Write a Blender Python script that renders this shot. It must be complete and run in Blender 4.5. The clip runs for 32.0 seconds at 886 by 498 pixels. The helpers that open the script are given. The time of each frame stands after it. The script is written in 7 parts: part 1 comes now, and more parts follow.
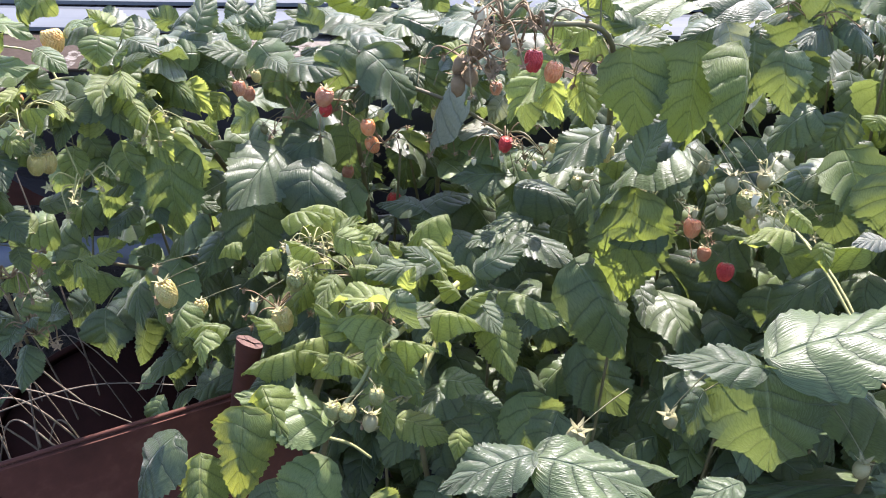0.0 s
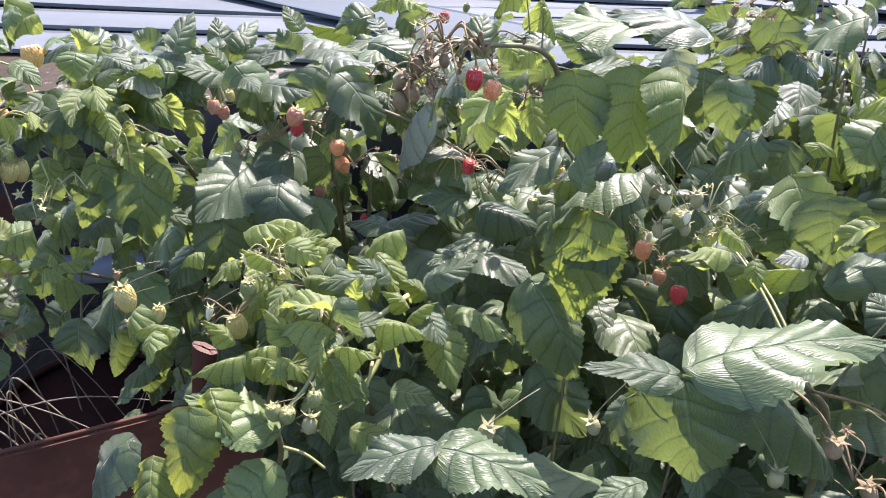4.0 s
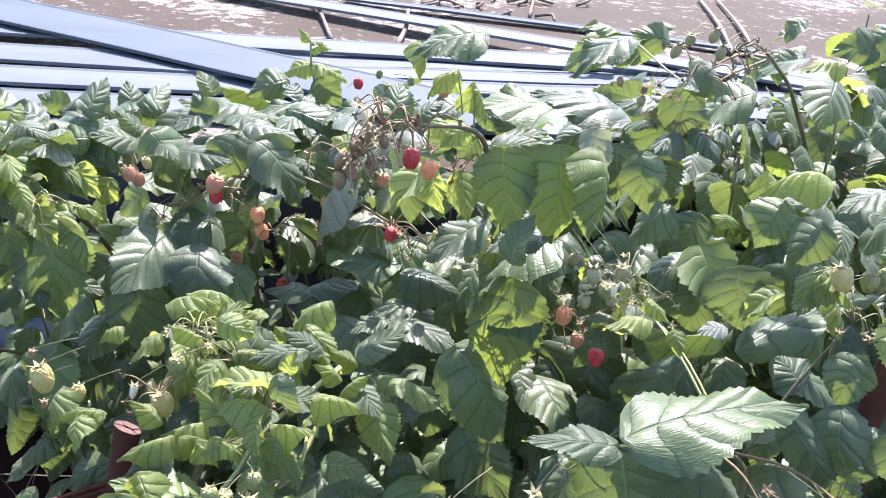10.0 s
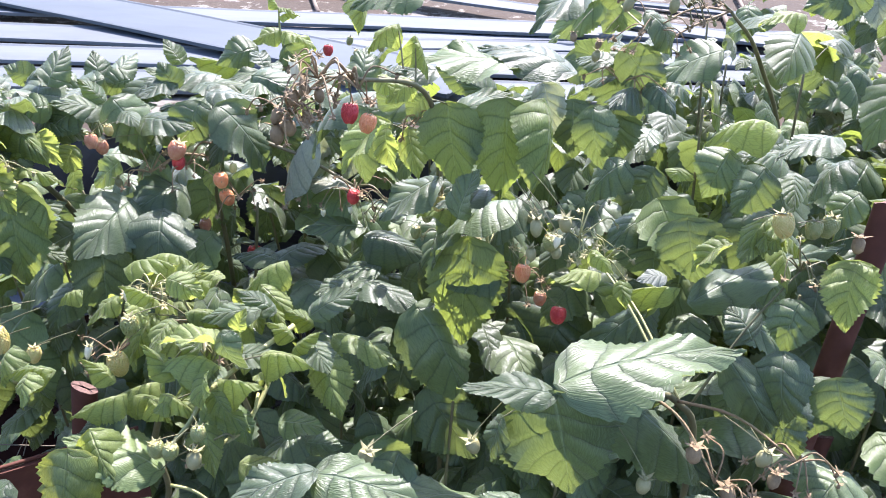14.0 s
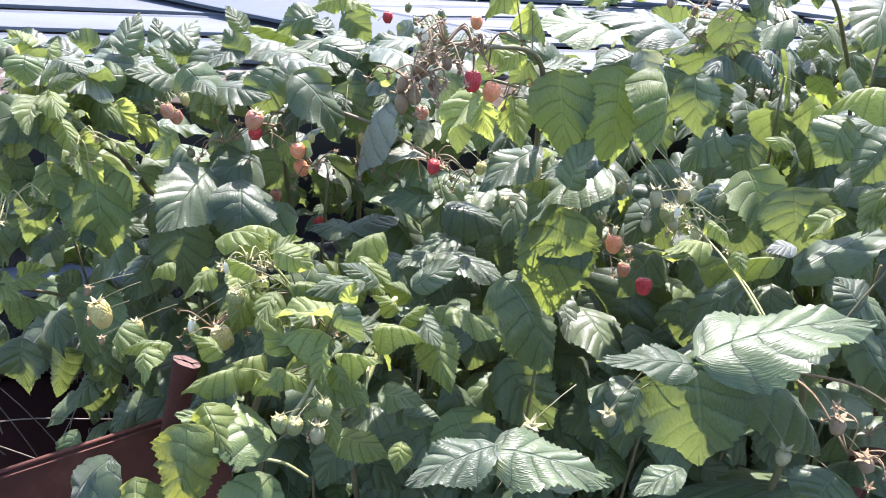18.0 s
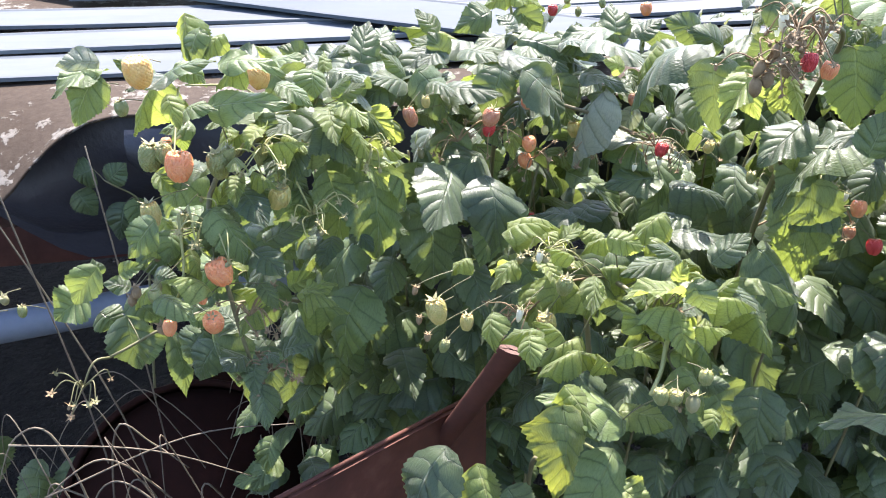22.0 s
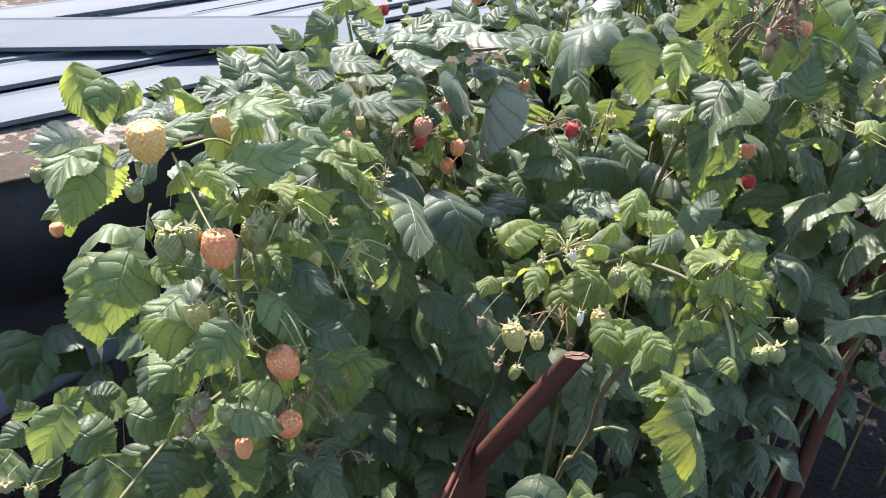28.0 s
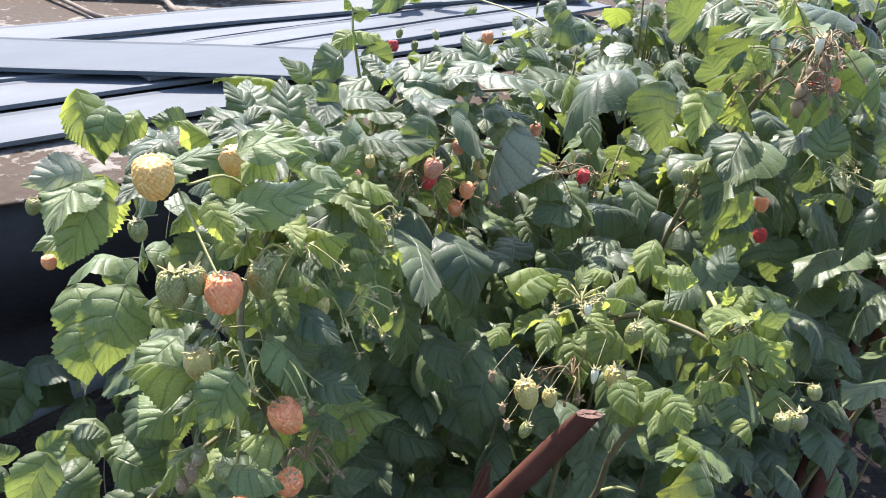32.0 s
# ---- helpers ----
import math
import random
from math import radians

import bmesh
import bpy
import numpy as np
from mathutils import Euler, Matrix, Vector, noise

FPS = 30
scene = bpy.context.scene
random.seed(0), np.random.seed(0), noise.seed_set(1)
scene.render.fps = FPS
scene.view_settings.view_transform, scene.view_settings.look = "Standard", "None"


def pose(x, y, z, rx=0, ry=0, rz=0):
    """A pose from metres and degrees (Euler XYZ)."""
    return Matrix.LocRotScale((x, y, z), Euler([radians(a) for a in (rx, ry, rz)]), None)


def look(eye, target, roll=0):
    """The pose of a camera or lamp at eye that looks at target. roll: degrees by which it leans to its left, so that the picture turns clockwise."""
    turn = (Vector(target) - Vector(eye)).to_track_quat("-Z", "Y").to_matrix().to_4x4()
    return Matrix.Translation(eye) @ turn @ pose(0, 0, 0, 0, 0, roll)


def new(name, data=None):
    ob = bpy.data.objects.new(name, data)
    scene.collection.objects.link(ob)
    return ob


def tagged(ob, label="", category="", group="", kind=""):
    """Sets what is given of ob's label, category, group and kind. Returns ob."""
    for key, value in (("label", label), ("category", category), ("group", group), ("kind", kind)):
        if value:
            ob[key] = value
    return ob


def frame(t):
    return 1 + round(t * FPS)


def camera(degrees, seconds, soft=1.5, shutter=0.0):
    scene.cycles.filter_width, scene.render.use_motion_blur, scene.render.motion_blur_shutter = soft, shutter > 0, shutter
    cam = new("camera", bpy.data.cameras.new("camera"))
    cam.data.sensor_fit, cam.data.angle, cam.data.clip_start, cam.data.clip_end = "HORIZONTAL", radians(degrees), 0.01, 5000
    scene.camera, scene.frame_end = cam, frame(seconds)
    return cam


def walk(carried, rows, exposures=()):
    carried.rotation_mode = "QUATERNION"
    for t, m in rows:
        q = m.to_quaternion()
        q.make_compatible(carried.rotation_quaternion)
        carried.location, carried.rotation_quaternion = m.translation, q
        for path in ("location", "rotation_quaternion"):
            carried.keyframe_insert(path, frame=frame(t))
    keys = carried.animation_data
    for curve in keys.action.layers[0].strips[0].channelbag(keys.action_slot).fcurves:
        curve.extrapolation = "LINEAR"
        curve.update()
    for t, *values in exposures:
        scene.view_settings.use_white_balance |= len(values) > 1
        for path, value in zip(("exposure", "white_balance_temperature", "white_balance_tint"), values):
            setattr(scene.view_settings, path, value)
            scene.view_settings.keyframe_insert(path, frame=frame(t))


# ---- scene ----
cam = camera(55.4, 32.0, 1.0)
EXPOSURE = 1.52
PATH = [
    (0, (0.039, 0.048, 1.447), (-0.007, 1.733, 0.371), 0.7),
    (0.5, (0.053, 0.048, 1.452), (-0.042, 1.755, 0.414), 0.1),
    (1, (0.056, 0.031, 1.455), (-0.026, 1.765, 0.463), 0.2),
    (1.5, (0.064, 0.029, 1.462), (-0.018, 1.779, 0.498), 1.0),
    (2, (0.064, 0.028, 1.453), (-0.017, 1.792, 0.513), 1.4),
    (2.5, (0.068, 0.023, 1.45), (-0.088, 1.772, 0.493), 1.4),
    (4.5, (0.093, 0.022, 1.441), (0.033, 1.746, 0.428), 1.7),
    (5, (0.074, 0.026, 1.441), (-0.065, 1.735, 0.412), 3.1),
    (5.5, (0.065, 0.02, 1.448), (-0.174, 1.712, 0.409), 1.6),
    (6, (0.045, 0.027, 1.444), (-0.202, 1.719, 0.407), 2.6),
    (6.5, (0.076, 0.024, 1.457), (-0.255, 1.702, 0.419), 0.9),
    (7, (0.064, 0.032, 1.457), (-0.145, 1.746, 0.448), 1.5),
    (7.5, (0.073, 0.03, 1.454), (-0.064, 1.766, 0.469), 2.2),
    (8, (0.086, 0.032, 1.449), (0.0, 1.8, 0.516), 2.1),
    (8.5, (0.059, 0.023, 1.463), (0.157, 1.805, 0.56), 3.6),
    (9, (0.065, 0.015, 1.449), (0.267, 1.799, 0.566), 5.3),
    (9.5, (0.068, 0.018, 1.468), (0.233, 1.79, 0.556), 4.8),
    (10, (0.053, 0.022, 1.464), (0.237, 1.804, 0.574), 5.0),
    (10.5, (0.039, 0.026, 1.452), (0.251, 1.809, 0.571), 4.8),
    (11, (0.032, 0.03, 1.451), (0.234, 1.802, 0.546), 3.9),
    (11.5, (0.049, 0.023, 1.457), (0.188, 1.783, 0.517), 2.9),
    (12, (0.068, 0.029, 1.452), (0.164, 1.78, 0.491), 3.0),
    (12.5, (0.093, 0.014, 1.442), (0.152, 1.773, 0.491), 3.5),
    (13, (0.098, 0.006, 1.45), (0.186, 1.769, 0.508), 2.5),
    (13.5, (0.106, 0.0, 1.456), (0.218, 1.765, 0.522), 2.9),
    (15.5, (0.07, 0.048, 1.429), (0.367, 1.782, 0.477), 5.1),
    (16, (0.044, 0.044, 1.43), (0.342, 1.77, 0.465), 5.7),
    (16.5, (0.036, 0.037, 1.442), (0.34, 1.739, 0.438), 4.7),
    (17, (0.005, 0.036, 1.439), (0.391, 1.732, 0.453), 6.0),
    (17.5, (-0.002, 0.017, 1.441), (0.33, 1.721, 0.449), 5.7),
    (18, (0.009, 0.023, 1.442), (0.194, 1.748, 0.447), 3.9),
    (18.5, (0.027, 0.012, 1.44), (0.114, 1.761, 0.473), 2.8),
    (19, (-0.028, 0.029, 1.424), (0.106, 1.758, 0.428), 5.0),
    (19.5, (-0.056, 0.024, 1.428), (0.076, 1.733, 0.398), 3.6),
    (20, (-0.038, 0.031, 1.431), (-0.026, 1.723, 0.363), 2.5),
    (20.5, (-0.026, 0.035, 1.428), (-0.118, 1.726, 0.364), 3.1),
    (21, (-0.122, 0.026, 1.411), (-0.104, 1.732, 0.368), -1.2),
    (21.5, (-0.26, 0.026, 1.447), (0.022, 1.697, 0.384), -1.6),
    (22, (-0.287, 0.023, 1.446), (-0.021, 1.729, 0.435), 0.7),
    (22.5, (-0.264, 0.034, 1.435), (-0.095, 1.769, 0.456), 2.3),
    (23, (-0.357, 0.074, 1.432), (-0.031, 1.794, 0.464), -0.3),
    (23.5, (-0.437, 0.131, 1.433), (0.067, 1.809, 0.47), -1.8),
    (24, (-0.488, 0.138, 1.439), (0.159, 1.792, 0.519), -0.3),
    (24.5, (-0.446, 0.139, 1.433), (0.176, 1.797, 0.502), 3.3),
    (26.5, (-0.559, 0.226, 1.433), (0.453, 1.712, 0.556), 0.5),
    (27, (-0.568, 0.221, 1.43), (0.47, 1.658, 0.504), 1.3),
    (27.5, (-0.571, 0.214, 1.431), (0.458, 1.612, 0.438), 1.2),
    (28, (-0.573, 0.211, 1.432), (0.48, 1.584, 0.429), 1.5),
    (28.5, (-0.574, 0.191, 1.437), (0.537, 1.548, 0.476), 1.8),
    (29, (-0.584, 0.196, 1.438), (0.549, 1.554, 0.504), 3.5),
    (29.5, (-0.584, 0.186, 1.442), (0.516, 1.587, 0.533), 2.3),
    (30, (-0.579, 0.189, 1.439), (0.529, 1.595, 0.547), 1.8),
    (30.5, (-0.582, 0.201, 1.435), (0.539, 1.595, 0.54), 2.7),
    (31, (-0.579, 0.222, 1.431), (0.539, 1.608, 0.52), 3.0),
    (31.5, (-0.576, 0.236, 1.426), (0.552, 1.608, 0.506), 3.9),
    (32, (-0.571, 0.248, 1.427), (0.529, 1.634, 0.494), 4.1),
]
walk(cam, [(t, look(eye, target, roll)) for t, eye, target, roll in PATH], exposures=[(t, EXPOSURE + more, kelvin, tint) for t, more, kelvin, tint in ((0, 0.12, 6300, 24), (6, 0.10, 6350, 23), (9, 0.32, 6050, 23), (13, 0.32, 6050, 23), (17, 0.44, 6000, 25), (20, 0.22, 6300, 23), (22, 0.46, 6400, 19), (24, 0.14, 6500, 17), (26, 0.05, 6450, 17), (32, 0.09, 6400, 17))])

# ---- world and sun ----
SUN_ELEVATION, SUN_AZIMUTH = radians(53), radians(16)   # azimuth from +y towards +x
world = bpy.data.worlds.new("sky_world")
scene.world = world
world.use_nodes = True
wn = world.node_tree.nodes
sky = wn.new("ShaderNodeTexSky")
sky.sky_type, sky.sun_disc = "NISHITA", False
sky.sun_elevation, sky.sun_rotation = SUN_ELEVATION, SUN_AZIMUTH
wn["Background"].inputs["Strength"].default_value = 0.15
world.node_tree.links.new(sky.outputs["Color"], wn["Background"].inputs["Color"])
sun_data = bpy.data.lights.new("sun", "SUN")
sun_data.energy, sun_data.angle, sun_data.color = 5.0, radians(0.53), (1.0, 0.95, 0.86)
sun = new("sun", sun_data)
toward = Vector((math.sin(SUN_AZIMUTH) * math.cos(SUN_ELEVATION), math.cos(SUN_AZIMUTH) * math.cos(SUN_ELEVATION), math.sin(SUN_ELEVATION)))
sun.matrix_world = look(toward * 20, (0, 0, 0))

# ---- materials ----
def material(name):
    m = bpy.data.materials.new(name)
    m.use_nodes = True
    n, l = m.node_tree.nodes, m.node_tree.links
    return m, n, l, n["Principled BSDF"]


def noise_node(n, l, scale, detail=4.0, coord=None, rough=0.55):
    t = n.new("ShaderNodeTexNoise")
    t.inputs["Scale"].default_value, t.inputs["Detail"].default_value, t.inputs["Roughness"].default_value = scale, detail, rough
    if coord:
        l.new(coord, t.inputs["Vector"])
    return t.outputs["Fac"]


def ramp(n, l, fac, stops):
    r = n.new("ShaderNodeValToRGB")
    e = r.color_ramp.elements
    while len(e) < len(stops):
        e.new(0.5)
    for el, (p, c) in zip(e, stops):
        el.position, el.color = p, (*c, 1) if len(c) == 3 else c
    l.new(fac, r.inputs["Fac"])
    return r.outputs["Color"]


def mixed(n, l, fac, a, b, mode="MIX"):
    x = n.new("ShaderNodeMix")
    x.data_type, x.blend_type = "RGBA", mode
    for sock, val in ((x.inputs["Factor"], fac), (x.inputs["A"], a), (x.inputs["B"], b)):
        if isinstance(val, (int, float)):
            sock.default_value = val
        elif isinstance(val, tuple):
            sock.default_value = (*val, 1)
        else:
            l.new(val, sock)
    return x.outputs["Result"]


def maths(n, l, op, a, b=0.0):
    x = n.new("ShaderNodeMath")
    x.operation = op
    for sock, val in zip(x.inputs, (a, b)):
        if isinstance(val, (int, float)):
            sock.default_value = val
        else:
            l.new(val, sock)
    return x.outputs[0]


def bump(n, l, height, strength, distance, target):
    b = n.new("ShaderNodeBump")
    b.inputs["Strength"].default_value, b.inputs["Distance"].default_value = strength, distance
    l.new(height, b.inputs["Height"])
    l.new(b.outputs["Normal"], target.inputs["Normal"])
    return b.outputs["Normal"]


def leaf_material(name, dark, light, vein, through_light, share, rough, patch=None):
    """Leaf blade: side veins laid by the blade's own u (across) and v (along the veins), a fine net between them, and light shining through."""
    m, n, l, p = material(name)
    uv = n.new("ShaderNodeUVMap")
    sep = n.new("ShaderNodeSeparateXYZ")
    l.new(uv.outputs["UV"], sep.inputs[0])
    across = maths(n, l, "MULTIPLY", maths(n, l, "ABSOLUTE", maths(n, l, "SUBTRACT", sep.outputs["X"], 0.5)), 2.0)
    info = n.new("ShaderNodeObjectInfo")
    coord = n.new("ShaderNodeTexCoord")
    shift = n.new("ShaderNodeVectorMath")
    shift.operation = "ADD"
    l.new(coord.outputs["Object"], shift.inputs[0])
    l.new(maths(n, l, "MULTIPLY", info.outputs["Random"], 37.0), shift.inputs[1])
    wiggle = maths(n, l, "MULTIPLY", maths(n, l, "SUBTRACT", noise_node(n, l, 6.0, 2.0, shift.outputs[0]), 0.5), 0.035)
    run = maths(n, l, "ADD", sep.outputs["Y"], wiggle)
    wave = maths(n, l, "ABSOLUTE", maths(n, l, "SINE", maths(n, l, "MULTIPLY", run, 7 * math.pi)))
    side = maths(n, l, "POWER", maths(n, l, "SUBTRACT", 1.0, wave), 6.0)
    mid = maths(n, l, "POWER", maths(n, l, "MAXIMUM", maths(n, l, "SUBTRACT", 1.0, maths(n, l, "MULTIPLY", across, 18.0)), 0.0), 1.2)
    # the ladder of small veins between the side veins
    grid = n.new("ShaderNodeCombineXYZ")
    l.new(maths(n, l, "MULTIPLY", across, 18.0), grid.inputs["X"])
    l.new(maths(n, l, "MULTIPLY", run, 13.0), grid.inputs["Y"])
    l.new(maths(n, l, "MULTIPLY", info.outputs["Random"], 40.0), grid.inputs["Z"])
    cells = n.new("ShaderNodeTexVoronoi")
    cells.feature = "DISTANCE_TO_EDGE"
    cells.inputs["Scale"].default_value = 1.0
    l.new(grid.outputs[0], cells.inputs["Vector"])
    net = ramp(n, l, cells.outputs["Distance"], [(0.0, (0, 0, 0)), (0.25, (1, 1, 1))])
    thread = ramp(n, l, cells.outputs["Distance"], [(0.02, (1, 1, 1)), (0.10, (0, 0, 0))])
    blotch = noise_node(n, l, 3.5, 3.0, shift.outputs[0])
    tone = ramp(n, l, maths(n, l, "ADD", maths(n, l, "MULTIPLY", blotch, 0.6), maths(n, l, "MULTIPLY", info.outputs["Random"], 0.5)), [(0.25, dark), (0.85, light)])
    # Vein lines are coloured darker, partly to stand for the creases' weaker gloss.
    lines = maths(n, l, "MINIMUM", maths(n, l, "ADD", maths(n, l, "MULTIPLY", side, 0.66), maths(n, l, "MULTIPLY", thread, 0.30)), 0.7)
    colour = mixed(n, l, lines, tone, tuple(c * 0.6 for c in dark))
    colour = mixed(n, l, maths(n, l, "MULTIPLY", mid, 0.6), colour, vein)
    speck = ramp(n, l, noise_node(n, l, 26.0, 2.0, shift.outputs[0]), [(0.70, (0, 0, 0)), (0.76, (1, 1, 1))])
    colour = mixed(n, l, maths(n, l, "MULTIPLY", speck, 0.22), colour, (0.16, 0.11, 0.04))
    if patch:
        edge = ramp(n, l, maths(n, l, "ADD", maths(n, l, "MULTIPLY", across, 0.6), maths(n, l, "MULTIPLY", noise_node(n, l, 4.0, 2.0, shift.outputs[0]), 0.8)), [(0.78, (0, 0, 0)), (0.96, (1, 1, 1))])
        colour = mixed(n, l, edge, colour, patch)
    l.new(colour, p.inputs["Base Color"])
    p.inputs["Specular IOR Level"].default_value = 0.55
    l.new(maths(n, l, "ADD", maths(n, l, "MULTIPLY", lines, 0.22), rough + 0.05), p.inputs["Roughness"])
    pucker = noise_node(n, l, 40.0, 2.0, shift.outputs[0], 0.5)
    height = maths(n, l, "ADD", maths(n, l, "MULTIPLY", maths(n, l, "POWER", wave, 0.4), 0.80), maths(n, l, "ADD", maths(n, l, "MULTIPLY", net, 0.12), maths(n, l, "MULTIPLY", pucker, 0.10)))
    height = maths(n, l, "SUBTRACT", height, maths(n, l, "MULTIPLY", mid, 0.9))
    p.inputs["Sheen Weight"].default_value = 0.16
    p.inputs["Sheen Roughness"].default_value = 0.45
    bump(n, l, height, 0.85, 0.0014, p)
    tr = n.new("ShaderNodeBsdfTranslucent")
    glow = mixed(n, l, 0.7, colour, through_light)
    l.new(mixed(n, l, maths(n, l, "MULTIPLY", lines, 0.9), glow, (0.08, 0.13, 0.01)), tr.inputs["Color"])
    bump(n, l, height, 0.3, 0.0008, tr)
    mix = n.new("ShaderNodeMixShader")
    mix.inputs["Fac"].default_value = share
    l.new(p.outputs[0], mix.inputs[1])
    l.new(tr.outputs[0], mix.inputs[2])
    l.new(mix.outputs[0], n["Material Output"].inputs["Surface"])
    return m


LEAF_GREEN = leaf_material("leaf_green", (0.038, 0.062, 0.026), (0.094, 0.136, 0.048), (0.15, 0.19, 0.11), (0.36, 0.46, 0.10), 0.23, 0.37)
LEAF_YOUNG = leaf_material("leaf_young", (0.10, 0.145, 0.04), (0.26, 0.315, 0.095), (0.40, 0.43, 0.17), (0.60, 0.68, 0.12), 0.46, 0.42)
LEAF_FRESH = leaf_material("leaf_fresh", (0.065, 0.110, 0.032), (0.150, 0.205, 0.066), (0.24, 0.29, 0.12), (0.44, 0.53, 0.11), 0.29, 0.39)
LEAF_HALF = leaf_material("leaf_half_lit", (0.040, 0.070, 0.034), (0.090, 0.130, 0.055), (0.16, 0.21, 0.10), (0.42, 0.52, 0.07), 0.40, 0.42)
LEAF_PALE = leaf_material("leaf_pale_underside", (0.19, 0.21, 0.16), (0.28, 0.30, 0.22), (0.34, 0.36, 0.26), (0.42, 0.46, 0.18), 0.30, 0.46)
LEAF_EDGED = leaf_material("leaf_yellow_edged", (0.06, 0.095, 0.03), (0.11, 0.16, 0.05), (0.17, 0.22, 0.08), (0.52, 0.56, 0.07), 0.40, 0.36, (0.24, 0.26, 0.05))


def plain_material(name, stops, scale, rough, relief=0.3, depth=0.001, metal=0.0, fine=None, stretch=(1, 1, 1), specular=0.5):
    """Two scales of mottling and a fine relief."""
    m, n, l, p = material(name)
    coord = n.new("ShaderNodeTexCoord")
    mapping = n.new("ShaderNodeMapping")
    mapping.inputs["Scale"].default_value = stretch
    l.new(coord.outputs["Object"], mapping.inputs["Vector"])
    big = noise_node(n, l, scale, 5.0, mapping.outputs[0], 0.6)
    small = noise_node(n, l, scale * 7, 5.0, mapping.outputs[0], 0.6)
    fac = maths(n, l, "ADD", maths(n, l, "MULTIPLY", big, 0.65), maths(n, l, "MULTIPLY", small, 0.35))
    l.new(ramp(n, l, fac, stops), p.inputs["Base Color"])
    p.inputs["Metallic"].default_value = metal
    p.inputs["Specular IOR Level"].default_value = specular
    rr = n.new("ShaderNodeMapRange")
    rr.inputs["To Min"].default_value, rr.inputs["To Max"].default_value = rough - 0.08, rough + 0.1
    l.new(small, rr.inputs["Value"])
    l.new(rr.outputs[0], p.inputs["Roughness"])
    bump(n, l, noise_node(n, l, fine or scale * 12, 4.0, mapping.outputs[0]), relief, depth, p)
    return m


def berry_material(name, a, b, rough=0.38):
    m, n, l, p = material(name)
    coord = n.new("ShaderNodeTexCoord")
    l.new(ramp(n, l, noise_node(n, l, 130.0, 2.0, coord.outputs["Object"]), [(0.35, a), (0.65, b)]), p.inputs["Base Color"])
    p.inputs["Roughness"].default_value = rough
    p.inputs["Subsurface Weight"].default_value = 0.35
    p.inputs["Subsurface Radius"].default_value = (0.006, 0.003, 0.002)
    p.inputs["Subsurface Scale"].default_value = 0.6
    bump(n, l, noise_node(n, l, 900.0, 2.0, coord.outputs["Object"]), 0.15, 0.0005, p)
    return m


BERRY = {
    "red": berry_material("berry_red", (0.46, 0.025, 0.03), (0.60, 0.06, 0.05), 0.45),
    "pink": berry_material("berry_pink", (0.48, 0.17, 0.09), (0.58, 0.27, 0.15)),
    "orange": berry_material("berry_orange", (0.80, 0.23, 0.09), (0.87, 0.33, 0.14)),
    "yellow": berry_material("berry_yellow", (0.80, 0.40, 0.11), (0.86, 0.49, 0.17)),
    "pale": berry_material("berry_pale", (0.42, 0.34, 0.10), (0.54, 0.40, 0.14)),
    "green": berry_material("berry_green", (0.19, 0.20, 0.06), (0.28, 0.27, 0.10)),
}
CREAM = plain_material("core_cream", [(0.3, (0.62, 0.58, 0.38)), (0.7, (0.75, 0.70, 0.50))], 60, 0.6)
SEPAL = plain_material("sepal_green", [(0.3, (0.19, 0.18, 0.07)), (0.7, (0.30, 0.27, 0.13))], 90, 0.6, 0.4)
CUT = plain_material("flame_cut_steel", [(0.3, (0.10, 0.055, 0.042)), (0.7, (0.19, 0.12, 0.10))], 60, 0.8, 0.3, 0.001, 0.0, None, (1, 1, 1), 0.2)
SEPAL_DRY = plain_material("sepal_dry", [(0.3, (0.13, 0.085, 0.040)), (0.7, (0.30, 0.21, 0.11))], 90, 0.75, 0.5)
STALK = plain_material("stalk_green", [(0.3, (0.085, 0.085, 0.035)), (0.7, (0.16, 0.145, 0.06))], 40, 0.55, 0.3)
CANE = plain_material("cane_bark", [(0.3, (0.09, 0.065, 0.03)), (0.55, (0.14, 0.13, 0.055)), (0.8, (0.19, 0.15, 0.08))], 14, 0.6, 0.3)
YOUNG_STEM = plain_material("young_stem", [(0.3, (0.22, 0.23, 0.08)), (0.7, (0.36, 0.34, 0.14))], 30, 0.55, 0.3)
CREAM_SEPAL = plain_material("sepal_cream", [(0.3, (0.25, 0.22, 0.08)), (0.7, (0.38, 0.33, 0.15))], 90, 0.6, 0.4)
BASIN = plain_material("red_plastic", [(0.3, (0.16, 0.012, 0.016)), (0.7, (0.22, 0.022, 0.026))], 12, 0.45, 0.1)
STUMP = plain_material("weathered_wood", [(0.3, (0.018, 0.016, 0.016)), (0.55, (0.045, 0.041, 0.042)), (0.8, (0.12, 0.11, 0.11))], 9, 0.9, 0.6, 0.01, 0.0, None, (1, 1, 0.15), 0.2)
STRAW = plain_material("dry_grass", [(0.3, (0.11, 0.085, 0.06)), (0.7, (0.22, 0.18, 0.125))], 30, 0.7, 0.3)
TWIG = plain_material("dead_twig", [(0.3, (0.10, 0.07, 0.05)), (0.7, (0.20, 0.15, 0.11))], 30, 0.8, 0.4)
RUST = plain_material("rusty_red_steel", [(0.30, (0.054, 0.021, 0.014)), (0.55, (0.094, 0.035, 0.024)), (0.80, (0.17, 0.078, 0.056))], 9, 0.72, 0.35, 0.0015, 0.0, None, (1, 1, 1), 0.2)
# Rust coloured darker to carry the shade under the bench and inside pipes.
RUST_SHADED = plain_material("shaded_rust", [(0.3, (0.014, 0.006, 0.004)), (0.6, (0.028, 0.010, 0.007)), (0.85, (0.050, 0.020, 0.014))], 11, 0.85, 0.35, 0.0015, 0.0, None, (1, 1, 1), 0.1)
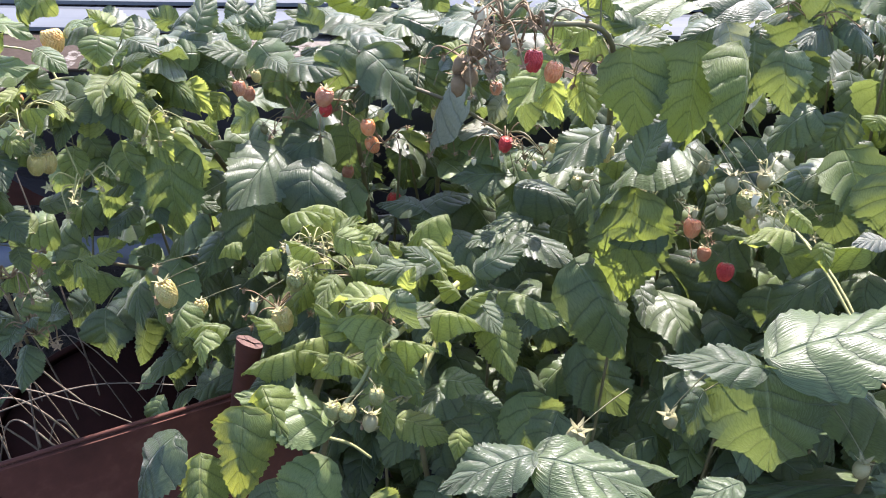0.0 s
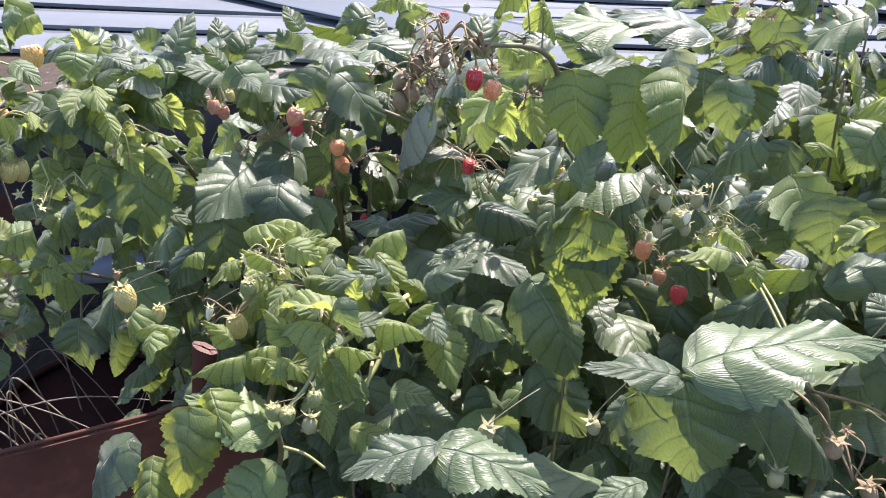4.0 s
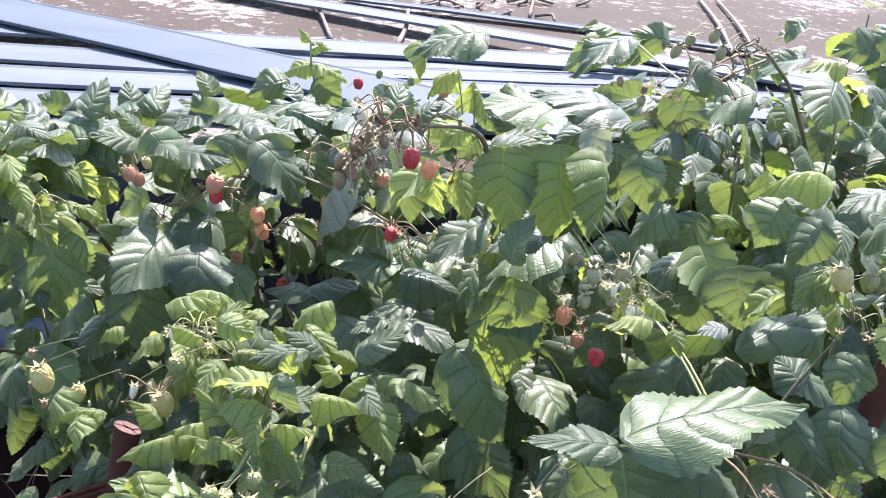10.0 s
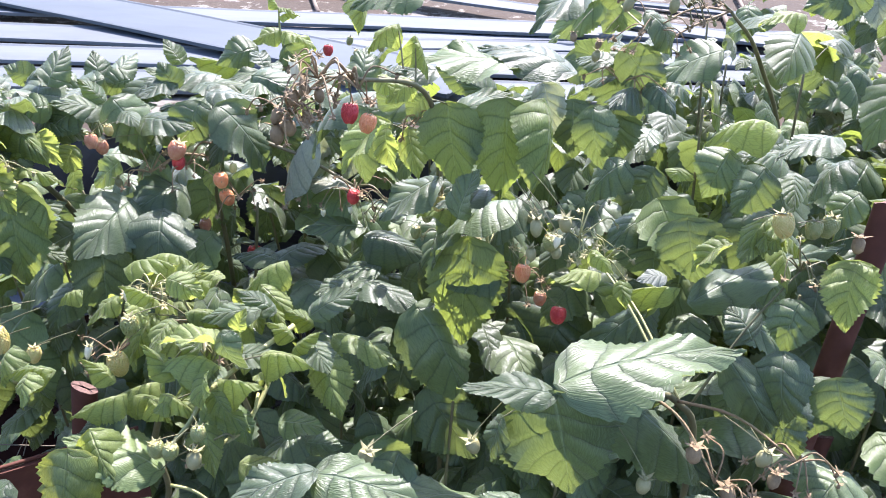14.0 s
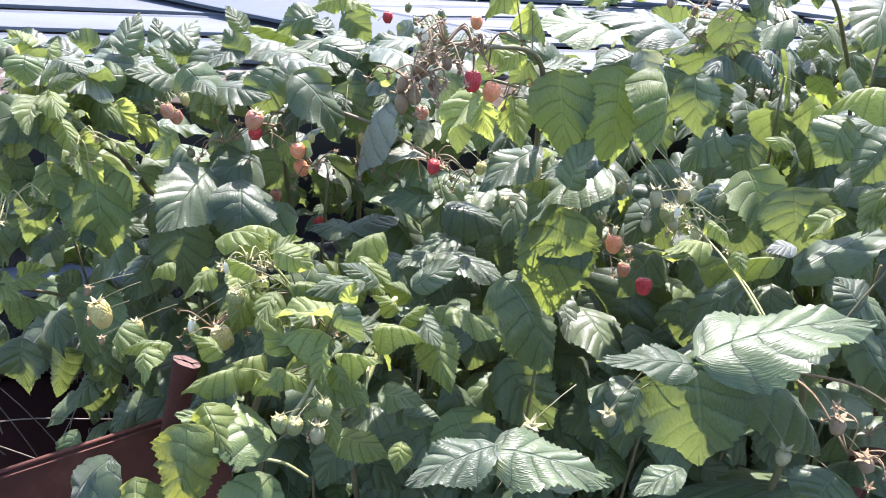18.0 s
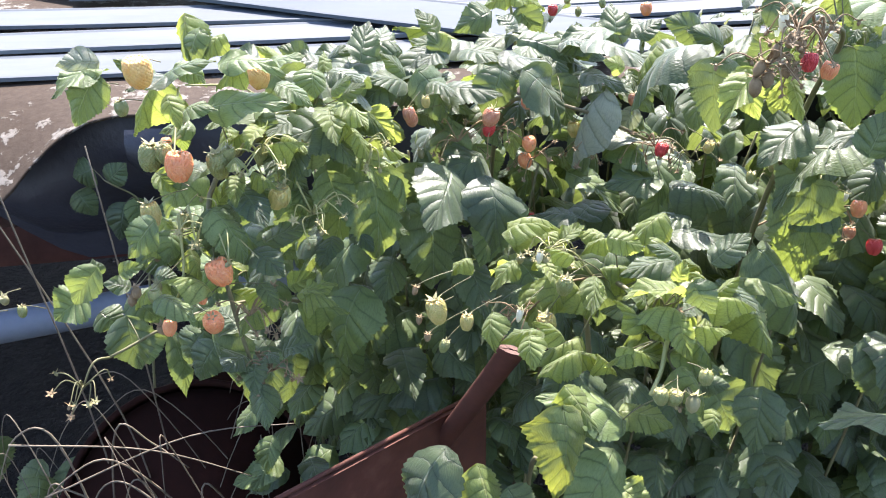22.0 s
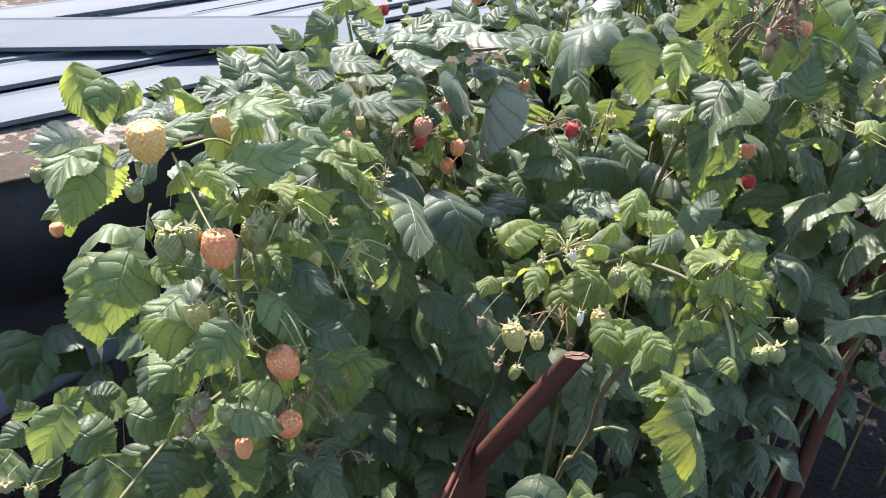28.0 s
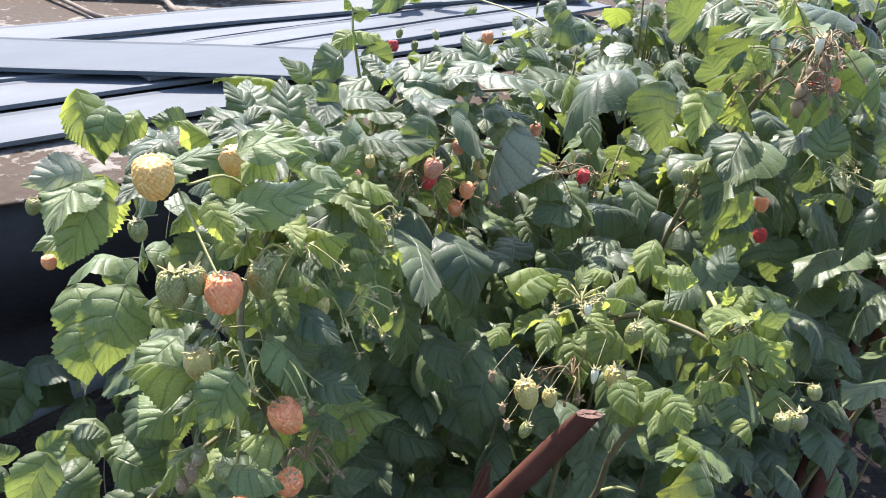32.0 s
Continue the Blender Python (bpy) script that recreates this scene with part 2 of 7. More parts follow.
ZINC = plain_material("galvanised_steel", [(0.30, (0.090, 0.103, 0.115)), (0.55, (0.120, 0.134, 0.146)), (0.8, (0.160, 0.174, 0.186))], 7, 0.72, 0.2, 0.0008, 0.0, None, (0.35, 1, 1), 0.15)
# Darker, bluer tone of the strip metal.
ZINC_DULL = plain_material("darker_zinc", [(0.30, (0.056, 0.070, 0.084)), (0.55, (0.074, 0.090, 0.106)), (0.8, (0.100, 0.117, 0.134))], 7, 0.72, 0.15, 0.0008, 0.0, None, (0.35, 1, 1), 0.2)
BITUMEN = plain_material("black_film", [(0.3, (0.026, 0.025, 0.031)), (0.7, (0.048, 0.046, 0.056))], 6, 0.46, 0.5, 0.004, 0.0, None, (1, 1, 1), 0.33)
FILM_GREY = plain_material("grey_film", [(0.3, (0.028, 0.028, 0.034)), (0.7, (0.048, 0.048, 0.057))], 9, 0.55, 0.4, 0.003)
PIPE = plain_material("grey_pipe", [(0.3, (0.16, 0.18, 0.22)), (0.7, (0.24, 0.26, 0.30))], 10, 0.5, 0.15)
SOIL = plain_material("soil", [(0.3, (0.010, 0.008, 0.007)), (0.6, (0.022, 0.018, 0.016)), (0.85, (0.050, 0.041, 0.036))], 14, 0.95, 0.9, 0.02, 0.0, 60, (1, 1, 1), 0.1)
DRY_LEAF = plain_material("fallen_leaf", [(0.3, (0.22, 0.13, 0.05)), (0.7, (0.42, 0.30, 0.10))], 40, 0.8, 0.4)


def sheet_material():
    """Rusty sheet with flaking whitish paint."""
    m, n, l, p = material("flaking_rusty_sheet")
    coord = n.new("ShaderNodeTexCoord")
    big = noise_node(n, l, 2.2, 3.0, coord.outputs["Object"])
    fine = noise_node(n, l, 24.0, 8.0, coord.outputs["Object"], 0.7)
    grain = noise_node(n, l, 90.0, 4.0, coord.outputs["Object"], 0.6)
    rust = ramp(n, l, maths(n, l, "ADD", maths(n, l, "MULTIPLY", big, 0.5), maths(n, l, "MULTIPLY", grain, 0.5)), [(0.3, (0.028, 0.018, 0.011)), (0.5, (0.048, 0.034, 0.023)), (0.75, (0.072, 0.054, 0.038))])
    flake = ramp(n, l, maths(n, l, "ADD", maths(n, l, "MULTIPLY", big, 0.7), maths(n, l, "MULTIPLY", fine, 0.9)), [(0.86, (0, 0, 0)), (0.885, (1, 1, 1))])
    paint = ramp(n, l, grain, [(0.3, (0.12, 0.108, 0.090)), (0.7, (0.22, 0.20, 0.17))])
    l.new(mixed(n, l, flake, rust, paint), p.inputs["Base Color"])
    p.inputs["Roughness"].default_value = 0.85
    p.inputs["Specular IOR Level"].default_value = 0.2
    bump(n, l, maths(n, l, "ADD", maths(n, l, "MULTIPLY", flake, 0.6), fine), 0.5, 0.004, p)
    return m


SHEET = sheet_material()

# ---- building helpers ----
def mesh_of(name, verts, faces, mat, smooth=True, uvs=None):
    me = bpy.data.meshes.new(name)
    me.from_pydata([tuple(v) for v in verts], [], faces)
    if uvs is not None:
        layer = me.uv_layers.new(name="UVMap")
        for lp in me.loops:
            layer.data[lp.index].uv = uvs[lp.vertex_index]
    me.materials.append(mat)
    if smooth:
        me.shade_smooth()
    return me


def thing(name, at, label, category, group="", kind=""):
    ob = new(name)
    ob.empty_display_size = 0.05
    ob.location = at
    ob["base"] = at
    return tagged(ob, label, category, group, kind)


def child(name, me, parent, m=None, label=""):
    """One mesh object under a thing or a part; m is its pose in the world."""
    ob = new(name, me)
    ob.parent = parent
    ob.matrix_parent_inverse = pose_of(parent).inverted()
    ob.matrix_basis = m if m is not None else Matrix()
    return tagged(ob, label)


POSES = {}


def pose_of(ob):
    if ob.name in POSES:
        return POSES[ob.name]
    if ob.parent is None:
        return ob.matrix_basis.copy()
    return pose_of(ob.parent) @ ob.matrix_parent_inverse @ ob.matrix_basis


def solid(name, me, label, category, kind="", group="", m=None):
    ob = new(name, me)
    if m is not None:
        ob.matrix_basis = m
    return tagged(ob, label, category, group, kind)


def tube_data(points, radii, sides=8, cap=True):
    """Rings along a polyline."""
    pts = [Vector(p) for p in points]
    verts, faces = [], []
    side = None
    for i, p in enumerate(pts):
        d = (pts[min(i + 1, len(pts) - 1)] - pts[max(i - 1, 0)]).normalized()
        if side is None:
            side = d.orthogonal().normalized()
        side = (side - d * side.dot(d)).normalized()
        up = d.cross(side)
        r = radii[i] if isinstance(radii, (list, tuple)) else radii
        for k in range(sides):
            a = 2 * math.pi * k / sides
            verts.append(p + r * (math.cos(a) * side + math.sin(a) * up))
    for i in range(len(pts) - 1):
        for k in range(sides):
            a, b = i * sides + k, i * sides + (k + 1) % sides
            faces.append((a, b, b + sides, a + sides))
    if cap:
        faces.append(tuple(range(sides))[::-1])
        faces.append(tuple(range((len(pts) - 1) * sides, len(pts) * sides)))
    return verts, faces


def smooth_line(points, steps=6):
    """Catmull-Rom through the points."""
    p = [Vector(q) for q in points]
    p = [p[0] * 2 - p[1]] + p + [p[-1] * 2 - p[-2]]
    out = []
    for i in range(1, len(p) - 2):
        for s in range(steps):
            t = s / steps
            out.append(0.5 * (2 * p[i] + (p[i + 1] - p[i - 1]) * t + (2 * p[i - 1] - 5 * p[i] + 4 * p[i + 1] - p[i + 2]) * t * t + (3 * p[i] - p[i - 1] - 3 * p[i + 1] + p[i + 2]) * t ** 3))
    return out + [p[-2]]


def slab_data(outline, thick, axis):
    """A flat polygon given a thickness along axis."""
    a = Vector(axis) * thick
    n = len(outline)
    verts = [Vector(p) for p in outline] + [Vector(p) + a for p in outline]
    faces = [tuple(range(n)), tuple(range(2 * n - 1, n - 1, -1))] + [(i, i + n, (i + 1) % n + n, (i + 1) % n) for i in range(n)]
    return verts, faces


rnd = random.Random(7)

# ---- ground ----
gv, gf = [], []
GN = 90
for j in range(GN + 1):
    for i in range(GN + 1):
        u, v = (i / GN * 2 - 1), (j / GN * 2 - 1)
        x, y = 4 * u + 296 * u ** 7, 1 + 4 * v + 296 * v ** 7
        near = max(0.0, 1 - math.hypot(x, y - 1) / 6)
        gv.append((x, y, near * (0.05 * noise.noise((x * 2, y * 2, 0)) + 0.022 * noise.noise((x * 11, y * 11, 3)))))
for j in range(GN):
    for i in range(GN):
        a = j * (GN + 1) + i
        gf.append((a, a + 1, a + GN + 2, a + GN + 1))
solid("ground", mesh_of("ground", gv, gf, SOIL), "dark crumbly garden soil with fallen leaves", "ground", "structure")

# ---- low bench of rusty sheet with a black film hung under its edge ----
SHEET_Z = 0.965


def flap(x):
    """0 where the front edge is straight, 1 where a torn corner of it hangs forward and down."""
    w = max(0.0, min(1.0, (-0.60 - x) / 0.20))
    return w * w * (3 - 2 * w)


def front_edge(x):
    tear = 0.030 * math.exp(-((x + 0.525) / 0.012) ** 2)
    return 1.300 - 0.135 * flap(x) + min(0.30, 1.12 * max(0.0, -0.79 - x)) + 0.018 * noise.noise((x * 5, 0, 4)) + 0.010 * noise.noise((x * 17, 0, 9)) + 0.006 * noise.noise((x * 60, 0, 2)) + tear


def sheet_height(x, y):
    """The sheet is flat, its front edge bent down, more so at the torn corner."""
    lip = max(0.0, min(1.0, (1.42 - y) / 0.24))
    return SHEET_Z + 0.006 * noise.noise((x * 2.2, y * 2.2, 1)) - (0.012 + 0.085 * flap(x)) * lip ** 1.6


sv, sf = [], []
SX, SY = 260, 40
for j in range(SY + 1):
    for i in range(SX + 1):
        x0 = -2.6 + 3.95 * i / SX
        x = x0
        y0 = front_edge(x)
        w = j / SY
        y = y0 + (3.9 - y0) * w ** 1.7
        x = x0 + 0.40 * (y - 1.3) * max(0.0, x0) / 1.35
        sv.append((x, y, sheet_height(x, y)))
for j in range(SY):
    for i in range(SX):
        a = j * (SX + 1) + i
        sf.append((a, a + 1, a + SX + 2, a + SX + 1))
n0 = len(sv)
sv += [(x, y, z - 0.004) for x, y, z in sv]
sf += [tuple(k + n0 for k in f[::-1]) for f in sf]
sf += [(i + 1, i, i + n0, i + 1 + n0) for i in range(SX)]
bench = thing("sheet_metal_bench", (0, 2.5, 0), "low bench of rusty sheet steel with flaking whitish paint", "bench")
child("sheet_top", mesh_of("sheet_top", sv, sf, SHEET), bench, None, "rusty sheet with flaking paint and a bent front edge")
for x in (-2.3, -0.6, 1.1):
    for y in (1.75, 3.6):
        v, f = slab_data([(x, y, 0), (x + 0.06, y, 0), (x + 0.06, y + 0.06, 0), (x, y + 0.06, 0)], SHEET_Z - 0.012, (0, 0, 1))
        child("leg", mesh_of("bench_leg", v, f, RUST_SHADED, False), bench)

fv, ff = [], []
FX, FZ = 90, 30
for j in range(FZ + 1):
    for i in range(FX + 1):
        x, w = -2.6 + 3.95 * i / FX, j / FZ
        z0 = sheet_height(x, front_edge(x) + 0.05) - 0.010
        low = 0.66 + 0.05 * noise.noise((x * 2.3, 1, 8)) + 0.02 * noise.noise((x * 8, 1, 8)) + 0.13 * flap(x + 0.10)
        z = z0 + (low - z0) * w
        fold = 0.030 * noise.noise((x * 3.5 + z, z * 2.0, 2)) + 0.012 * noise.noise((x * 9, z * 7, 5)) + 0.006 * noise.noise((x * 22 + z * 9, z * 16, 3))
        belly = max(1.355, front_edge(x) + 0.04) - 0.045 * math.sin(math.pi * min(1.0, w / 0.8)) + 0.05 * w
        fv.append((x, belly + fold * min(1, w * 5), z))
for j in range(FZ):
    for i in range(FX):
        a = j * (FX + 1) + i
        ff.append((a, a + 1, a + FX + 2, a + FX + 1))
film = thing("black_film", (0, 1.35, 0.66), "creased black plastic film hanging below the bench edge", "film")
child("sheet", mesh_of("film_sheet", fv, ff, BITUMEN), film)
pv, pf = [], []
for j in range(9):
    for i in range(9):
        u, w = i / 8, j / 8
        x = -0.585 + 0.075 * u + 0.006 * noise.noise((u * 2, w * 3, 5))
        pv.append((x, 1.282 - 0.018 * math.sin(math.pi * w) + 0.010 * noise.noise((u * 2, w * 2, 1)), 0.948 - 0.085 * w * (1 - 0.35 * (2 * u - 1) ** 2)))
for j in range(8):
    for i in range(8):
        pf.append((j * 9 + i, j * 9 + i + 1, j * 9 + i + 10, j * 9 + i + 9))
child("torn_flap", mesh_of("film_flap", pv, pf, FILM_GREY), film, None, "greyish torn flap of film")

# ridges where the old sheets overlap
for (x1, y1), (x2, y2) in (((-0.18, 2.81), (-0.05, 2.13)), ((0.15, 2.55), (0.11, 2.11)), ((1.31, 3.15), (1.06, 2.12)), ((1.24, 3.15), (1.00, 2.14)), ((0.62, 3.2), (0.52, 2.6))):
    pts = smooth_line([(x1, y1, SHEET_Z + 0.012), ((x1 + x2) / 2 + 0.01, (y1 + y2) / 2, SHEET_Z + 0.016), (x2, y2, SHEET_Z + 0.010)], 4)
    v, f = tube_data(pts, [0.006 + 0.003 * noise.noise(p * 9) for p in pts], 6)
    solid("steel_rod", mesh_of("steel_rod", v, f, TWIG), "dull brown steel rod lying on the sheet", "rod", group="rods on the sheet")


rgt = random.Random(13)
for i in range(14):
    x, y, a = rgt.uniform(0.15, 0.75), rgt.uniform(2.5, 2.95), rgt.uniform(0, 3.14)
    k = rgt.uniform(0.03, 0.09)
    pts = smooth_line([(x, y, SHEET_Z + 0.008), (x + k * math.cos(a), y + k * math.sin(a), SHEET_Z + 0.02), (x + 2 * k * math.cos(a + 0.5), y + 2 * k * math.sin(a + 0.5), SHEET_Z + 0.008)], 4)
    v, f = tube_data(pts, 0.005, 5)
    solid("dead_twig", mesh_of("dead_twig", v, f, TWIG), "short dead twig lying on the rusty sheet", "twig", group="twigs on the sheet")


def strip(x1, y1, x2, y2, width, z1, z2, mat, label, bow=0.0):
    """A folded roofing strip: flat, with a low turned-up lip along each edge, slightly bowed."""
    a, b = Vector((x1, y1, z1)), Vector((x2, y2, z2))
    d = (b - a)
    length = d.length
    d.normalize()
    q = Vector((-d.y, d.x, 0)).normalized()
    up = Vector((0, 0, 1))
    ob = thing("metal_strip", tuple(a), label, "metal strip", "strips on the sheet")
    lip = [(0.0, 0.0), (0.0, 0.007), (0.006, 0.0078), (0.011, 0.0055), (0.011, 0.0)]
    web = [(0.011, 0.0), (0.011, 0.0055), (0.5 * width, 0.006), (width - 0.011, 0.0055), (width - 0.011, 0.0)]
    n, k = 22, 5
    line = []
    for i in range(n + 1):
        w = i / n
        line.append(a + d * length * w + q * bow * math.sin(math.pi * w) + up * (0.0025 * noise.noise((x1 + w * 5, y1, 7))))
    for name, prof in (("web", web), ("lip", lip), ("lip", [(width - s, h) for s, h in lip[::-1]])):
        verts = [c + q * s + up * h for c in line for s, h in prof]
        faces = [(i * k + j, i * k + k + j, i * k + k + (j + 1) % k, i * k + (j + 1) % k) for i in range(n) for j in range(k)]
        faces += [tuple(range(k)), tuple(range(n * k + k - 1, n * k - 1, -1))]
        child(name, mesh_of("strip_" + name, verts, faces, mat, False), ob)
    return ob


LIGHT_STRIP = "bright galvanised steel strip lying across the rusty sheet"
Z0 = SHEET_Z + 0.008
strip(-1.6, 1.440, 1.05, 1.497, 0.122, Z0, Z0, ZINC, LIGHT_STRIP)
strip(-1.6, 1.560, 0.95, 1.625, 0.112, Z0 + 0.010, Z0 + 0.010, ZINC, LIGHT_STRIP)
strip(-1.6, 1.790, 0.30, 1.668, 0.125, Z0 + 0.002, Z0 + 0.020, ZINC, LIGHT_STRIP)
strip(-0.13, 1.612, 1.10, 1.735, 0.084, Z0 + 0.020, Z0 + 0.018, ZINC, LIGHT_STRIP)
strip(-0.10, 1.690, 1.12, 1.868, 0.080, Z0 + 0.026, Z0 + 0.010, ZINC, LIGHT_STRIP)
strip(-0.42, 1.806, 1.15, 1.945, 0.090, Z0 + 0.005, Z0 + 0.018, ZINC, LIGHT_STRIP)
strip(-0.80, 1.935, 1.18, 1.893, 0.120, Z0 + 0.013, Z0 + 0.026, ZINC, LIGHT_STRIP)
strip(-0.75, 2.790, 1.05, 1.765, 0.094, Z0 + 0.002, Z0 + 0.040, ZINC, LIGHT_STRIP)
strip(-0.05, 2.66, 1.10, 2.28, 0.050, Z0 + 0.002, Z0 + 0.004, ZINC_DULL, "narrow dull grey strip lying further back on the sheet")
strip(-1.30, 2.294, 0.22, 1.410, 0.186, Z0 + 0.024, Z0 + 0.028, ZINC_DULL, "dull blue-grey galvanised strip laid slantwise over the others")

# ---- steel trough plate, its post and the other post ----
E1 = Vector((-0.176, 0.676, 0.868))
E2 = Vector((-0.371, 0.534, 0.896))
along = (E2 - E1).normalized()
down = Vector((0.03, 0.0, -1.0))


def on_plate(s, h):
    return E1 + along * s + down * h


plate_line = [on_plate(-0.05, 0.0), on_plate(0.243, 0.0), on_plate(0.222, 0.045), on_plate(0.30, 0.058), on_plate(0.305, 0.066), on_plate(0.62, 0.085), on_plate(0.62, 0.13), on_plate(0.26, 0.105), on_plate(0.255, 0.118), on_plate(0.36, 0.16), on_plate(0.36, 0.50), on_plate(-0.05, 0.50)]
trough = thing("steel_trough", (-0.3, 0.65, 0.2), "broken red-brown rusty steel trough wall beside the raspberries", "trough")
v, f = slab_data(plate_line, 0.005, Vector((along.y, -along.x, 0)).normalized() * -1)
child("side_plate", mesh_of("side_plate", v, f, RUST, False), trough, None, "rusty plate torn off at one end")
top = [on_plate(-0.05, -0.003), on_plate(0.243, -0.003)]
v, f = tube_data([top[0], (top[0] + top[1]) / 2, top[1]], 0.0022, 6)
child("rolled_edge", mesh_of("rolled_edge", v, f, RUST), trough, None, "worn bare rolled edge")


def post(top_at, lean, length, radius, label):
    """A steel pipe with a flame-cut, pinched top."""
    t0, d = Vector(top_at), Vector(lean).normalized()
    pts = [t0 + d * s for s in (0.0, 0.02, 0.05, 0.2, length * 0.5, length)]
    v, f = tube_data(pts, [radius * k for k in (1.12, 1.06, 1.0, 1.0, 1.02, 1.02)], 16, False)
    inner, g = tube_data([t0, t0 + d * 0.05], [radius * 0.55, radius * 0.45], 16, False)
    slant = Vector((0.3, -0.9, 0.3))
    flat = (Vector((0.25, 1.0, 0.0)) - d * d.dot(Vector((0.25, 1.0, 0.0)))).normalized()
    for ring, squeeze in ((v, (0.55, 0.30, 0.10)), (inner, (0.86, 0.5))):
        for step, part_in in enumerate(squeeze):
            for k in range(16 * step, 16 * step + 16):
                ring[k] = ring[k] - flat * part_in * flat.dot(ring[k] - t0)
        for k in range(16):
            ring[k] = ring[k] - d * (0.45 * slant.dot(ring[k] - t0) + 0.0006 * math.sin(k * 2.3))
    base = t0 + d * length
    ob = thing("steel_post", (base.x, base.y, max(base.z, 0)), label, "post", "rusty posts")
    child("pipe", mesh_of("post_pipe", v, f, RUST), ob)
    child("bore", mesh_of("post_bore", inner, [q[::-1] for q in g] + [tuple(range(16, 32))], RUST_SHADED), ob)
    lip = [p - d * 0.0004 for p in v[:16]] + [p - d * 0.0004 for p in inner[:16]]
    child("cut_end", mesh_of("cut_end", lip, [(k, (k + 1) % 16, (k + 1) % 16 + 16, k + 16) for k in range(16)], CUT, False), ob, None, "pale flame-cut rim")
    return ob


post((-0.136, 0.593, 1.002), (-0.035, 0.057, -0.126), 1.13, 0.0108, "leaning red-brown rusty pipe with a pale cut end")
post((0.545, 0.640, 1.17), (-0.02, 0.03, -1.0), 1.17, 0.0125, "rusty pipe post standing among the raspberry canes")
post((0.60, 0.70, 0.86), (-0.04, 0.03, -1.0), 0.87, 0.008, "thin rusty pipe standing among the raspberry canes")

# ---- grey pipe and rusty drum below the bench ----
v, f = tube_data([(-2.0, 0.70, 0.80), (-0.9, 1.22, 0.635), (-0.3, 1.49, 0.55), (0.2, 1.66, 0.51)], 0.028, 16)
solid("grey_pipe", mesh_of("grey_pipe", v, f, PIPE), "grey-blue plastic pipe lying under the bench edge", "pipe")

v, f = slab_data([(-2.2, 1.50, 0.565), (0.3, 1.58, 0.58), (0.3, 1.58, 0.665), (-2.2, 1.50, 0.65)], 0.05, (0, 1, 0))
solid("rusty_beam", mesh_of("rusty_beam", v, f, RUST, False), "rusty steel beam in the shade below the bench", "beam")


def drum(at, radius, height, axis):
    d = Vector(axis).normalized()
    c = Vector(at)
    ob = thing("steel_drum", tuple(c - d * height), "old rusty steel drum, coloured darker for shade, under dry grass", "drum")
    v, f = tube_data([c - d * height, c - d * height * 0.66, c - d * height * 0.65, c - d * height * 0.33, c - d * height * 0.32, c], [radius, radius, radius * 1.03, radius * 1.03, radius, radius], 40, False)
    child("shell", mesh_of("drum_shell", v, f, RUST_SHADED), ob)
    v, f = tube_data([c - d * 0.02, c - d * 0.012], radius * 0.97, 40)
    child("lid", mesh_of("drum_lid", v, f, RUST_SHADED), ob)
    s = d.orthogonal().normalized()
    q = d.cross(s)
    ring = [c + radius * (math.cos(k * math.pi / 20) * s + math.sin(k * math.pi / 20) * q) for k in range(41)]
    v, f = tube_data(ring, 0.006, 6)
    child("rim", mesh_of("drum_rim", v, f, RUST_SHADED), ob)


drum((-0.52, 1.02, 0.42), 0.20, 0.42, (0.1, -0.45, 0.75))

# ---- raspberry leaves, fruits and canes ----
VEINS = 7


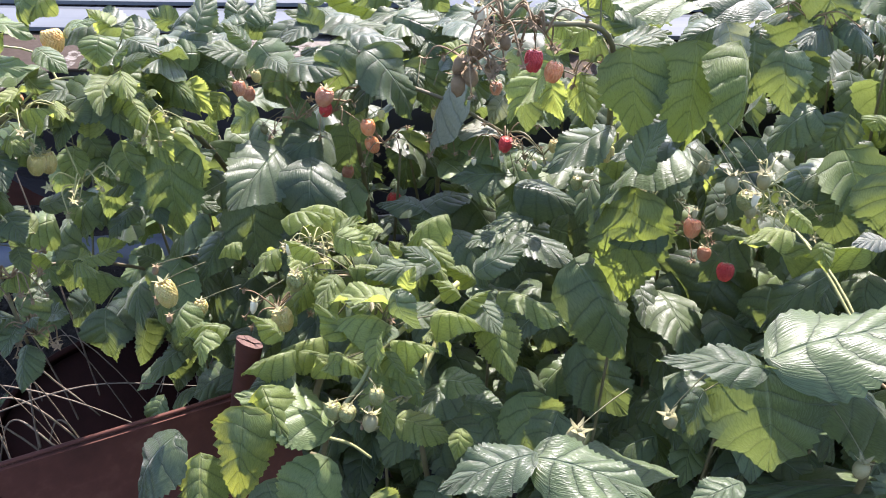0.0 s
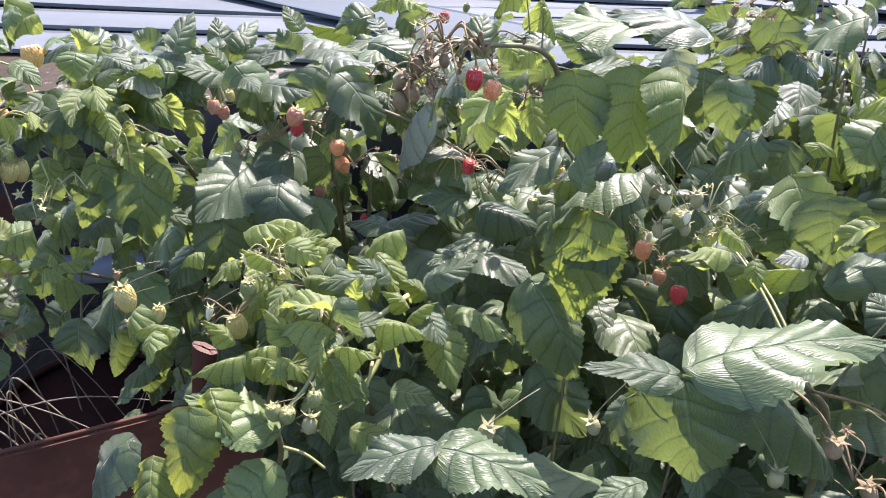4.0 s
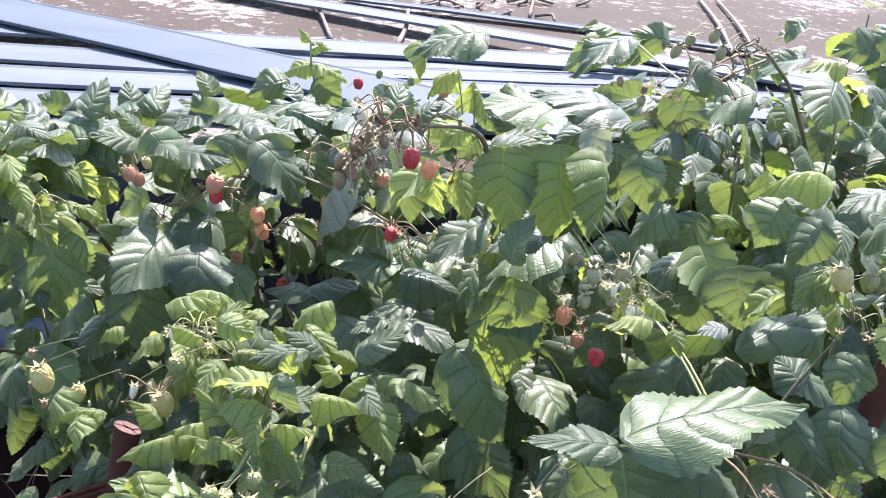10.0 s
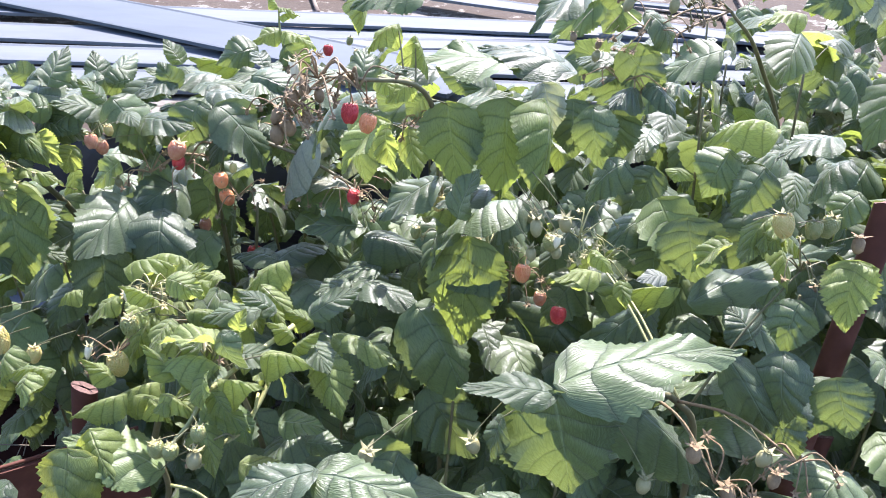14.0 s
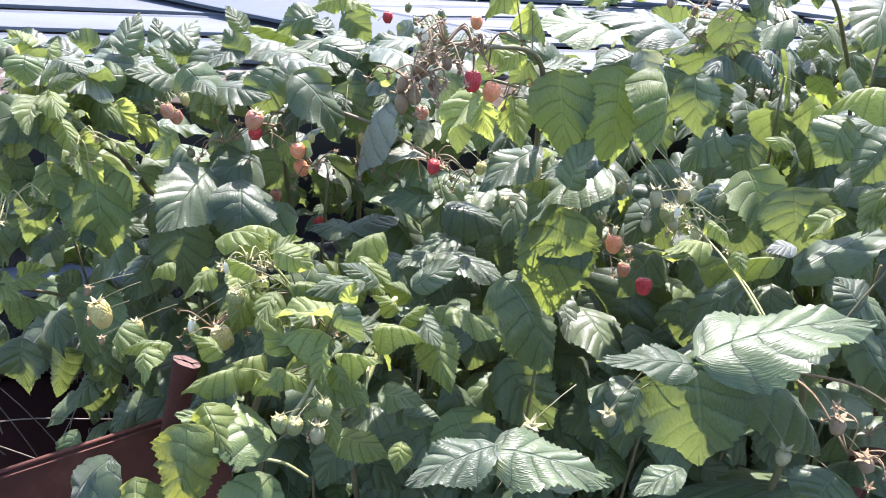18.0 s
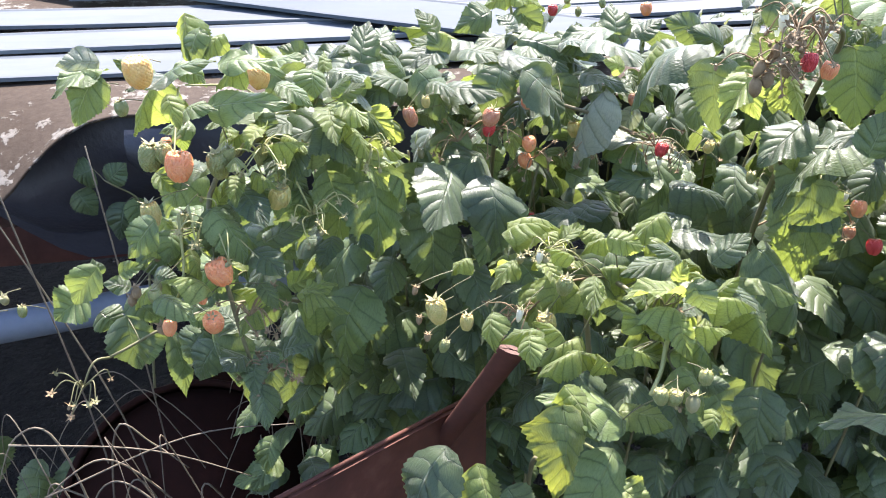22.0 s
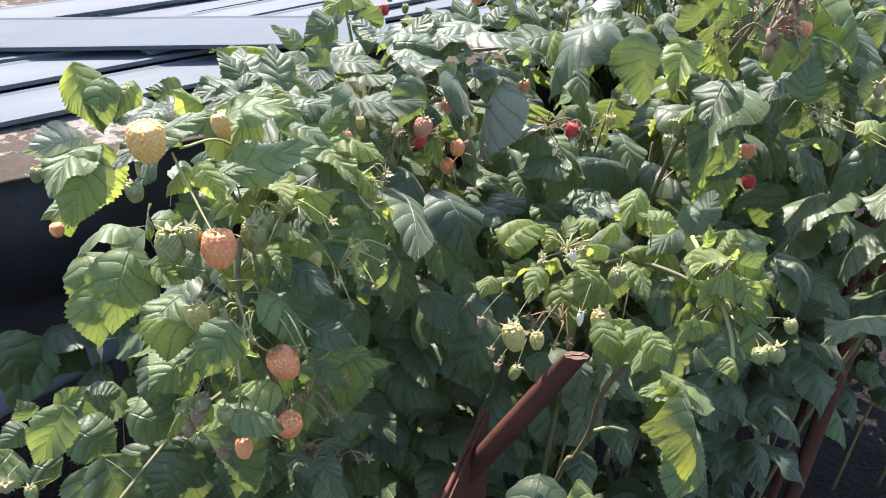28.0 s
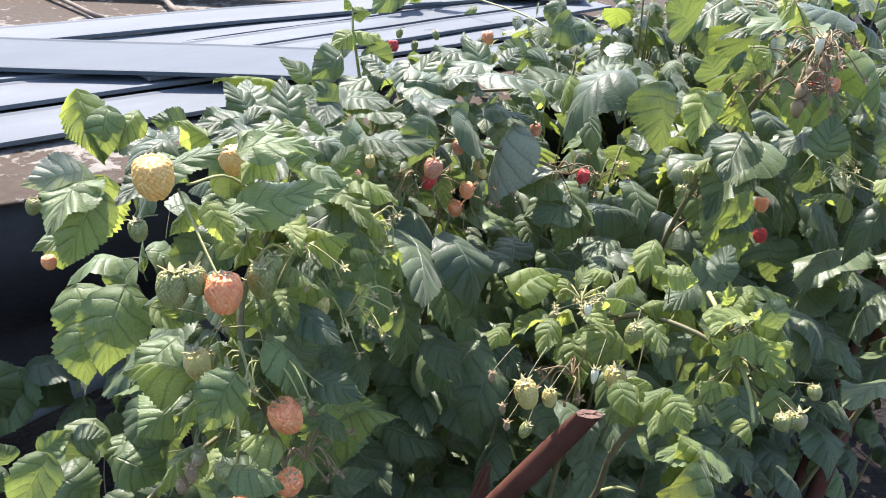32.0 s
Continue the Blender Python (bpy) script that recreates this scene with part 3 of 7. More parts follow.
def leaf_unit(arch, fold, curl, skew, shape=0, seed=0, rows=56, cols=8, crinkle=1.0, teeth=18):
    """A blade of length 1 along +y and width 1. Its rows follow the side veins from the midrib to the saw-toothed rim; it bulges
    between the veins, arches along, folds across and ripples at the rim."""
    rg = random.Random(seed)
    verts, uvs, faces = [], [], []
    ph = rg.random()
    lean = rg.uniform(-0.06, 0.06)
    bite = [rg.uniform(0.55, 1.25) for _ in range(2 * teeth + 4)]

    def outline(q):
        w = math.sin(math.pi * min(1.0, max(q, 0.0)) ** 0.64) ** 0.80 * (1 - 0.20 * q ** 3) * 1.03
        if shape == 1:
            w = max(w * 0.84, 1.0 * math.exp(-((q - 0.30) / 0.20) ** 2)) * (1 - 0.14 * math.exp(-((q - 0.54) / 0.05) ** 2)) if q > 0.02 else w
        if shape == 2:
            w = w ** 1.3
        return 0.5 * w

    for i in range(rows + 1):
        v = i / rows
        q = 1 - (1 - v) ** 2.2
        half = outline(q)
        for j in range(cols + 1):
            u = j / cols * 2 - 1
            e = abs(u)
            run = (q * teeth + (0.45 if u > 0 else 0.0) + ph) % 1.0
            rank = int(q * teeth + ph) + (teeth if u > 0 else 0)
            tooth = (run - 0.55) * 0.15 * bite[rank] * (1.3 if crinkle > 2 else 1.0) * math.sin(math.pi * min(1.0, q * 1.02)) ** 0.4
            x = half * u * (1.0 + tooth * e ** 8 * 1.5) + skew * math.sin(math.pi * v) + lean * half * e
            y = v + (q - v) * e ** 1.15 - 0.045 * e * math.exp(-q * 9) + 0.05 * tooth * e ** 8
            au = e * half * 2
            phase = VEINS * v + 0.30 * max(-1.0, min(1.0, u * 3.0))
            bulge = (0.050 if crinkle > 2 else 0.026) * min(1.0, v * 4.5) * (abs(math.sin(math.pi * phase)) ** 0.5 - 0.7) * min(1.0, au * 4.0) * (1 - 0.5 * v) * (1 - 0.35 * e)
            wav = crinkle * (0.036 * noise.noise((u * 1.5 + seed, v * 2.6, seed * 3.3)) + 0.020 * noise.noise((u * 3.9, v * 8.5, seed * 1.7))) * (0.25 + e)
            ripple = curl * e ** 3 * half * 1.3 * math.sin(v * 13 + ph * 6 + (2.1 if u > 0 else 0))
            t = y ** 0.85 if y > 0 else 0.0
            z = arch * 4 * (t - t * t) - fold * au ** 1.5 + bulge + (wav + ripple) * (0 if i in (0, rows) else 1)
            verts.append((x, y, z))
            uvs.append((0.5 + 0.5 * u, phase / VEINS))
    for i in range(rows):
        for j in range(cols):
            k = i * (cols + 1) + j
            faces.append((k, k + 1, k + cols + 2, k + cols + 1))
    return verts, faces, uvs


KIND = {"g": LEAF_GREEN, "f": LEAF_FRESH, "y": LEAF_YOUNG, "h": LEAF_HALF, "p": LEAF_PALE, "l": LEAF_EDGED}
FORMS = [(0.13, 0.12, 0.10, 0.00, 0), (0.20, 0.26, 0.10, 0.02, 0), (0.08, 0.05, 0.16, -0.02, 0), (0.24, 0.16, -0.12, 0.03, 2), (0.15, 0.40, 0.08, -0.03, 0), (0.10, -0.10, 0.16, 0.02, 0), (0.28, 0.18, 0.16, -0.04, 2), (0.17, 0.04, 0.20, 0.01, 0)]
YOUNG_FORMS = [(0.22, 0.40, 0.20, 0.03, 2), (0.16, 0.24, 0.22, -0.03, 0), (0.28, 0.48, 0.18, 0.0, 2), (0.14, -0.18, 0.22, 0.04, 0), (0.12, 0.55, 0.24, 0.02, 2)]
FLAT_FORMS = [(0.10, 0.12, 0.08, 0.0, 0), (0.08, 0.06, 0.12, -0.02, 0), (0.12, 0.18, 0.10, 0.02, 0)]
BLADES, DEEP_BLADES = {}, {}
for kind, mat in KIND.items():
    BLADES[kind] = []
    for q, (arch, fold, curl, skew, shape) in enumerate({"y": YOUNG_FORMS, "h": FLAT_FORMS}.get(kind, FORMS)):
        v, f, uv = leaf_unit(arch, fold, curl, skew, 1 if kind == "l" else shape, q + 11, 63, 8, 2.2 if kind == "y" else 1.2)
        BLADES[kind].append(mesh_of("leaf_blade", v, f, mat, True, uv))
        v, f, uv = leaf_unit(arch, fold, curl, skew, 1 if kind == "l" else shape, q + 31, 42, 6, 2.2 if kind == "y" else 1.2, 14)
        DEEP_BLADES.setdefault(kind, []).append(mesh_of("deep_leaf_blade", v, f, mat, True, uv))

ys, zs = (0, 0.3, 0.65, 1.0), (0, 0.085, 0.09, 0)
ring = [(math.cos(k * math.pi / 3), math.sin(k * math.pi / 3)) for k in range(6)]
sv2 = [(0.0012 * w * c, y + 0.0, z + 0.0) for y, z, w in zip(ys, zs, (0.8, 0.9, 1.0, 1.25)) for c, s in ring]
OFFS = [0.0012 * w * s for w in (0.8, 0.9, 1.0, 1.25) for c, s in ring]


def stalk_mesh(length, thick):
    """A thin bowed stalk of that length along +y."""
    v = [(x * thick, y * length, z * length + o * thick) for (x, y, z), o in zip(sv2, OFFS)]
    f = [(i * 6 + k, i * 6 + (k + 1) % 6, i * 6 + 6 + (k + 1) % 6, i * 6 + 6 + k) for i in range(3) for k in range(6)]
    return mesh_of("stalk", v, f, STALK)


STALKS = [(s / 100, stalk_mesh(s / 100, 1.0)) for s in (1, 2, 3, 4, 6)]


def berry_mesh(mat, rows=14):
    """Drupelets packed round a blunt cone; hangs from the origin along -z, 1 unit = 20 mm wide."""
    unit = bmesh.new()
    bmesh.ops.create_icosphere(unit, subdivisions=1, radius=1.0)
    uv_ = [v.co.copy() for v in unit.verts]
    uf = [tuple(v.index for v in fc.verts) for fc in unit.faces]
    unit.free()
    verts, faces = [], []
    rg = random.Random(3)
    for i in range(rows):
        w = (i + 0.5) / rows
        prof = math.sin(math.pi * (0.20 + 0.72 * w)) ** 0.6
        r = 0.0084 * prof * (1.0 - 0.10 * w)
        n = max(3, round(2 * math.pi * r / 0.0027))
        for k in range(n):
            a = 2 * math.pi * (k + 0.5 * (i % 2) + 0.3 * rg.random()) / n
            s = 0.0021 * (0.90 + 0.22 * rg.random())
            c = Vector((r * math.cos(a), r * math.sin(a), -0.0175 * w))
            base = len(verts)
            verts += [c + p * s for p in uv_]
            faces += [tuple(x + base for x in fc) for fc in uf]
    core = len(verts)
    v2, f2 = tube_data([(0, 0, 0.0016), (0, 0, 0.0), (0, 0, -0.003), (0, 0, -0.012), (0, 0, -0.016)], [0.002, 0.0068, 0.0084, 0.0076, 0.003], 12)
    return mesh_of("berry", verts + v2, faces + [tuple(x + core for x in fc) for fc in f2], mat)


def calyx_mesh(mat, spread):
    """Five pointed sepals round a small disc at the origin."""
    verts, faces = tube_data([(0, 0, 0.0035), (0, 0, 0.001), (0, 0, -0.001)], [0.0014, 0.004, 0.003], 10)
    rg = random.Random(5)
    for k in range(5):
        a = 2 * math.pi * k / 5
        d, q = Vector((math.cos(a), math.sin(a), 0)), Vector((-math.sin(a), math.cos(a), 0))
        b = len(verts)
        rise = spread + 0.3 * rg.random()
        for s, wd in ((0.002, 0.0026), (0.006, 0.0032), (0.010, 0.0018), (0.0145, 0.0003)):
            z = rise * s - 14 * s * s * (1 if spread > 0 else -2)
            for side in (-1, 0, 1):
                verts.append(d * s + q * wd * side + Vector((0, 0, z + (0.0006 if side == 0 else 0))))
        for i in range(3):
            for j in range(2):
                e = b + i * 3 + j
                faces.append((e, e + 1, e + 4, e + 3))
    return mesh_of("calyx", verts, faces, mat)


BERRIES = {k: berry_mesh(m) for k, m in BERRY.items()}
bv, bf = tube_data([(0, 0, 0), (0, 0, -0.003), (0, 0, -0.008), (0, 0, -0.013), (0, 0, -0.0155)], [0.003, 0.0058, 0.0062, 0.0042, 0.0008], 12)
BUD = mesh_of("bud", bv, bf, SEPAL)
bv, bf = tube_data([(0, 0, 0), (0, 0, -0.005), (0, 0, -0.012), (0, 0, -0.018)], [0.0045, 0.0052, 0.0045, 0.0015], 12)
CORE = mesh_of("core", bv, bf, CREAM)
bv, bf = tube_data([(0, 0, 0.002), (0, 0, -0.003), (0, 0, -0.009), (0, 0, -0.013)], [0.002, 0.0055, 0.005, 0.002], 9)
DRY = mesh_of("dried_fruit", [p + Vector((1, 1, 1)) * 0.0015 * noise.noise(p * 900) for p in bv], bf, SEPAL_DRY)
CALYX = {"up": calyx_mesh(SEPAL, 0.5), "wide": calyx_mesh(SEPAL, -0.15), "dry": calyx_mesh(SEPAL_DRY, 0.3), "cream": calyx_mesh(CREAM_SEPAL, 0.2)}

SPINES = {}
PETIOLES = {}


def cane(spine, label, radius=0.0045):
    """A raspberry cane: an arching stem from the soil; leaves and fruits are added to it."""
    ob = thing("raspberry_cane", tuple(spine[0]), label, "raspberry plant", "raspberry canes")
    pts = smooth_line(spine, 6)
    v, f = tube_data(pts, [radius * 0.8 * (1.15 - 0.7 * i / len(pts)) for i in range(len(pts))], 8)
    child("stem", mesh_of("cane_stem", v, f, CANE), ob)
    SPINES[ob.name] = pts
    return ob


def joint(plant, p, reach):
    """Where a stalk that leaves p ends, on its way to the cane."""
    q = min(SPINES[plant.name], key=lambda s: (s - p).length)
    d = q - p
    return p + d * min(1.0, reach / max(d.length, 1e-6))


def stalk(plant, a, b, thick=1.0, name="leaf_stalk"):
    d = b - a
    if d.length < 0.004:
        return
    y = d.normalized()
    x = y.cross(Vector((0, 0, 1)))
    x = x.normalized() if x.length > 1e-4 else Vector((1, 0, 0))
    z = x.cross(y)
    size, me = min(STALKS, key=lambda s: abs(s[0] - d.length))
    k = d.length / size
    m = Matrix(((x.x * thick, y.x * k, z.x * thick, a.x), (x.y * thick, y.y * k, z.y * thick, a.y), (x.z * thick, y.z * k, z.z * thick, a.z), (0, 0, 0, 1)))
    child(name, me, plant, m)


def leaf(plant, base, tip, width, normal, kind, stem=True, shapes=BLADES):
    base, tip, n = Vector(base), Vector(tip), Vector(normal)
    if kind == "y":
        n = n + Vector((0, 0.15, 0.5))
        width *= 0.84
    y = tip - base
    length = y.length
    yd = y / length
    x = yd.cross(n).normalized()
    z = x.cross(yd)
    forms = shapes[kind]
    pick = rnd.randrange(len(forms))
    if n.normalized().z > 0.88 and shapes is BLADES and kind in "gfpl":
        pick = (0, 2, 7)[pick % 3]
    me = forms[pick]
    h = (length * 0.6 + width * 0.4)
    m = Matrix(((x.x * width, y.x, z.x * h, base.x), (x.y * width, y.y, z.y * h, base.y), (x.z * width, y.z, z.z * h, base.z), (0, 0, 0, 1)))
    child("leaf", me, plant, m)
    if stem and min((s - base).length for s in SPINES[plant.name]) < 0.06:
        stalk(plant, base, joint(plant, base, 0.035), 0.5 if kind != "y" else 0.5)


RIPE = []


def hides_fruit(p):
    """Whether a leaf at p, before or above ripe fruit, hides it from the camera."""
    for c in RIPE:
        d = p - c
        k = max(0.0, min(0.22, d.dot(Vector((0, -0.8, 0.6)))))
        if (d - Vector((0, -0.8, 0.6)) * k).length < 0.042:
            return True
    return False


def fruit(plant, at, kind, size):
    """A raspberry, bud, bare core or dried fruit, hanging by its stalk under its calyx."""
    c = Vector(at)
    if kind in ("red", "orange", "yellow", "pink"):
        RIPE.append(c)
    top = c + Vector((rnd.uniform(-0.003, 0.003), rnd.uniform(-0.002, 0.004), 0.012 * size))
    m = Matrix.Translation(top) @ Euler((rnd.uniform(-0.35, 0.25), rnd.uniform(-0.3, 0.3), rnd.uniform(0, 6))).to_matrix().to_4x4() @ Matrix.Diagonal((size, size, size * rnd.uniform(0.98, 1.14) * (1.12 if kind in ("green", "pale") else 1.0), 1))
    if kind in BERRIES:
        ob = child("berry", BERRIES[kind], plant, m, "%s raspberry with bumpy drupelets" % {"pink": "half-ripe pinkish", "pale": "unripe pale yellowish", "green": "unripe green", "yellow": "ripe pale yellow", "orange": "ripe orange", "red": "ripe red"}[kind])
        cal = CALYX["up"]
    elif kind == "cream":
        ob, cal = child("core", CORE, plant, m, "bare cream core of a picked raspberry"), CALYX["wide"]
    elif kind == "dry":
        ob, cal = child("dried_fruit", DRY, plant, m, "dried brown raspberry"), CALYX["dry"]
    elif kind == "budgreen":
        ob, cal = child("berry", BERRIES["green"], plant, m, "small green raspberry"), CALYX["wide"]
    else:
        ob, cal = child("bud", BUD, plant, m, "green flower bud"), CALYX["wide"]
    child("calyx", cal, ob, m @ Matrix.Scale(0.26 if kind == "yellow" else 0.40 if kind in ("red", "orange") else 0.62 if kind in BERRIES else 0.62, 4))
    stalk(plant, top + Vector((0, 0, 0.002)), joint(plant, top + Vector((rnd.uniform(-0.012, 0.012), rnd.uniform(0.004, 0.012), rnd.uniform(0.010, 0.022))), 0.026), 0.32, "fruit_stalk")


truss = cane([(-0.20, 1.02, 0.0), (-0.22, 1.0, 0.5), (-0.22, 0.93, 0.92), (-0.27, 0.84, 1.10), (-0.33, 0.75, 1.15), (-0.385, 0.69, 1.12), (-0.375, 0.66, 1.03), (-0.36, 0.645, 0.95)], "raspberry cane hanging over with yellow, orange and green fruit")
lowshoot = cane([(-0.24, 1.06, 0.0), (-0.25, 1.0, 0.45), (-0.27, 0.93, 0.78), (-0.33, 0.82, 0.92), (-0.42, 0.75, 0.96), (-0.50, 0.70, 0.95)], "low raspberry side shoot with pale green leaves and buds", 0.0035)
rearlow = cane([(-0.62, 1.14, 0.0), (-0.60, 1.16, 0.4), (-0.58, 1.22, 0.68), (-0.57, 1.26, 0.82), (-0.62, 1.25, 0.88)], "thin raspberry sucker in the shade of the bench", 0.0032)
roof = cane([(0.02, 1.16, 0.0), (0.0, 1.15, 0.5), (0.0, 1.13, 0.92), (0.0, 1.10, 1.08), (0.12, 1.0, 1.12), (0.2, 0.92, 1.13)], "raspberry cane with glossy sunlit upper leaves")
crown = cane([(-0.06, 1.05, 0.0), (-0.07, 1.02, 0.5), (-0.08, 0.97, 0.9), (-0.08, 0.91, 1.10), (0.0, 0.90, 1.10), (0.08, 0.87, 1.07)], "raspberry cane with clusters of half-ripe pink fruit")
nearshoot = cane([(0.02, 0.86, 0.0), (0.02, 0.78, 0.45), (-0.01, 0.72, 0.82), (-0.05, 0.66, 1.02), (-0.03, 0.58, 1.05), (-0.02, 0.51, 1.02)], "young raspberry shoot with yellow-green leaves and buds")
midcane = cane([(0.22, 0.92, 0.0), (0.20, 0.86, 0.5), (0.18, 0.79, 0.95), (0.16, 0.71, 1.16), (0.14, 0.65, 1.25), (0.085, 0.605, 1.272)], "tall raspberry cane with big leaves, red fruit and a dried cluster")
rightcane = cane([(0.46, 0.74, 0.0), (0.43, 0.66, 0.5), (0.38, 0.55, 0.95), (0.34, 0.52, 1.05), (0.28, 0.48, 1.085), (0.236, 0.462, 1.108)], "raspberry cane with large pleated glossy leaves close by")
backright = cane([(0.75, 1.1, 0.0), (0.72, 1.05, 0.6), (0.62, 0.98, 1.05), (0.52, 0.90, 1.22), (0.46, 0.86, 1.28)], "tall raspberry cane with seed heads before the bench")

leaf(truss, (-0.366, 0.720, 1.224), (-0.313, 0.708, 1.218), 0.028, (0.04, -0.30, 0.95), "f")
leaf(truss, (-0.377, 0.700, 1.194), (-0.310, 0.688, 1.198), 0.034, (-0.14, -0.47, 0.87), "f")
leaf(truss, (-0.399, 0.690, 1.190), (-0.367, 0.678, 1.199), 0.023, (-0.37, -0.34, 0.86), "f")
leaf(truss, (-0.321, 0.720, 1.205), (-0.293, 0.708, 1.188), 0.023, (0.28, -0.51, 0.81), "f")
leaf(truss, (-0.293, 0.780, 1.197), (-0.294, 0.768, 1.171), 0.034, (0.36, -0.85, 0.38), "f")
leaf(truss, (-0.276, 0.800, 1.187), (-0.243, 0.788, 1.176), 0.032, (0.11, -0.50, 0.86), "g")
leaf(truss, (-0.271, 0.740, 1.160), (-0.344, 0.728, 1.143), 0.047, (-0.09, -0.60, 0.80), "h")
leaf(truss, (-0.288, 0.800, 1.161), (-0.267, 0.788, 1.127), 0.031, (0.39, -0.77, 0.51), "f")
leaf(truss, (-0.263, 0.820, 1.153), (-0.223, 0.808, 1.113), 0.046, (0.34, -0.75, 0.56), "y")
leaf(truss, (-0.251, 0.800, 1.110), (-0.202, 0.788, 1.099), 0.025, (0.13, -0.33, 0.94), "y")
leaf(truss, (-0.266, 0.820, 1.086), (-0.285, 0.808, 0.985), 0.063, (0.24, -0.97, 0.07), "f")
leaf(truss, (-0.377, 0.680, 1.112), (-0.375, 0.668, 1.060), 0.043, (0.51, -0.83, 0.21), "g")
leaf(truss, (-0.419, 0.670, 1.098), (-0.426, 0.658, 1.071), 0.025, (0.41, -0.87, 0.28), "f")
leaf(truss, (-0.331, 0.760, 1.095), (-0.335, 0.748, 1.060), 0.028, (0.36, -0.89, 0.27), "f")
leaf(truss, (-0.317, 0.780, 1.083), (-0.305, 0.768, 1.050), 0.029, (0.44, -0.78, 0.44), "f")
leaf(truss, (-0.312, 0.820, 1.057), (-0.337, 0.808, 0.986), 0.041, (0.17, -0.98, 0.11), "f")
leaf(truss, (-0.347, 0.720, 1.218), (-0.371, 0.708, 1.205), 0.025, (-0.21, -0.50, 0.84), "y")
leaf(truss, (-0.419, 0.740, 1.206), (-0.370, 0.728, 1.224), 0.027, (-0.38, -0.23, 0.89), "f")
leaf(truss, (-0.325, 0.740, 1.132), (-0.334, 0.728, 1.150), 0.023, (0.92, -0.15, 0.36), "y")
leaf(truss, (-0.403, 0.660, 1.084), (-0.396, 0.648, 1.058), 0.023, (0.52, -0.71, 0.47), "y")
leaf(truss, (-0.333, 0.800, 1.195), (-0.295, 0.788, 1.207), 0.024, (-0.35, -0.21, 0.91), "f")
leaf(truss, (-0.417, 0.830, 1.083), (-0.446, 0.816, 1.019), 0.054, (-0.37, -0.86, 0.35), "f")
leaf(truss, (-0.430, 0.800, 1.188), (-0.461, 0.795, 1.133), 0.045, (-0.31, -0.91, 0.26), "y")
leaf(truss, (-0.434, 0.800, 1.183), (-0.469, 0.800, 1.206), 0.026, (0.42, -0.65, 0.64), "h")
leaf(truss, (-0.415, 0.900, 1.218), (-0.409, 0.872, 1.167), 0.044, (-0.24, -0.86, 0.45), "y")
leaf(truss, (-0.399, 0.880, 1.209), (-0.408, 0.878, 1.168), 0.030, (-0.59, -0.80, 0.16), "f")
leaf(truss, (-0.378, 0.880, 1.203), (-0.400, 0.866, 1.178), 0.027, (-0.09, -0.83, 0.54), "y")
leaf(truss, (-0.462, 0.720, 1.229), (-0.495, 0.719, 1.227), 0.026, (0.00, -0.92, 0.38), "p")
leaf(truss, (-0.460, 0.700, 1.225), (-0.484, 0.699, 1.183), 0.034, (-0.34, -0.92, 0.21), "f")
leaf(truss, (-0.458, 0.720, 1.222), (-0.492, 0.682, 1.213), 0.031, (-0.08, -0.16, 0.98), "f")
leaf(truss, (-0.401, 0.740, 1.210), (-0.447, 0.728, 1.201), 0.029, (-0.16, -0.12, 0.97), "g")
leaf(truss, (-0.408, 0.760, 1.212), (-0.385, 0.763, 1.189), 0.022, (0.51, -0.75, 0.43), "f")
leaf(truss, (-0.405, 0.680, 1.213), (-0.397, 0.666, 1.189), 0.022, (-0.31, -0.86, 0.40), "y")
leaf(truss, (-0.399, 0.720, 1.193), (-0.415, 0.722, 1.175), 0.020, (-0.43, -0.85, 0.31), "y")
leaf(truss, (-0.404, 0.760, 1.072), (-0.444, 0.748, 1.054), 0.034, (-0.33, -0.27, 0.91), "f")
leaf(truss, (-0.392, 0.800, 0.990), (-0.434, 0.789, 0.974), 0.050, (-0.06, -0.74, 0.67), "f")
leaf(truss, (-0.419, 0.620, 1.134), (-0.443, 0.618, 1.104), 0.030, (-0.45, -0.79, 0.41), "f")
leaf(truss, (-0.380, 0.660, 1.119), (-0.357, 0.652, 1.070), 0.036, (0.63, -0.65, 0.42), "f")
leaf(truss, (-0.257, 0.780, 0.955), (-0.274, 0.758, 0.876), 0.070, (-0.48, -0.81, 0.33), "f")
leaf(truss, (-0.386, 0.630, 1.059), (-0.424, 0.633, 1.070), 0.029, (0.28, 0.05, 0.96), "y")
leaf(truss, (-0.427, 0.620, 1.065), (-0.398, 0.606, 1.048), 0.027, (0.37, -0.31, 0.88), "f")
leaf(truss, (-0.347, 0.740, 1.176), (-0.323, 0.741, 1.151), 0.025, (0.05, -1.00, 0.00), "g")
leaf(truss, (-0.276, 0.860, 1.146), (-0.309, 0.865, 1.167), 0.029, (0.23, -0.80, 0.55), "f")
leaf(truss, (-0.322, 0.880, 1.170), (-0.348, 0.884, 1.189), 0.030, (-0.05, -0.99, 0.14), "y")
leaf(truss, (-0.238, 0.880, 1.147), (-0.275, 0.875, 1.138), 0.032, (-0.01, -0.86, 0.51), "f")
leaf(truss, (-0.237, 0.840, 1.133), (-0.213, 0.823, 1.105), 0.036, (-0.33, -0.91, 0.27), "y")
leaf(truss, (-0.312, 0.740, 1.148), (-0.336, 0.732, 1.135), 0.026, (-0.10, -0.76, 0.65), "y")
leaf(truss, (-0.261, 0.760, 1.127), (-0.228, 0.736, 1.090), 0.041, (0.16, -0.75, 0.64), "y")
leaf(truss, (-0.284, 0.760, 1.102), (-0.263, 0.753, 1.054), 0.043, (-0.24, -0.97, 0.03), "f")
leaf(truss, (-0.432, 0.720, 1.129), (-0.414, 0.711, 1.114), 0.025, (-0.12, -0.91, 0.41), "y")
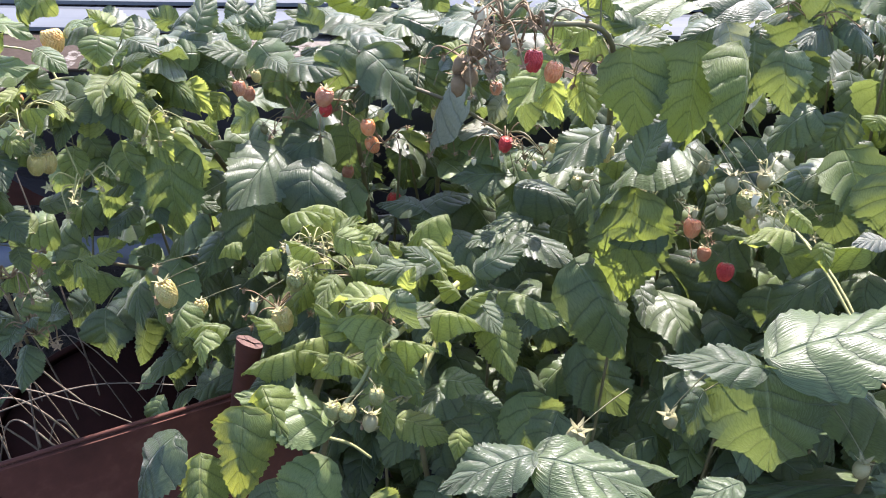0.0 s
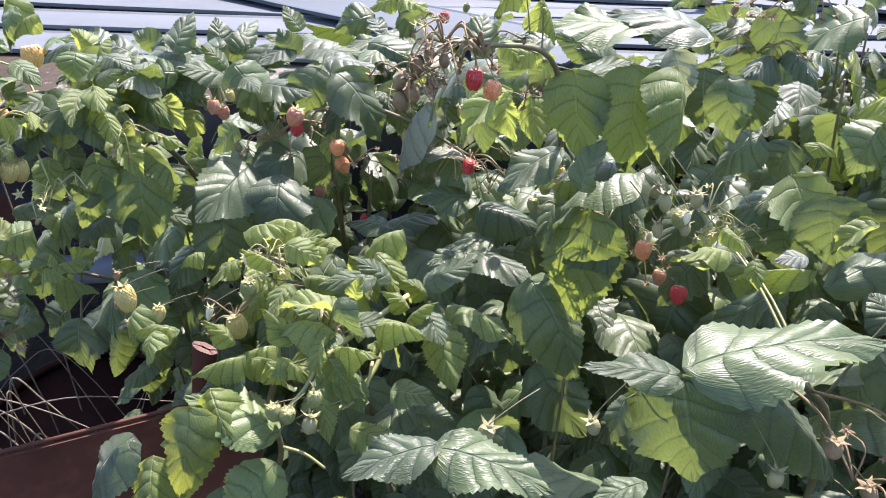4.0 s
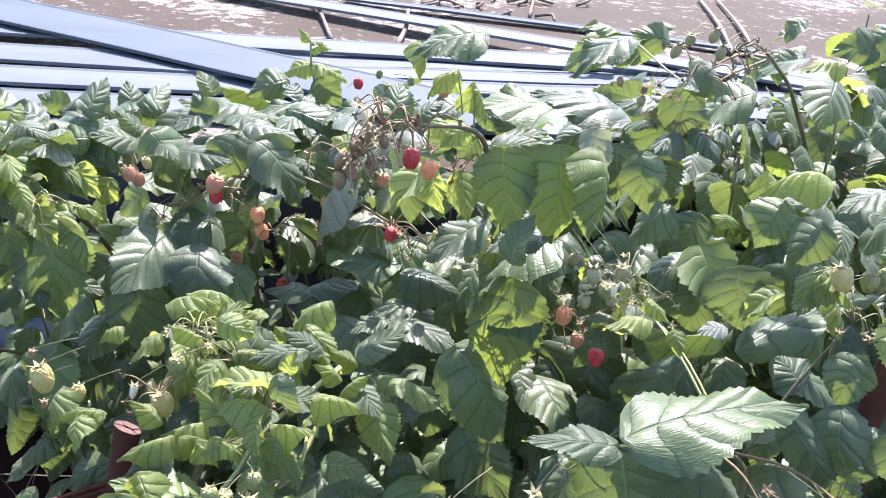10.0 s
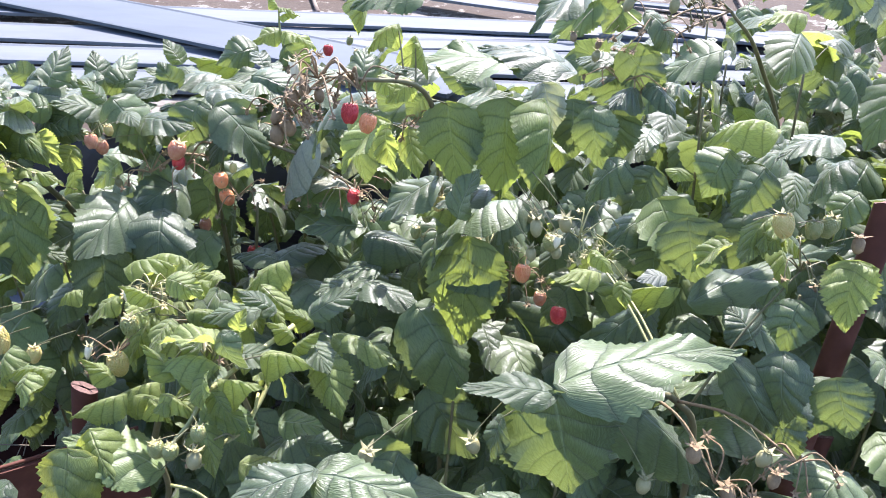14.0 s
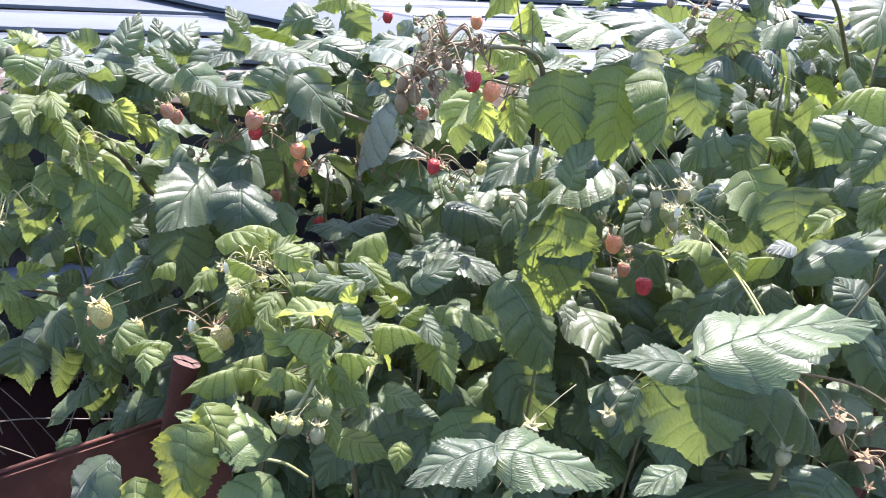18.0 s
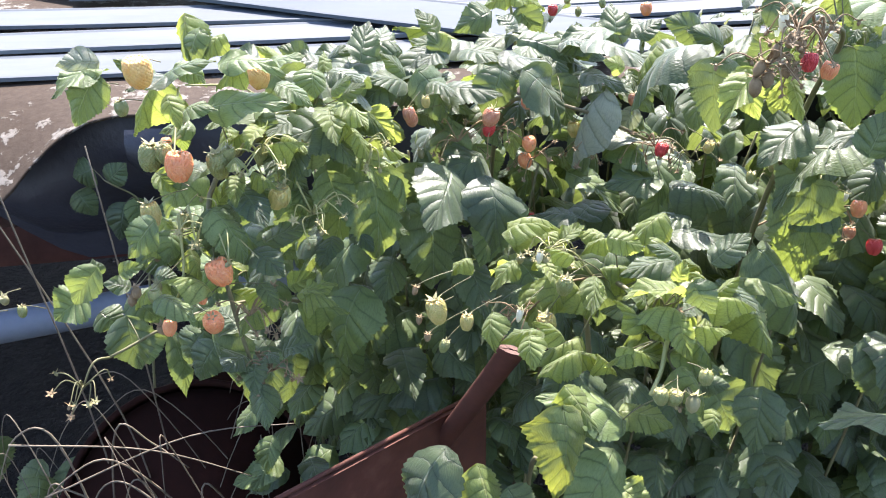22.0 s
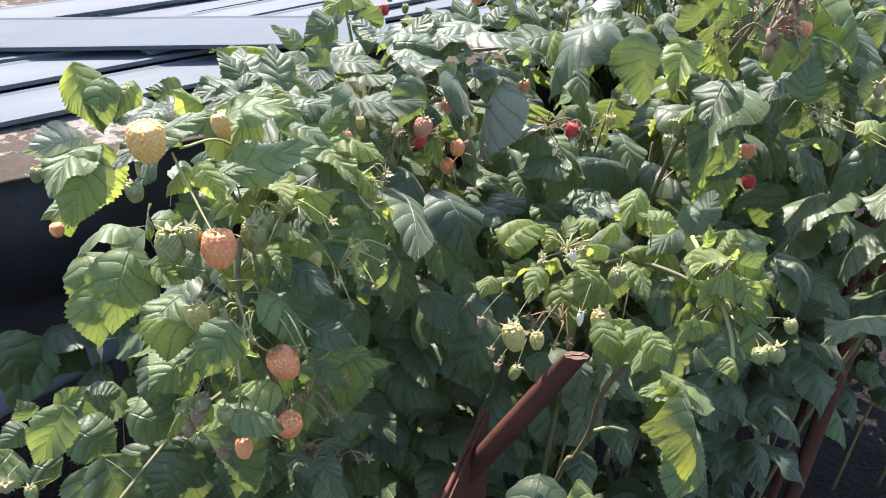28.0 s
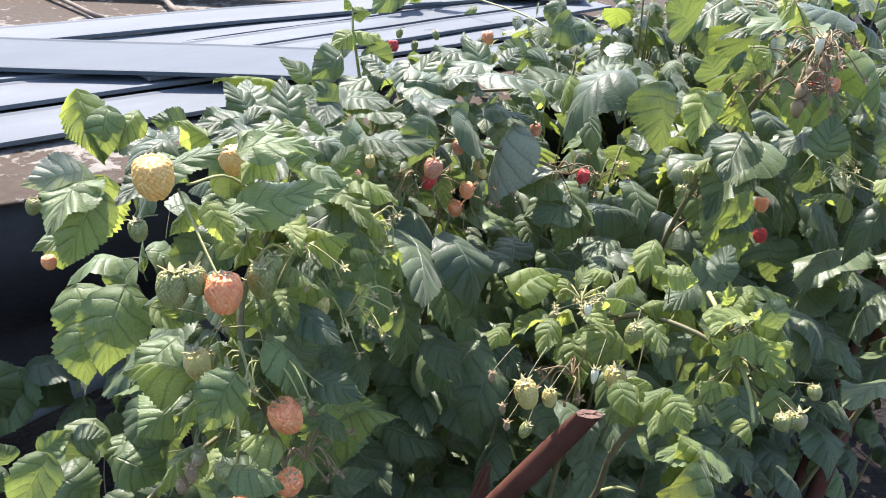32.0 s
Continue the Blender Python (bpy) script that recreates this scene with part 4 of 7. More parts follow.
leaf(truss, (-0.180, 0.840, 1.016), (-0.205, 0.833, 0.960), 0.051, (-0.55, -0.76, 0.34), "f")
leaf(truss, (-0.250, 0.840, 0.912), (-0.257, 0.829, 0.863), 0.053, (-0.45, -0.85, 0.26), "g")
leaf(truss, (-0.289, 0.820, 0.878), (-0.261, 0.804, 0.821), 0.047, (-0.11, -0.97, 0.21), "f")
leaf(truss, (-0.178, 0.850, 0.804), (-0.240, 0.823, 0.773), 0.065, (-0.16, -0.57, 0.81), "y")
leaf(truss, (-0.113, 0.900, 0.809), (-0.087, 0.872, 0.725), 0.077, (-0.35, -0.92, 0.19), "f")
leaf(truss, (-0.065, 0.920, 0.748), (-0.134, 0.883, 0.706), 0.081, (-0.21, -0.53, 0.82), "g")
leaf(truss, (-0.273, 0.750, 1.149), (-0.354, 0.746, 1.142), 0.060, (-0.06, -0.40, 0.91), "y")
leaf(truss, (-0.334, 0.740, 1.182), (-0.385, 0.711, 1.171), 0.036, (-0.12, -0.15, 0.97), "f")
leaf(truss, (-0.330, 0.850, 1.170), (-0.295, 0.853, 1.132), 0.054, (0.38, -0.88, 0.29), "f")
leaf(truss, (-0.264, 0.830, 1.144), (-0.221, 0.810, 1.107), 0.045, (0.20, -0.75, 0.63), "y")
leaf(truss, (-0.245, 0.770, 1.105), (-0.240, 0.754, 1.003), 0.072, (0.31, -0.94, 0.16), "f")
leaf(truss, (-0.234, 0.780, 1.104), (-0.212, 0.753, 1.059), 0.042, (0.79, -0.27, 0.55), "y")
leaf(truss, (-0.374, 0.670, 1.112), (-0.342, 0.666, 1.058), 0.040, (0.65, -0.62, 0.44), "y")
leaf(truss, (-0.328, 0.780, 1.102), (-0.304, 0.779, 1.067), 0.029, (0.43, -0.84, 0.32), "g")
leaf(truss, (-0.339, 0.780, 1.069), (-0.300, 0.777, 1.063), 0.029, (0.13, -0.27, 0.96), "f")
leaf(truss, (-0.402, 0.850, 0.991), (-0.380, 0.844, 0.938), 0.038, (0.90, -0.20, 0.39), "f")
leaf(truss, (-0.360, 0.850, 0.991), (-0.324, 0.851, 0.955), 0.039, (0.43, -0.81, 0.40), "g")
leaf(truss, (-0.417, 0.680, 1.088), (-0.425, 0.677, 1.059), 0.022, (0.38, -0.93, 0.00), "f")
leaf(truss, (-0.416, 0.660, 1.056), (-0.394, 0.651, 1.041), 0.021, (0.41, -0.39, 0.83), "f")
leaf(truss, (-0.257, 0.840, 1.155), (-0.280, 0.842, 1.122), 0.035, (-0.00, -1.00, -0.06), "f")
leaf(truss, (-0.212, 0.860, 1.111), (-0.224, 0.858, 1.081), 0.042, (0.08, -1.00, 0.02), "y")
fruit(truss, (-0.426, 0.697, 1.222), "yellow", 1.2)
fruit(truss, (-0.342, 0.788, 1.184), "yellow", 1.05)
fruit(truss, (-0.404, 0.671, 1.153), "orange", 1.15)
fruit(truss, (-0.428, 0.690, 1.155), "green", 1.0)
fruit(truss, (-0.376, 0.675, 1.150), "green", 0.95)
fruit(truss, (-0.442, 0.690, 1.199), "green", 0.56)
fruit(truss, (-0.333, 0.710, 1.144), "green", 0.56)
fruit(truss, (-0.329, 0.687, 1.111), "pale", .8)
fruit(truss, (-0.381, 0.643, 1.068), "orange", 1.1)
fruit(truss, (-0.427, 0.656, 1.121), "pale", .8)
fruit(truss, (-0.406, 0.691, 1.096), "green", 0.64)
fruit(truss, (-0.419, 0.619, 1.033), "orange", .6)
fruit(truss, (-0.428, 0.621, 1.062), "green", 0.56)
leaf(truss, (-0.425, 0.920, 1.088), (-0.463, 0.918, 1.085), 0.028, (-0.04, -0.55, 0.83), "f")
leaf(truss, (-0.442, 0.930, 1.084), (-0.441, 0.927, 1.058), 0.022, (-0.17, -0.98, 0.11), "h")
fruit(truss, (-0.456, 0.904, 1.078), "orange", .6)
fruit(truss, (-0.480, 0.789, 1.180), "green", 0.48)
fruit(truss, (-0.395, 0.639, 1.046), "orange", .45)
fruit(truss, (-0.327, 0.695, 1.109), "pale", .8)
fruit(truss, (-0.363, 0.680, 1.158), "green", 0.64)
fruit(truss, (-0.337, 0.710, 1.143), "green", 0.64)
fruit(truss, (-0.417, 0.680, 1.161), "green", 0.72)
fruit(truss, (-0.269, 0.743, 1.124), "bud", .8)
fruit(truss, (-0.448, 0.631, 1.060), "dry", .7)
fruit(truss, (-0.447, 0.631, 1.050), "dry", .7)
fruit(truss, (-0.433, 0.632, 1.021), "dry", .7)
fruit(truss, (-0.436, 0.671, 1.070), "dry", .7)

leaf(lowshoot, (-0.471, 0.840, 0.874), (-0.469, 0.845, 0.776), 0.029, (0.51, -0.86, -0.03), "g")
leaf(lowshoot, (-0.335, 0.840, 0.829), (-0.356, 0.839, 0.758), 0.039, (-0.00, -1.00, 0.01), "g")
leaf(lowshoot, (-0.286, 0.840, 0.908), (-0.275, 0.838, 0.845), 0.035, (0.43, -0.89, 0.11), "f")
leaf(lowshoot, (-0.396, 0.840, 0.938), (-0.404, 0.839, 0.871), 0.036, (0.30, -0.95, -0.03), "g")
leaf(lowshoot, (-0.355, 0.840, 1.000), (-0.343, 0.837, 0.947), 0.026, (0.50, -0.85, 0.16), "g")
leaf(lowshoot, (-0.289, 0.840, 0.837), (-0.289, 0.838, 0.766), 0.035, (0.28, -0.96, 0.03), "f")
leaf(lowshoot, (-0.256, 0.840, 0.829), (-0.239, 0.839, 0.756), 0.040, (0.45, -0.89, 0.12), "g")
leaf(lowshoot, (-0.494, 0.800, 0.955), (-0.468, 0.795, 0.919), 0.043, (0.20, -0.94, 0.26), "g")
leaf(lowshoot, (-0.495, 0.800, 0.964), (-0.522, 0.802, 0.970), 0.021, (0.11, -0.69, 0.72), "g")
leaf(lowshoot, (-0.502, 0.800, 0.982), (-0.477, 0.802, 0.990), 0.020, (-0.13, -0.79, 0.59), "f")
leaf(lowshoot, (-0.526, 0.800, 0.975), (-0.548, 0.795, 0.967), 0.023, (-0.05, -0.78, 0.62), "g")
leaf(lowshoot, (-0.524, 0.800, 0.981), (-0.527, 0.804, 1.000), 0.020, (0.00, -0.98, 0.21), "g")
leaf(lowshoot, (-0.529, 0.800, 0.936), (-0.513, 0.798, 0.915), 0.036, (0.29, -0.91, 0.29), "g")
leaf(lowshoot, (-0.473, 0.820, 0.964), (-0.448, 0.818, 0.961), 0.026, (0.01, -0.80, 0.59), "g")
leaf(lowshoot, (-0.441, 0.840, 0.918), (-0.400, 0.820, 0.891), 0.044, (-0.04, -0.83, 0.55), "f")
leaf(lowshoot, (-0.456, 0.840, 0.919), (-0.471, 0.848, 0.953), 0.028, (0.28, -0.90, 0.33), "g")
leaf(lowshoot, (-0.432, 0.820, 0.887), (-0.454, 0.813, 0.849), 0.050, (-0.37, -0.85, 0.38), "g")
leaf(lowshoot, (-0.396, 0.840, 0.860), (-0.423, 0.834, 0.821), 0.052, (-0.41, -0.81, 0.42), "g")
leaf(lowshoot, (-0.541, 0.800, 0.956), (-0.572, 0.787, 0.938), 0.046, (-0.04, -0.78, 0.63), "f")
leaf(lowshoot, (-0.494, 0.800, 0.911), (-0.489, 0.789, 0.871), 0.048, (-0.04, -0.96, 0.26), "g")
leaf(lowshoot, (-0.403, 0.720, 0.971), (-0.385, 0.705, 0.897), 0.049, (-0.47, -0.88, 0.06), "g")
leaf(lowshoot, (-0.339, 0.740, 0.995), (-0.359, 0.733, 0.946), 0.036, (0.16, -0.98, 0.07), "g")
leaf(lowshoot, (-0.330, 0.760, 0.977), (-0.301, 0.763, 0.989), 0.027, (-0.06, -0.93, 0.37), "y")
leaf(lowshoot, (-0.372, 0.880, 0.826), (-0.396, 0.862, 0.742), 0.058, (-0.51, -0.80, 0.31), "g")
leaf(lowshoot, (-0.318, 0.900, 0.810), (-0.314, 0.881, 0.727), 0.055, (-0.04, -0.97, 0.22), "f")
leaf(lowshoot, (-0.336, 0.860, 0.892), (-0.290, 0.856, 0.836), 0.045, (0.66, -0.48, 0.58), "g")
leaf(lowshoot, (-0.230, 0.850, 0.900), (-0.251, 0.836, 0.821), 0.055, (-0.47, -0.84, 0.28), "g")
leaf(lowshoot, (-0.242, 0.820, 0.924), (-0.287, 0.815, 0.915), 0.034, (-0.17, -0.21, 0.96), "g")
leaf(lowshoot, (-0.257, 0.950, 0.696), (-0.298, 0.938, 0.623), 0.056, (-0.79, -0.35, 0.51), "f")
leaf(lowshoot, (-0.330, 0.920, 0.730), (-0.345, 0.903, 0.658), 0.049, (-0.12, -0.96, 0.25), "g")
leaf(lowshoot, (-0.236, 0.920, 0.787), (-0.201, 0.907, 0.722), 0.052, (0.34, -0.87, 0.35), "g")
leaf(lowshoot, (-0.282, 0.880, 0.947), (-0.296, 0.876, 0.907), 0.040, (0.10, -0.99, 0.06), "g")
leaf(lowshoot, (-0.306, 0.840, 0.914), (-0.332, 0.843, 0.925), 0.033, (0.15, -0.80, 0.58), "g")
leaf(lowshoot, (-0.370, 0.800, 0.918), (-0.376, 0.806, 0.943), 0.026, (0.42, -0.86, 0.31), "y")
leaf(lowshoot, (-0.375, 0.720, 0.984), (-0.423, 0.715, 0.976), 0.036, (-0.14, -0.24, 0.96), "y")
leaf(lowshoot, (-0.505, 0.740, 1.025), (-0.532, 0.737, 0.988), 0.034, (-0.25, -0.93, 0.25), "f")
leaf(lowshoot, (-0.487, 0.740, 0.967), (-0.481, 0.727, 0.912), 0.046, (0.05, -0.97, 0.24), "g")
leaf(lowshoot, (-0.417, 0.800, 0.884), (-0.440, 0.792, 0.841), 0.046, (-0.28, -0.90, 0.32), "g")
leaf(lowshoot, (-0.361, 0.800, 0.873), (-0.358, 0.784, 0.817), 0.053, (-0.13, -0.96, 0.26), "g")
fruit(lowshoot, (-0.554, 0.651, 1.048), "bud", .6)
fruit(lowshoot, (-0.569, 0.641, 1.035), "bud", .6)
fruit(lowshoot, (-0.548, 0.651, 1.038), "green", 0.40)
fruit(lowshoot, (-0.388, 0.618, 1.031), "orange", .9)
fruit(lowshoot, (-0.435, 0.651, 1.051), "bud", .7)

leaf(rearlow, (-0.854, 1.060, 0.689), (-0.879, 1.040, 0.606), 0.067, (0.39, -0.91, 0.10), "g")
leaf(rearlow, (-0.799, 1.060, 0.680), (-0.831, 1.040, 0.614), 0.058, (0.24, -0.95, 0.17), "g")
leaf(rearlow, (-0.817, 1.060, 0.550), (-0.833, 1.040, 0.461), 0.082, (0.44, -0.89, 0.12), "g")
leaf(rearlow, (-0.759, 1.060, 0.466), (-0.777, 1.040, 0.382), 0.059, (0.36, -0.92, 0.14), "g")
leaf(rearlow, (-0.935, 1.060, 0.437), (-0.935, 1.040, 0.307), 0.096, (0.62, -0.78, 0.12), "g")
leaf(rearlow, (-0.921, 1.060, 0.314), (-0.860, 1.040, 0.264), 0.078, (0.47, -0.46, 0.75), "g")
leaf(rearlow, (-0.857, 1.060, 0.290), (-0.860, 1.040, 0.204), 0.071, (0.53, -0.83, 0.18), "g")
leaf(rearlow, (-1.005, 1.060, 0.260), (-1.008, 1.040, 0.178), 0.052, (0.58, -0.80, 0.17), "f")
leaf(rearlow, (-0.869, 1.060, 0.576), (-0.908, 1.040, 0.484), 0.074, (0.27, -0.96, 0.09), "g")
leaf(rearlow, (-0.883, 1.060, 0.460), (-0.871, 1.040, 0.384), 0.070, (0.62, -0.73, 0.29), "g")
leaf(rearlow, (-0.770, 1.113, 0.451), (-0.799, 1.089, 0.370), 0.056, (-0.19, -0.92, 0.34), "g")
leaf(rearlow, (-0.700, 1.108, 0.462), (-0.690, 1.079, 0.365), 0.106, (0.48, -0.82, 0.30), "g")
leaf(rearlow, (-0.692, 0.976, 0.430), (-0.772, 0.928, 0.380), 0.103, (0.17, -0.84, 0.52), "g")
leaf(rearlow, (-0.452, 1.200, 0.788), (-0.505, 1.193, 0.705), 0.071, (-0.30, -0.91, 0.28), "f")
leaf(rearlow, (-0.453, 1.200, 0.784), (-0.401, 1.197, 0.719), 0.056, (0.21, -0.95, 0.21), "g")
leaf(rearlow, (-0.637, 1.260, 0.896), (-0.666, 1.255, 0.887), 0.051, (0.03, -0.91, 0.41), "g")
leaf(rearlow, (-0.617, 1.260, 0.874), (-0.587, 1.266, 0.900), 0.042, (-0.07, -0.95, 0.30), "g")
leaf(rearlow, (-0.600, 1.260, 0.834), (-0.616, 1.252, 0.773), 0.051, (-0.01, -0.99, 0.13), "g")
leaf(rearlow, (-0.584, 1.260, 0.840), (-0.580, 1.252, 0.778), 0.043, (0.57, -0.81, 0.14), "f")
leaf(rearlow, (-0.550, 1.260, 0.823), (-0.497, 1.246, 0.800), 0.051, (-0.01, -0.86, 0.51), "g")
leaf(rearlow, (-0.538, 1.260, 0.802), (-0.513, 1.259, 0.767), 0.043, (0.27, -0.94, 0.21), "g")
leaf(rearlow, (-0.496, 1.200, 0.808), (-0.471, 1.190, 0.731), 0.066, (0.14, -0.98, 0.17), "g")
leaf(rearlow, (-0.567, 1.240, 0.773), (-0.563, 1.231, 0.709), 0.052, (0.09, -0.98, 0.15), "f")
leaf(rearlow, (-0.666, 1.260, 0.858), (-0.643, 1.259, 0.817), 0.043, (0.31, -0.93, 0.19), "g")
leaf(rearlow, (-0.445, 1.200, 0.787), (-0.370, 1.187, 0.767), 0.058, (0.20, -0.27, 0.94), "g")
leaf(rearlow, (-0.527, 1.200, 0.797), (-0.528, 1.194, 0.754), 0.050, (0.02, -0.99, 0.15), "g")

leaf(roof, (-0.082, 1.220, 1.088), (-0.177, 1.224, 1.106), 0.042, (0.17, -0.28, 0.95), "y")
leaf(roof, (-0.095, 1.050, 1.135), (-0.177, 1.024, 1.119), 0.052, (-0.15, -0.13, 0.97), "g")
leaf(roof, (-0.025, 1.080, 1.133), (-0.099, 1.071, 1.119), 0.046, (-0.17, -0.10, 0.97), "g")
leaf(roof, (-0.036, 1.020, 1.142), (-0.015, 0.958, 1.130), 0.041, (0.03, -0.18, 0.98), "g")
leaf(roof, (0.022, 0.950, 1.163), (0.077, 0.882, 1.147), 0.053, (0.07, -0.17, 0.98), "g")
leaf(roof, (0.078, 1.000, 1.154), (-0.008, 0.993, 1.138), 0.053, (-0.17, -0.09, 0.97), "g")
leaf(roof, (-0.028, 1.140, 1.172), (-0.066, 1.131, 1.154), 0.034, (-0.01, -0.88, 0.47), "y")
leaf(roof, (-0.025, 1.140, 1.170), (0.020, 1.130, 1.150), 0.037, (0.10, -0.78, 0.62), "y")
leaf(roof, (-0.057, 1.120, 1.154), (-0.110, 1.108, 1.132), 0.044, (0.01, -0.88, 0.47), "g")
leaf(roof, (-0.019, 1.120, 1.157), (0.015, 1.125, 1.122), 0.045, (-0.01, -0.99, -0.16), "g")
leaf(roof, (-0.030, 1.140, 1.201), (-0.046, 1.143, 1.216), 0.016, (0.39, -0.73, 0.56), "y")
leaf(roof, (-0.029, 1.140, 1.201), (-0.008, 1.138, 1.196), 0.016, (0.14, -0.56, 0.81), "y")
leaf(roof, (-0.028, 1.140, 1.190), (-0.001, 1.140, 1.192), 0.020, (-0.07, -0.37, 0.93), "y")
leaf(roof, (-0.245, 0.980, 1.146), (-0.302, 0.978, 1.141), 0.042, (-0.06, -0.44, 0.90), "g")
leaf(roof, (-0.213, 0.980, 1.148), (-0.255, 0.971, 1.131), 0.037, (0.00, -0.89, 0.46), "g")
leaf(roof, (-0.297, 1.000, 1.140), (-0.332, 1.003, 1.153), 0.031, (0.01, -0.97, 0.25), "g")
leaf(roof, (-0.209, 0.920, 1.148), (-0.262, 0.909, 1.128), 0.043, (-0.23, -0.47, 0.86), "g")
leaf(roof, (0.233, 1.100, 1.121), (0.178, 1.104, 1.142), 0.044, (0.08, -0.92, 0.37), "g")
leaf(roof, (0.258, 1.080, 1.108), (0.203, 1.085, 1.132), 0.045, (0.09, -0.92, 0.39), "g")
leaf(roof, (0.109, 0.820, 1.193), (0.038, 0.828, 1.117), 0.074, (-0.72, 0.15, 0.68), "g")
leaf(roof, (0.084, 0.757, 1.199), (0.094, 0.750, 1.126), 0.052, (-0.42, -0.91, 0.02), "g")
leaf(roof, (0.070, 0.860, 1.181), (0.047, 0.841, 1.146), 0.034, (-0.77, -0.19, 0.61), "y")
leaf(roof, (0.037, 0.860, 1.160), (0.013, 0.862, 1.168), 0.025, (-0.03, -0.99, 0.15), "y")
leaf(roof, (0.033, 0.900, 1.119), (0.002, 0.893, 1.028), 0.067, (-0.94, 0.13, 0.31), "p")
leaf(roof, (0.080, 0.920, 1.089), (0.065, 0.919, 1.054), 0.027, (-0.63, -0.72, 0.30), "p")
leaf(roof, (0.112, 0.740, 1.186), (0.123, 0.720, 1.151), 0.033, (-0.66, -0.73, 0.21), "y")
leaf(roof, (0.121, 0.720, 1.213), (0.106, 0.725, 1.234), 0.035, (-0.48, -0.86, -0.14), "g")
leaf(roof, (0.075, 1.150, 1.093), (0.122, 1.157, 1.127), 0.043, (-0.53, -0.29, 0.80), "g")
leaf(roof, (0.195, 1.200, 1.109), (0.127, 1.196, 1.100), 0.051, (-0.10, -0.35, 0.93), "g")
leaf(roof, (0.373, 1.200, 1.134), (0.441, 1.185, 1.105), 0.056, (0.03, -0.86, 0.51), "g")
leaf(roof, (0.449, 1.200, 1.128), (0.379, 1.186, 1.102), 0.056, (-0.25, -0.39, 0.88), "g")
leaf(roof, (0.325, 1.000, 1.152), (0.275, 0.988, 1.130), 0.048, (-0.11, -0.75, 0.65), "g")
leaf(roof, (0.381, 0.950, 1.187), (0.325, 0.957, 1.219), 0.064, (-0.20, -0.97, -0.15), "g")
fruit(roof, (0.143, 1.087, 1.157), "orange", .8)
fruit(roof, (0.035, 1.144, 1.145), "red", .7)
fruit(roof, (0.076, 1.150, 1.141), "green", 0.48)
fruit(roof, (0.106, 1.150, 1.152), "green", 0.48)
fruit(roof, (0.063, 1.170, 1.153), "green", 0.48)
fruit(roof, (-0.045, 0.937, 0.942), "red", .9)

leaf(crown, (-0.207, 0.900, 1.141), (-0.253, 0.883, 1.110), 0.043, (-0.15, -0.75, 0.64), "g")
leaf(crown, (-0.180, 0.900, 1.151), (-0.142, 0.901, 1.087), 0.054, (0.52, -0.81, 0.29), "g")
leaf(crown, (-0.140, 0.900, 1.089), (-0.149, 0.893, 1.015), 0.051, (-0.65, -0.75, 0.15), "g")
leaf(crown, (-0.088, 0.900, 1.150), (-0.107, 0.898, 1.097), 0.052, (-0.02, -1.00, 0.05), "g")
leaf(crown, (-0.066, 0.885, 1.152), (-0.019, 0.886, 1.076), 0.063, (0.70, -0.57, 0.43), "g")
leaf(crown, (-0.084, 0.930, 1.153), (-0.019, 0.917, 1.141), 0.040, (0.16, -0.11, 0.97), "g")
leaf(crown, (-0.012, 0.940, 1.126), (0.003, 0.937, 1.063), 0.051, (0.04, -1.00, 0.05), "g")
leaf(crown, (0.015, 0.930, 1.131), (0.057, 0.887, 1.120), 0.037, (0.09, -0.17, 0.98), "g")
leaf(crown, (-0.044, 1.000, 1.152), (0.021, 0.987, 1.127), 0.052, (0.11, -0.73, 0.67), "g")
leaf(crown, (-0.232, 0.960, 1.145), (-0.260, 0.962, 1.116), 0.040, (-0.07, -1.00, 0.00), "g")
leaf(crown, (-0.188, 1.000, 1.143), (-0.226, 0.993, 1.129), 0.034, (0.08, -0.96, 0.25), "g")
leaf(crown, (-0.135, 1.000, 1.133), (-0.156, 1.006, 1.163), 0.034, (0.12, -0.95, 0.27), "g")
leaf(crown, (0.071, 0.866, 1.069), (0.020, 0.913, 1.056), 0.042, (-0.17, 0.08, 0.96), "p")
leaf(crown, (0.092, 0.850, 1.031), (0.024, 0.847, 1.026), 0.051, (-0.05, -0.34, 0.94), "g")
leaf(crown, (0.094, 0.820, 1.033), (0.161, 0.807, 1.012), 0.053, (0.17, -0.48, 0.86), "g")
leaf(crown, (-0.005, 0.840, 0.992), (-0.059, 0.864, 0.981), 0.036, (-0.19, 0.01, 0.96), "g")
leaf(crown, (-0.002, 0.840, 0.992), (0.049, 0.900, 0.978), 0.048, (0.15, 0.10, 0.96), "g")
leaf(crown, (-0.003, 0.840, 0.989), (-0.012, 0.837, 0.959), 0.027, (-0.14, -0.98, 0.15), "g")
leaf(crown, (-0.181, 0.810, 1.024), (-0.178, 0.797, 0.936), 0.065, (0.19, -0.97, 0.15), "g")
leaf(crown, (-0.184, 0.800, 1.038), (-0.132, 0.793, 1.026), 0.040, (0.19, -0.21, 0.96), "g")
leaf(crown, (-0.072, 0.890, 1.085), (-0.075, 0.872, 1.053), 0.027, (-0.37, -0.79, 0.48), "y")
leaf(crown, (-0.228, 0.920, 1.026), (-0.243, 0.914, 0.969), 0.060, (0.13, -0.99, 0.07), "g")
leaf(crown, (-0.101, 0.960, 1.034), (-0.092, 0.954, 0.963), 0.061, (0.12, -0.99, 0.10), "g")
leaf(crown, (-0.175, 0.960, 1.013), (-0.182, 0.951, 0.933), 0.062, (0.13, -0.99, 0.10), "g")
leaf(crown, (-0.027, 0.980, 1.017), (-0.036, 0.973, 0.942), 0.055, (-0.04, -0.99, 0.10), "g")
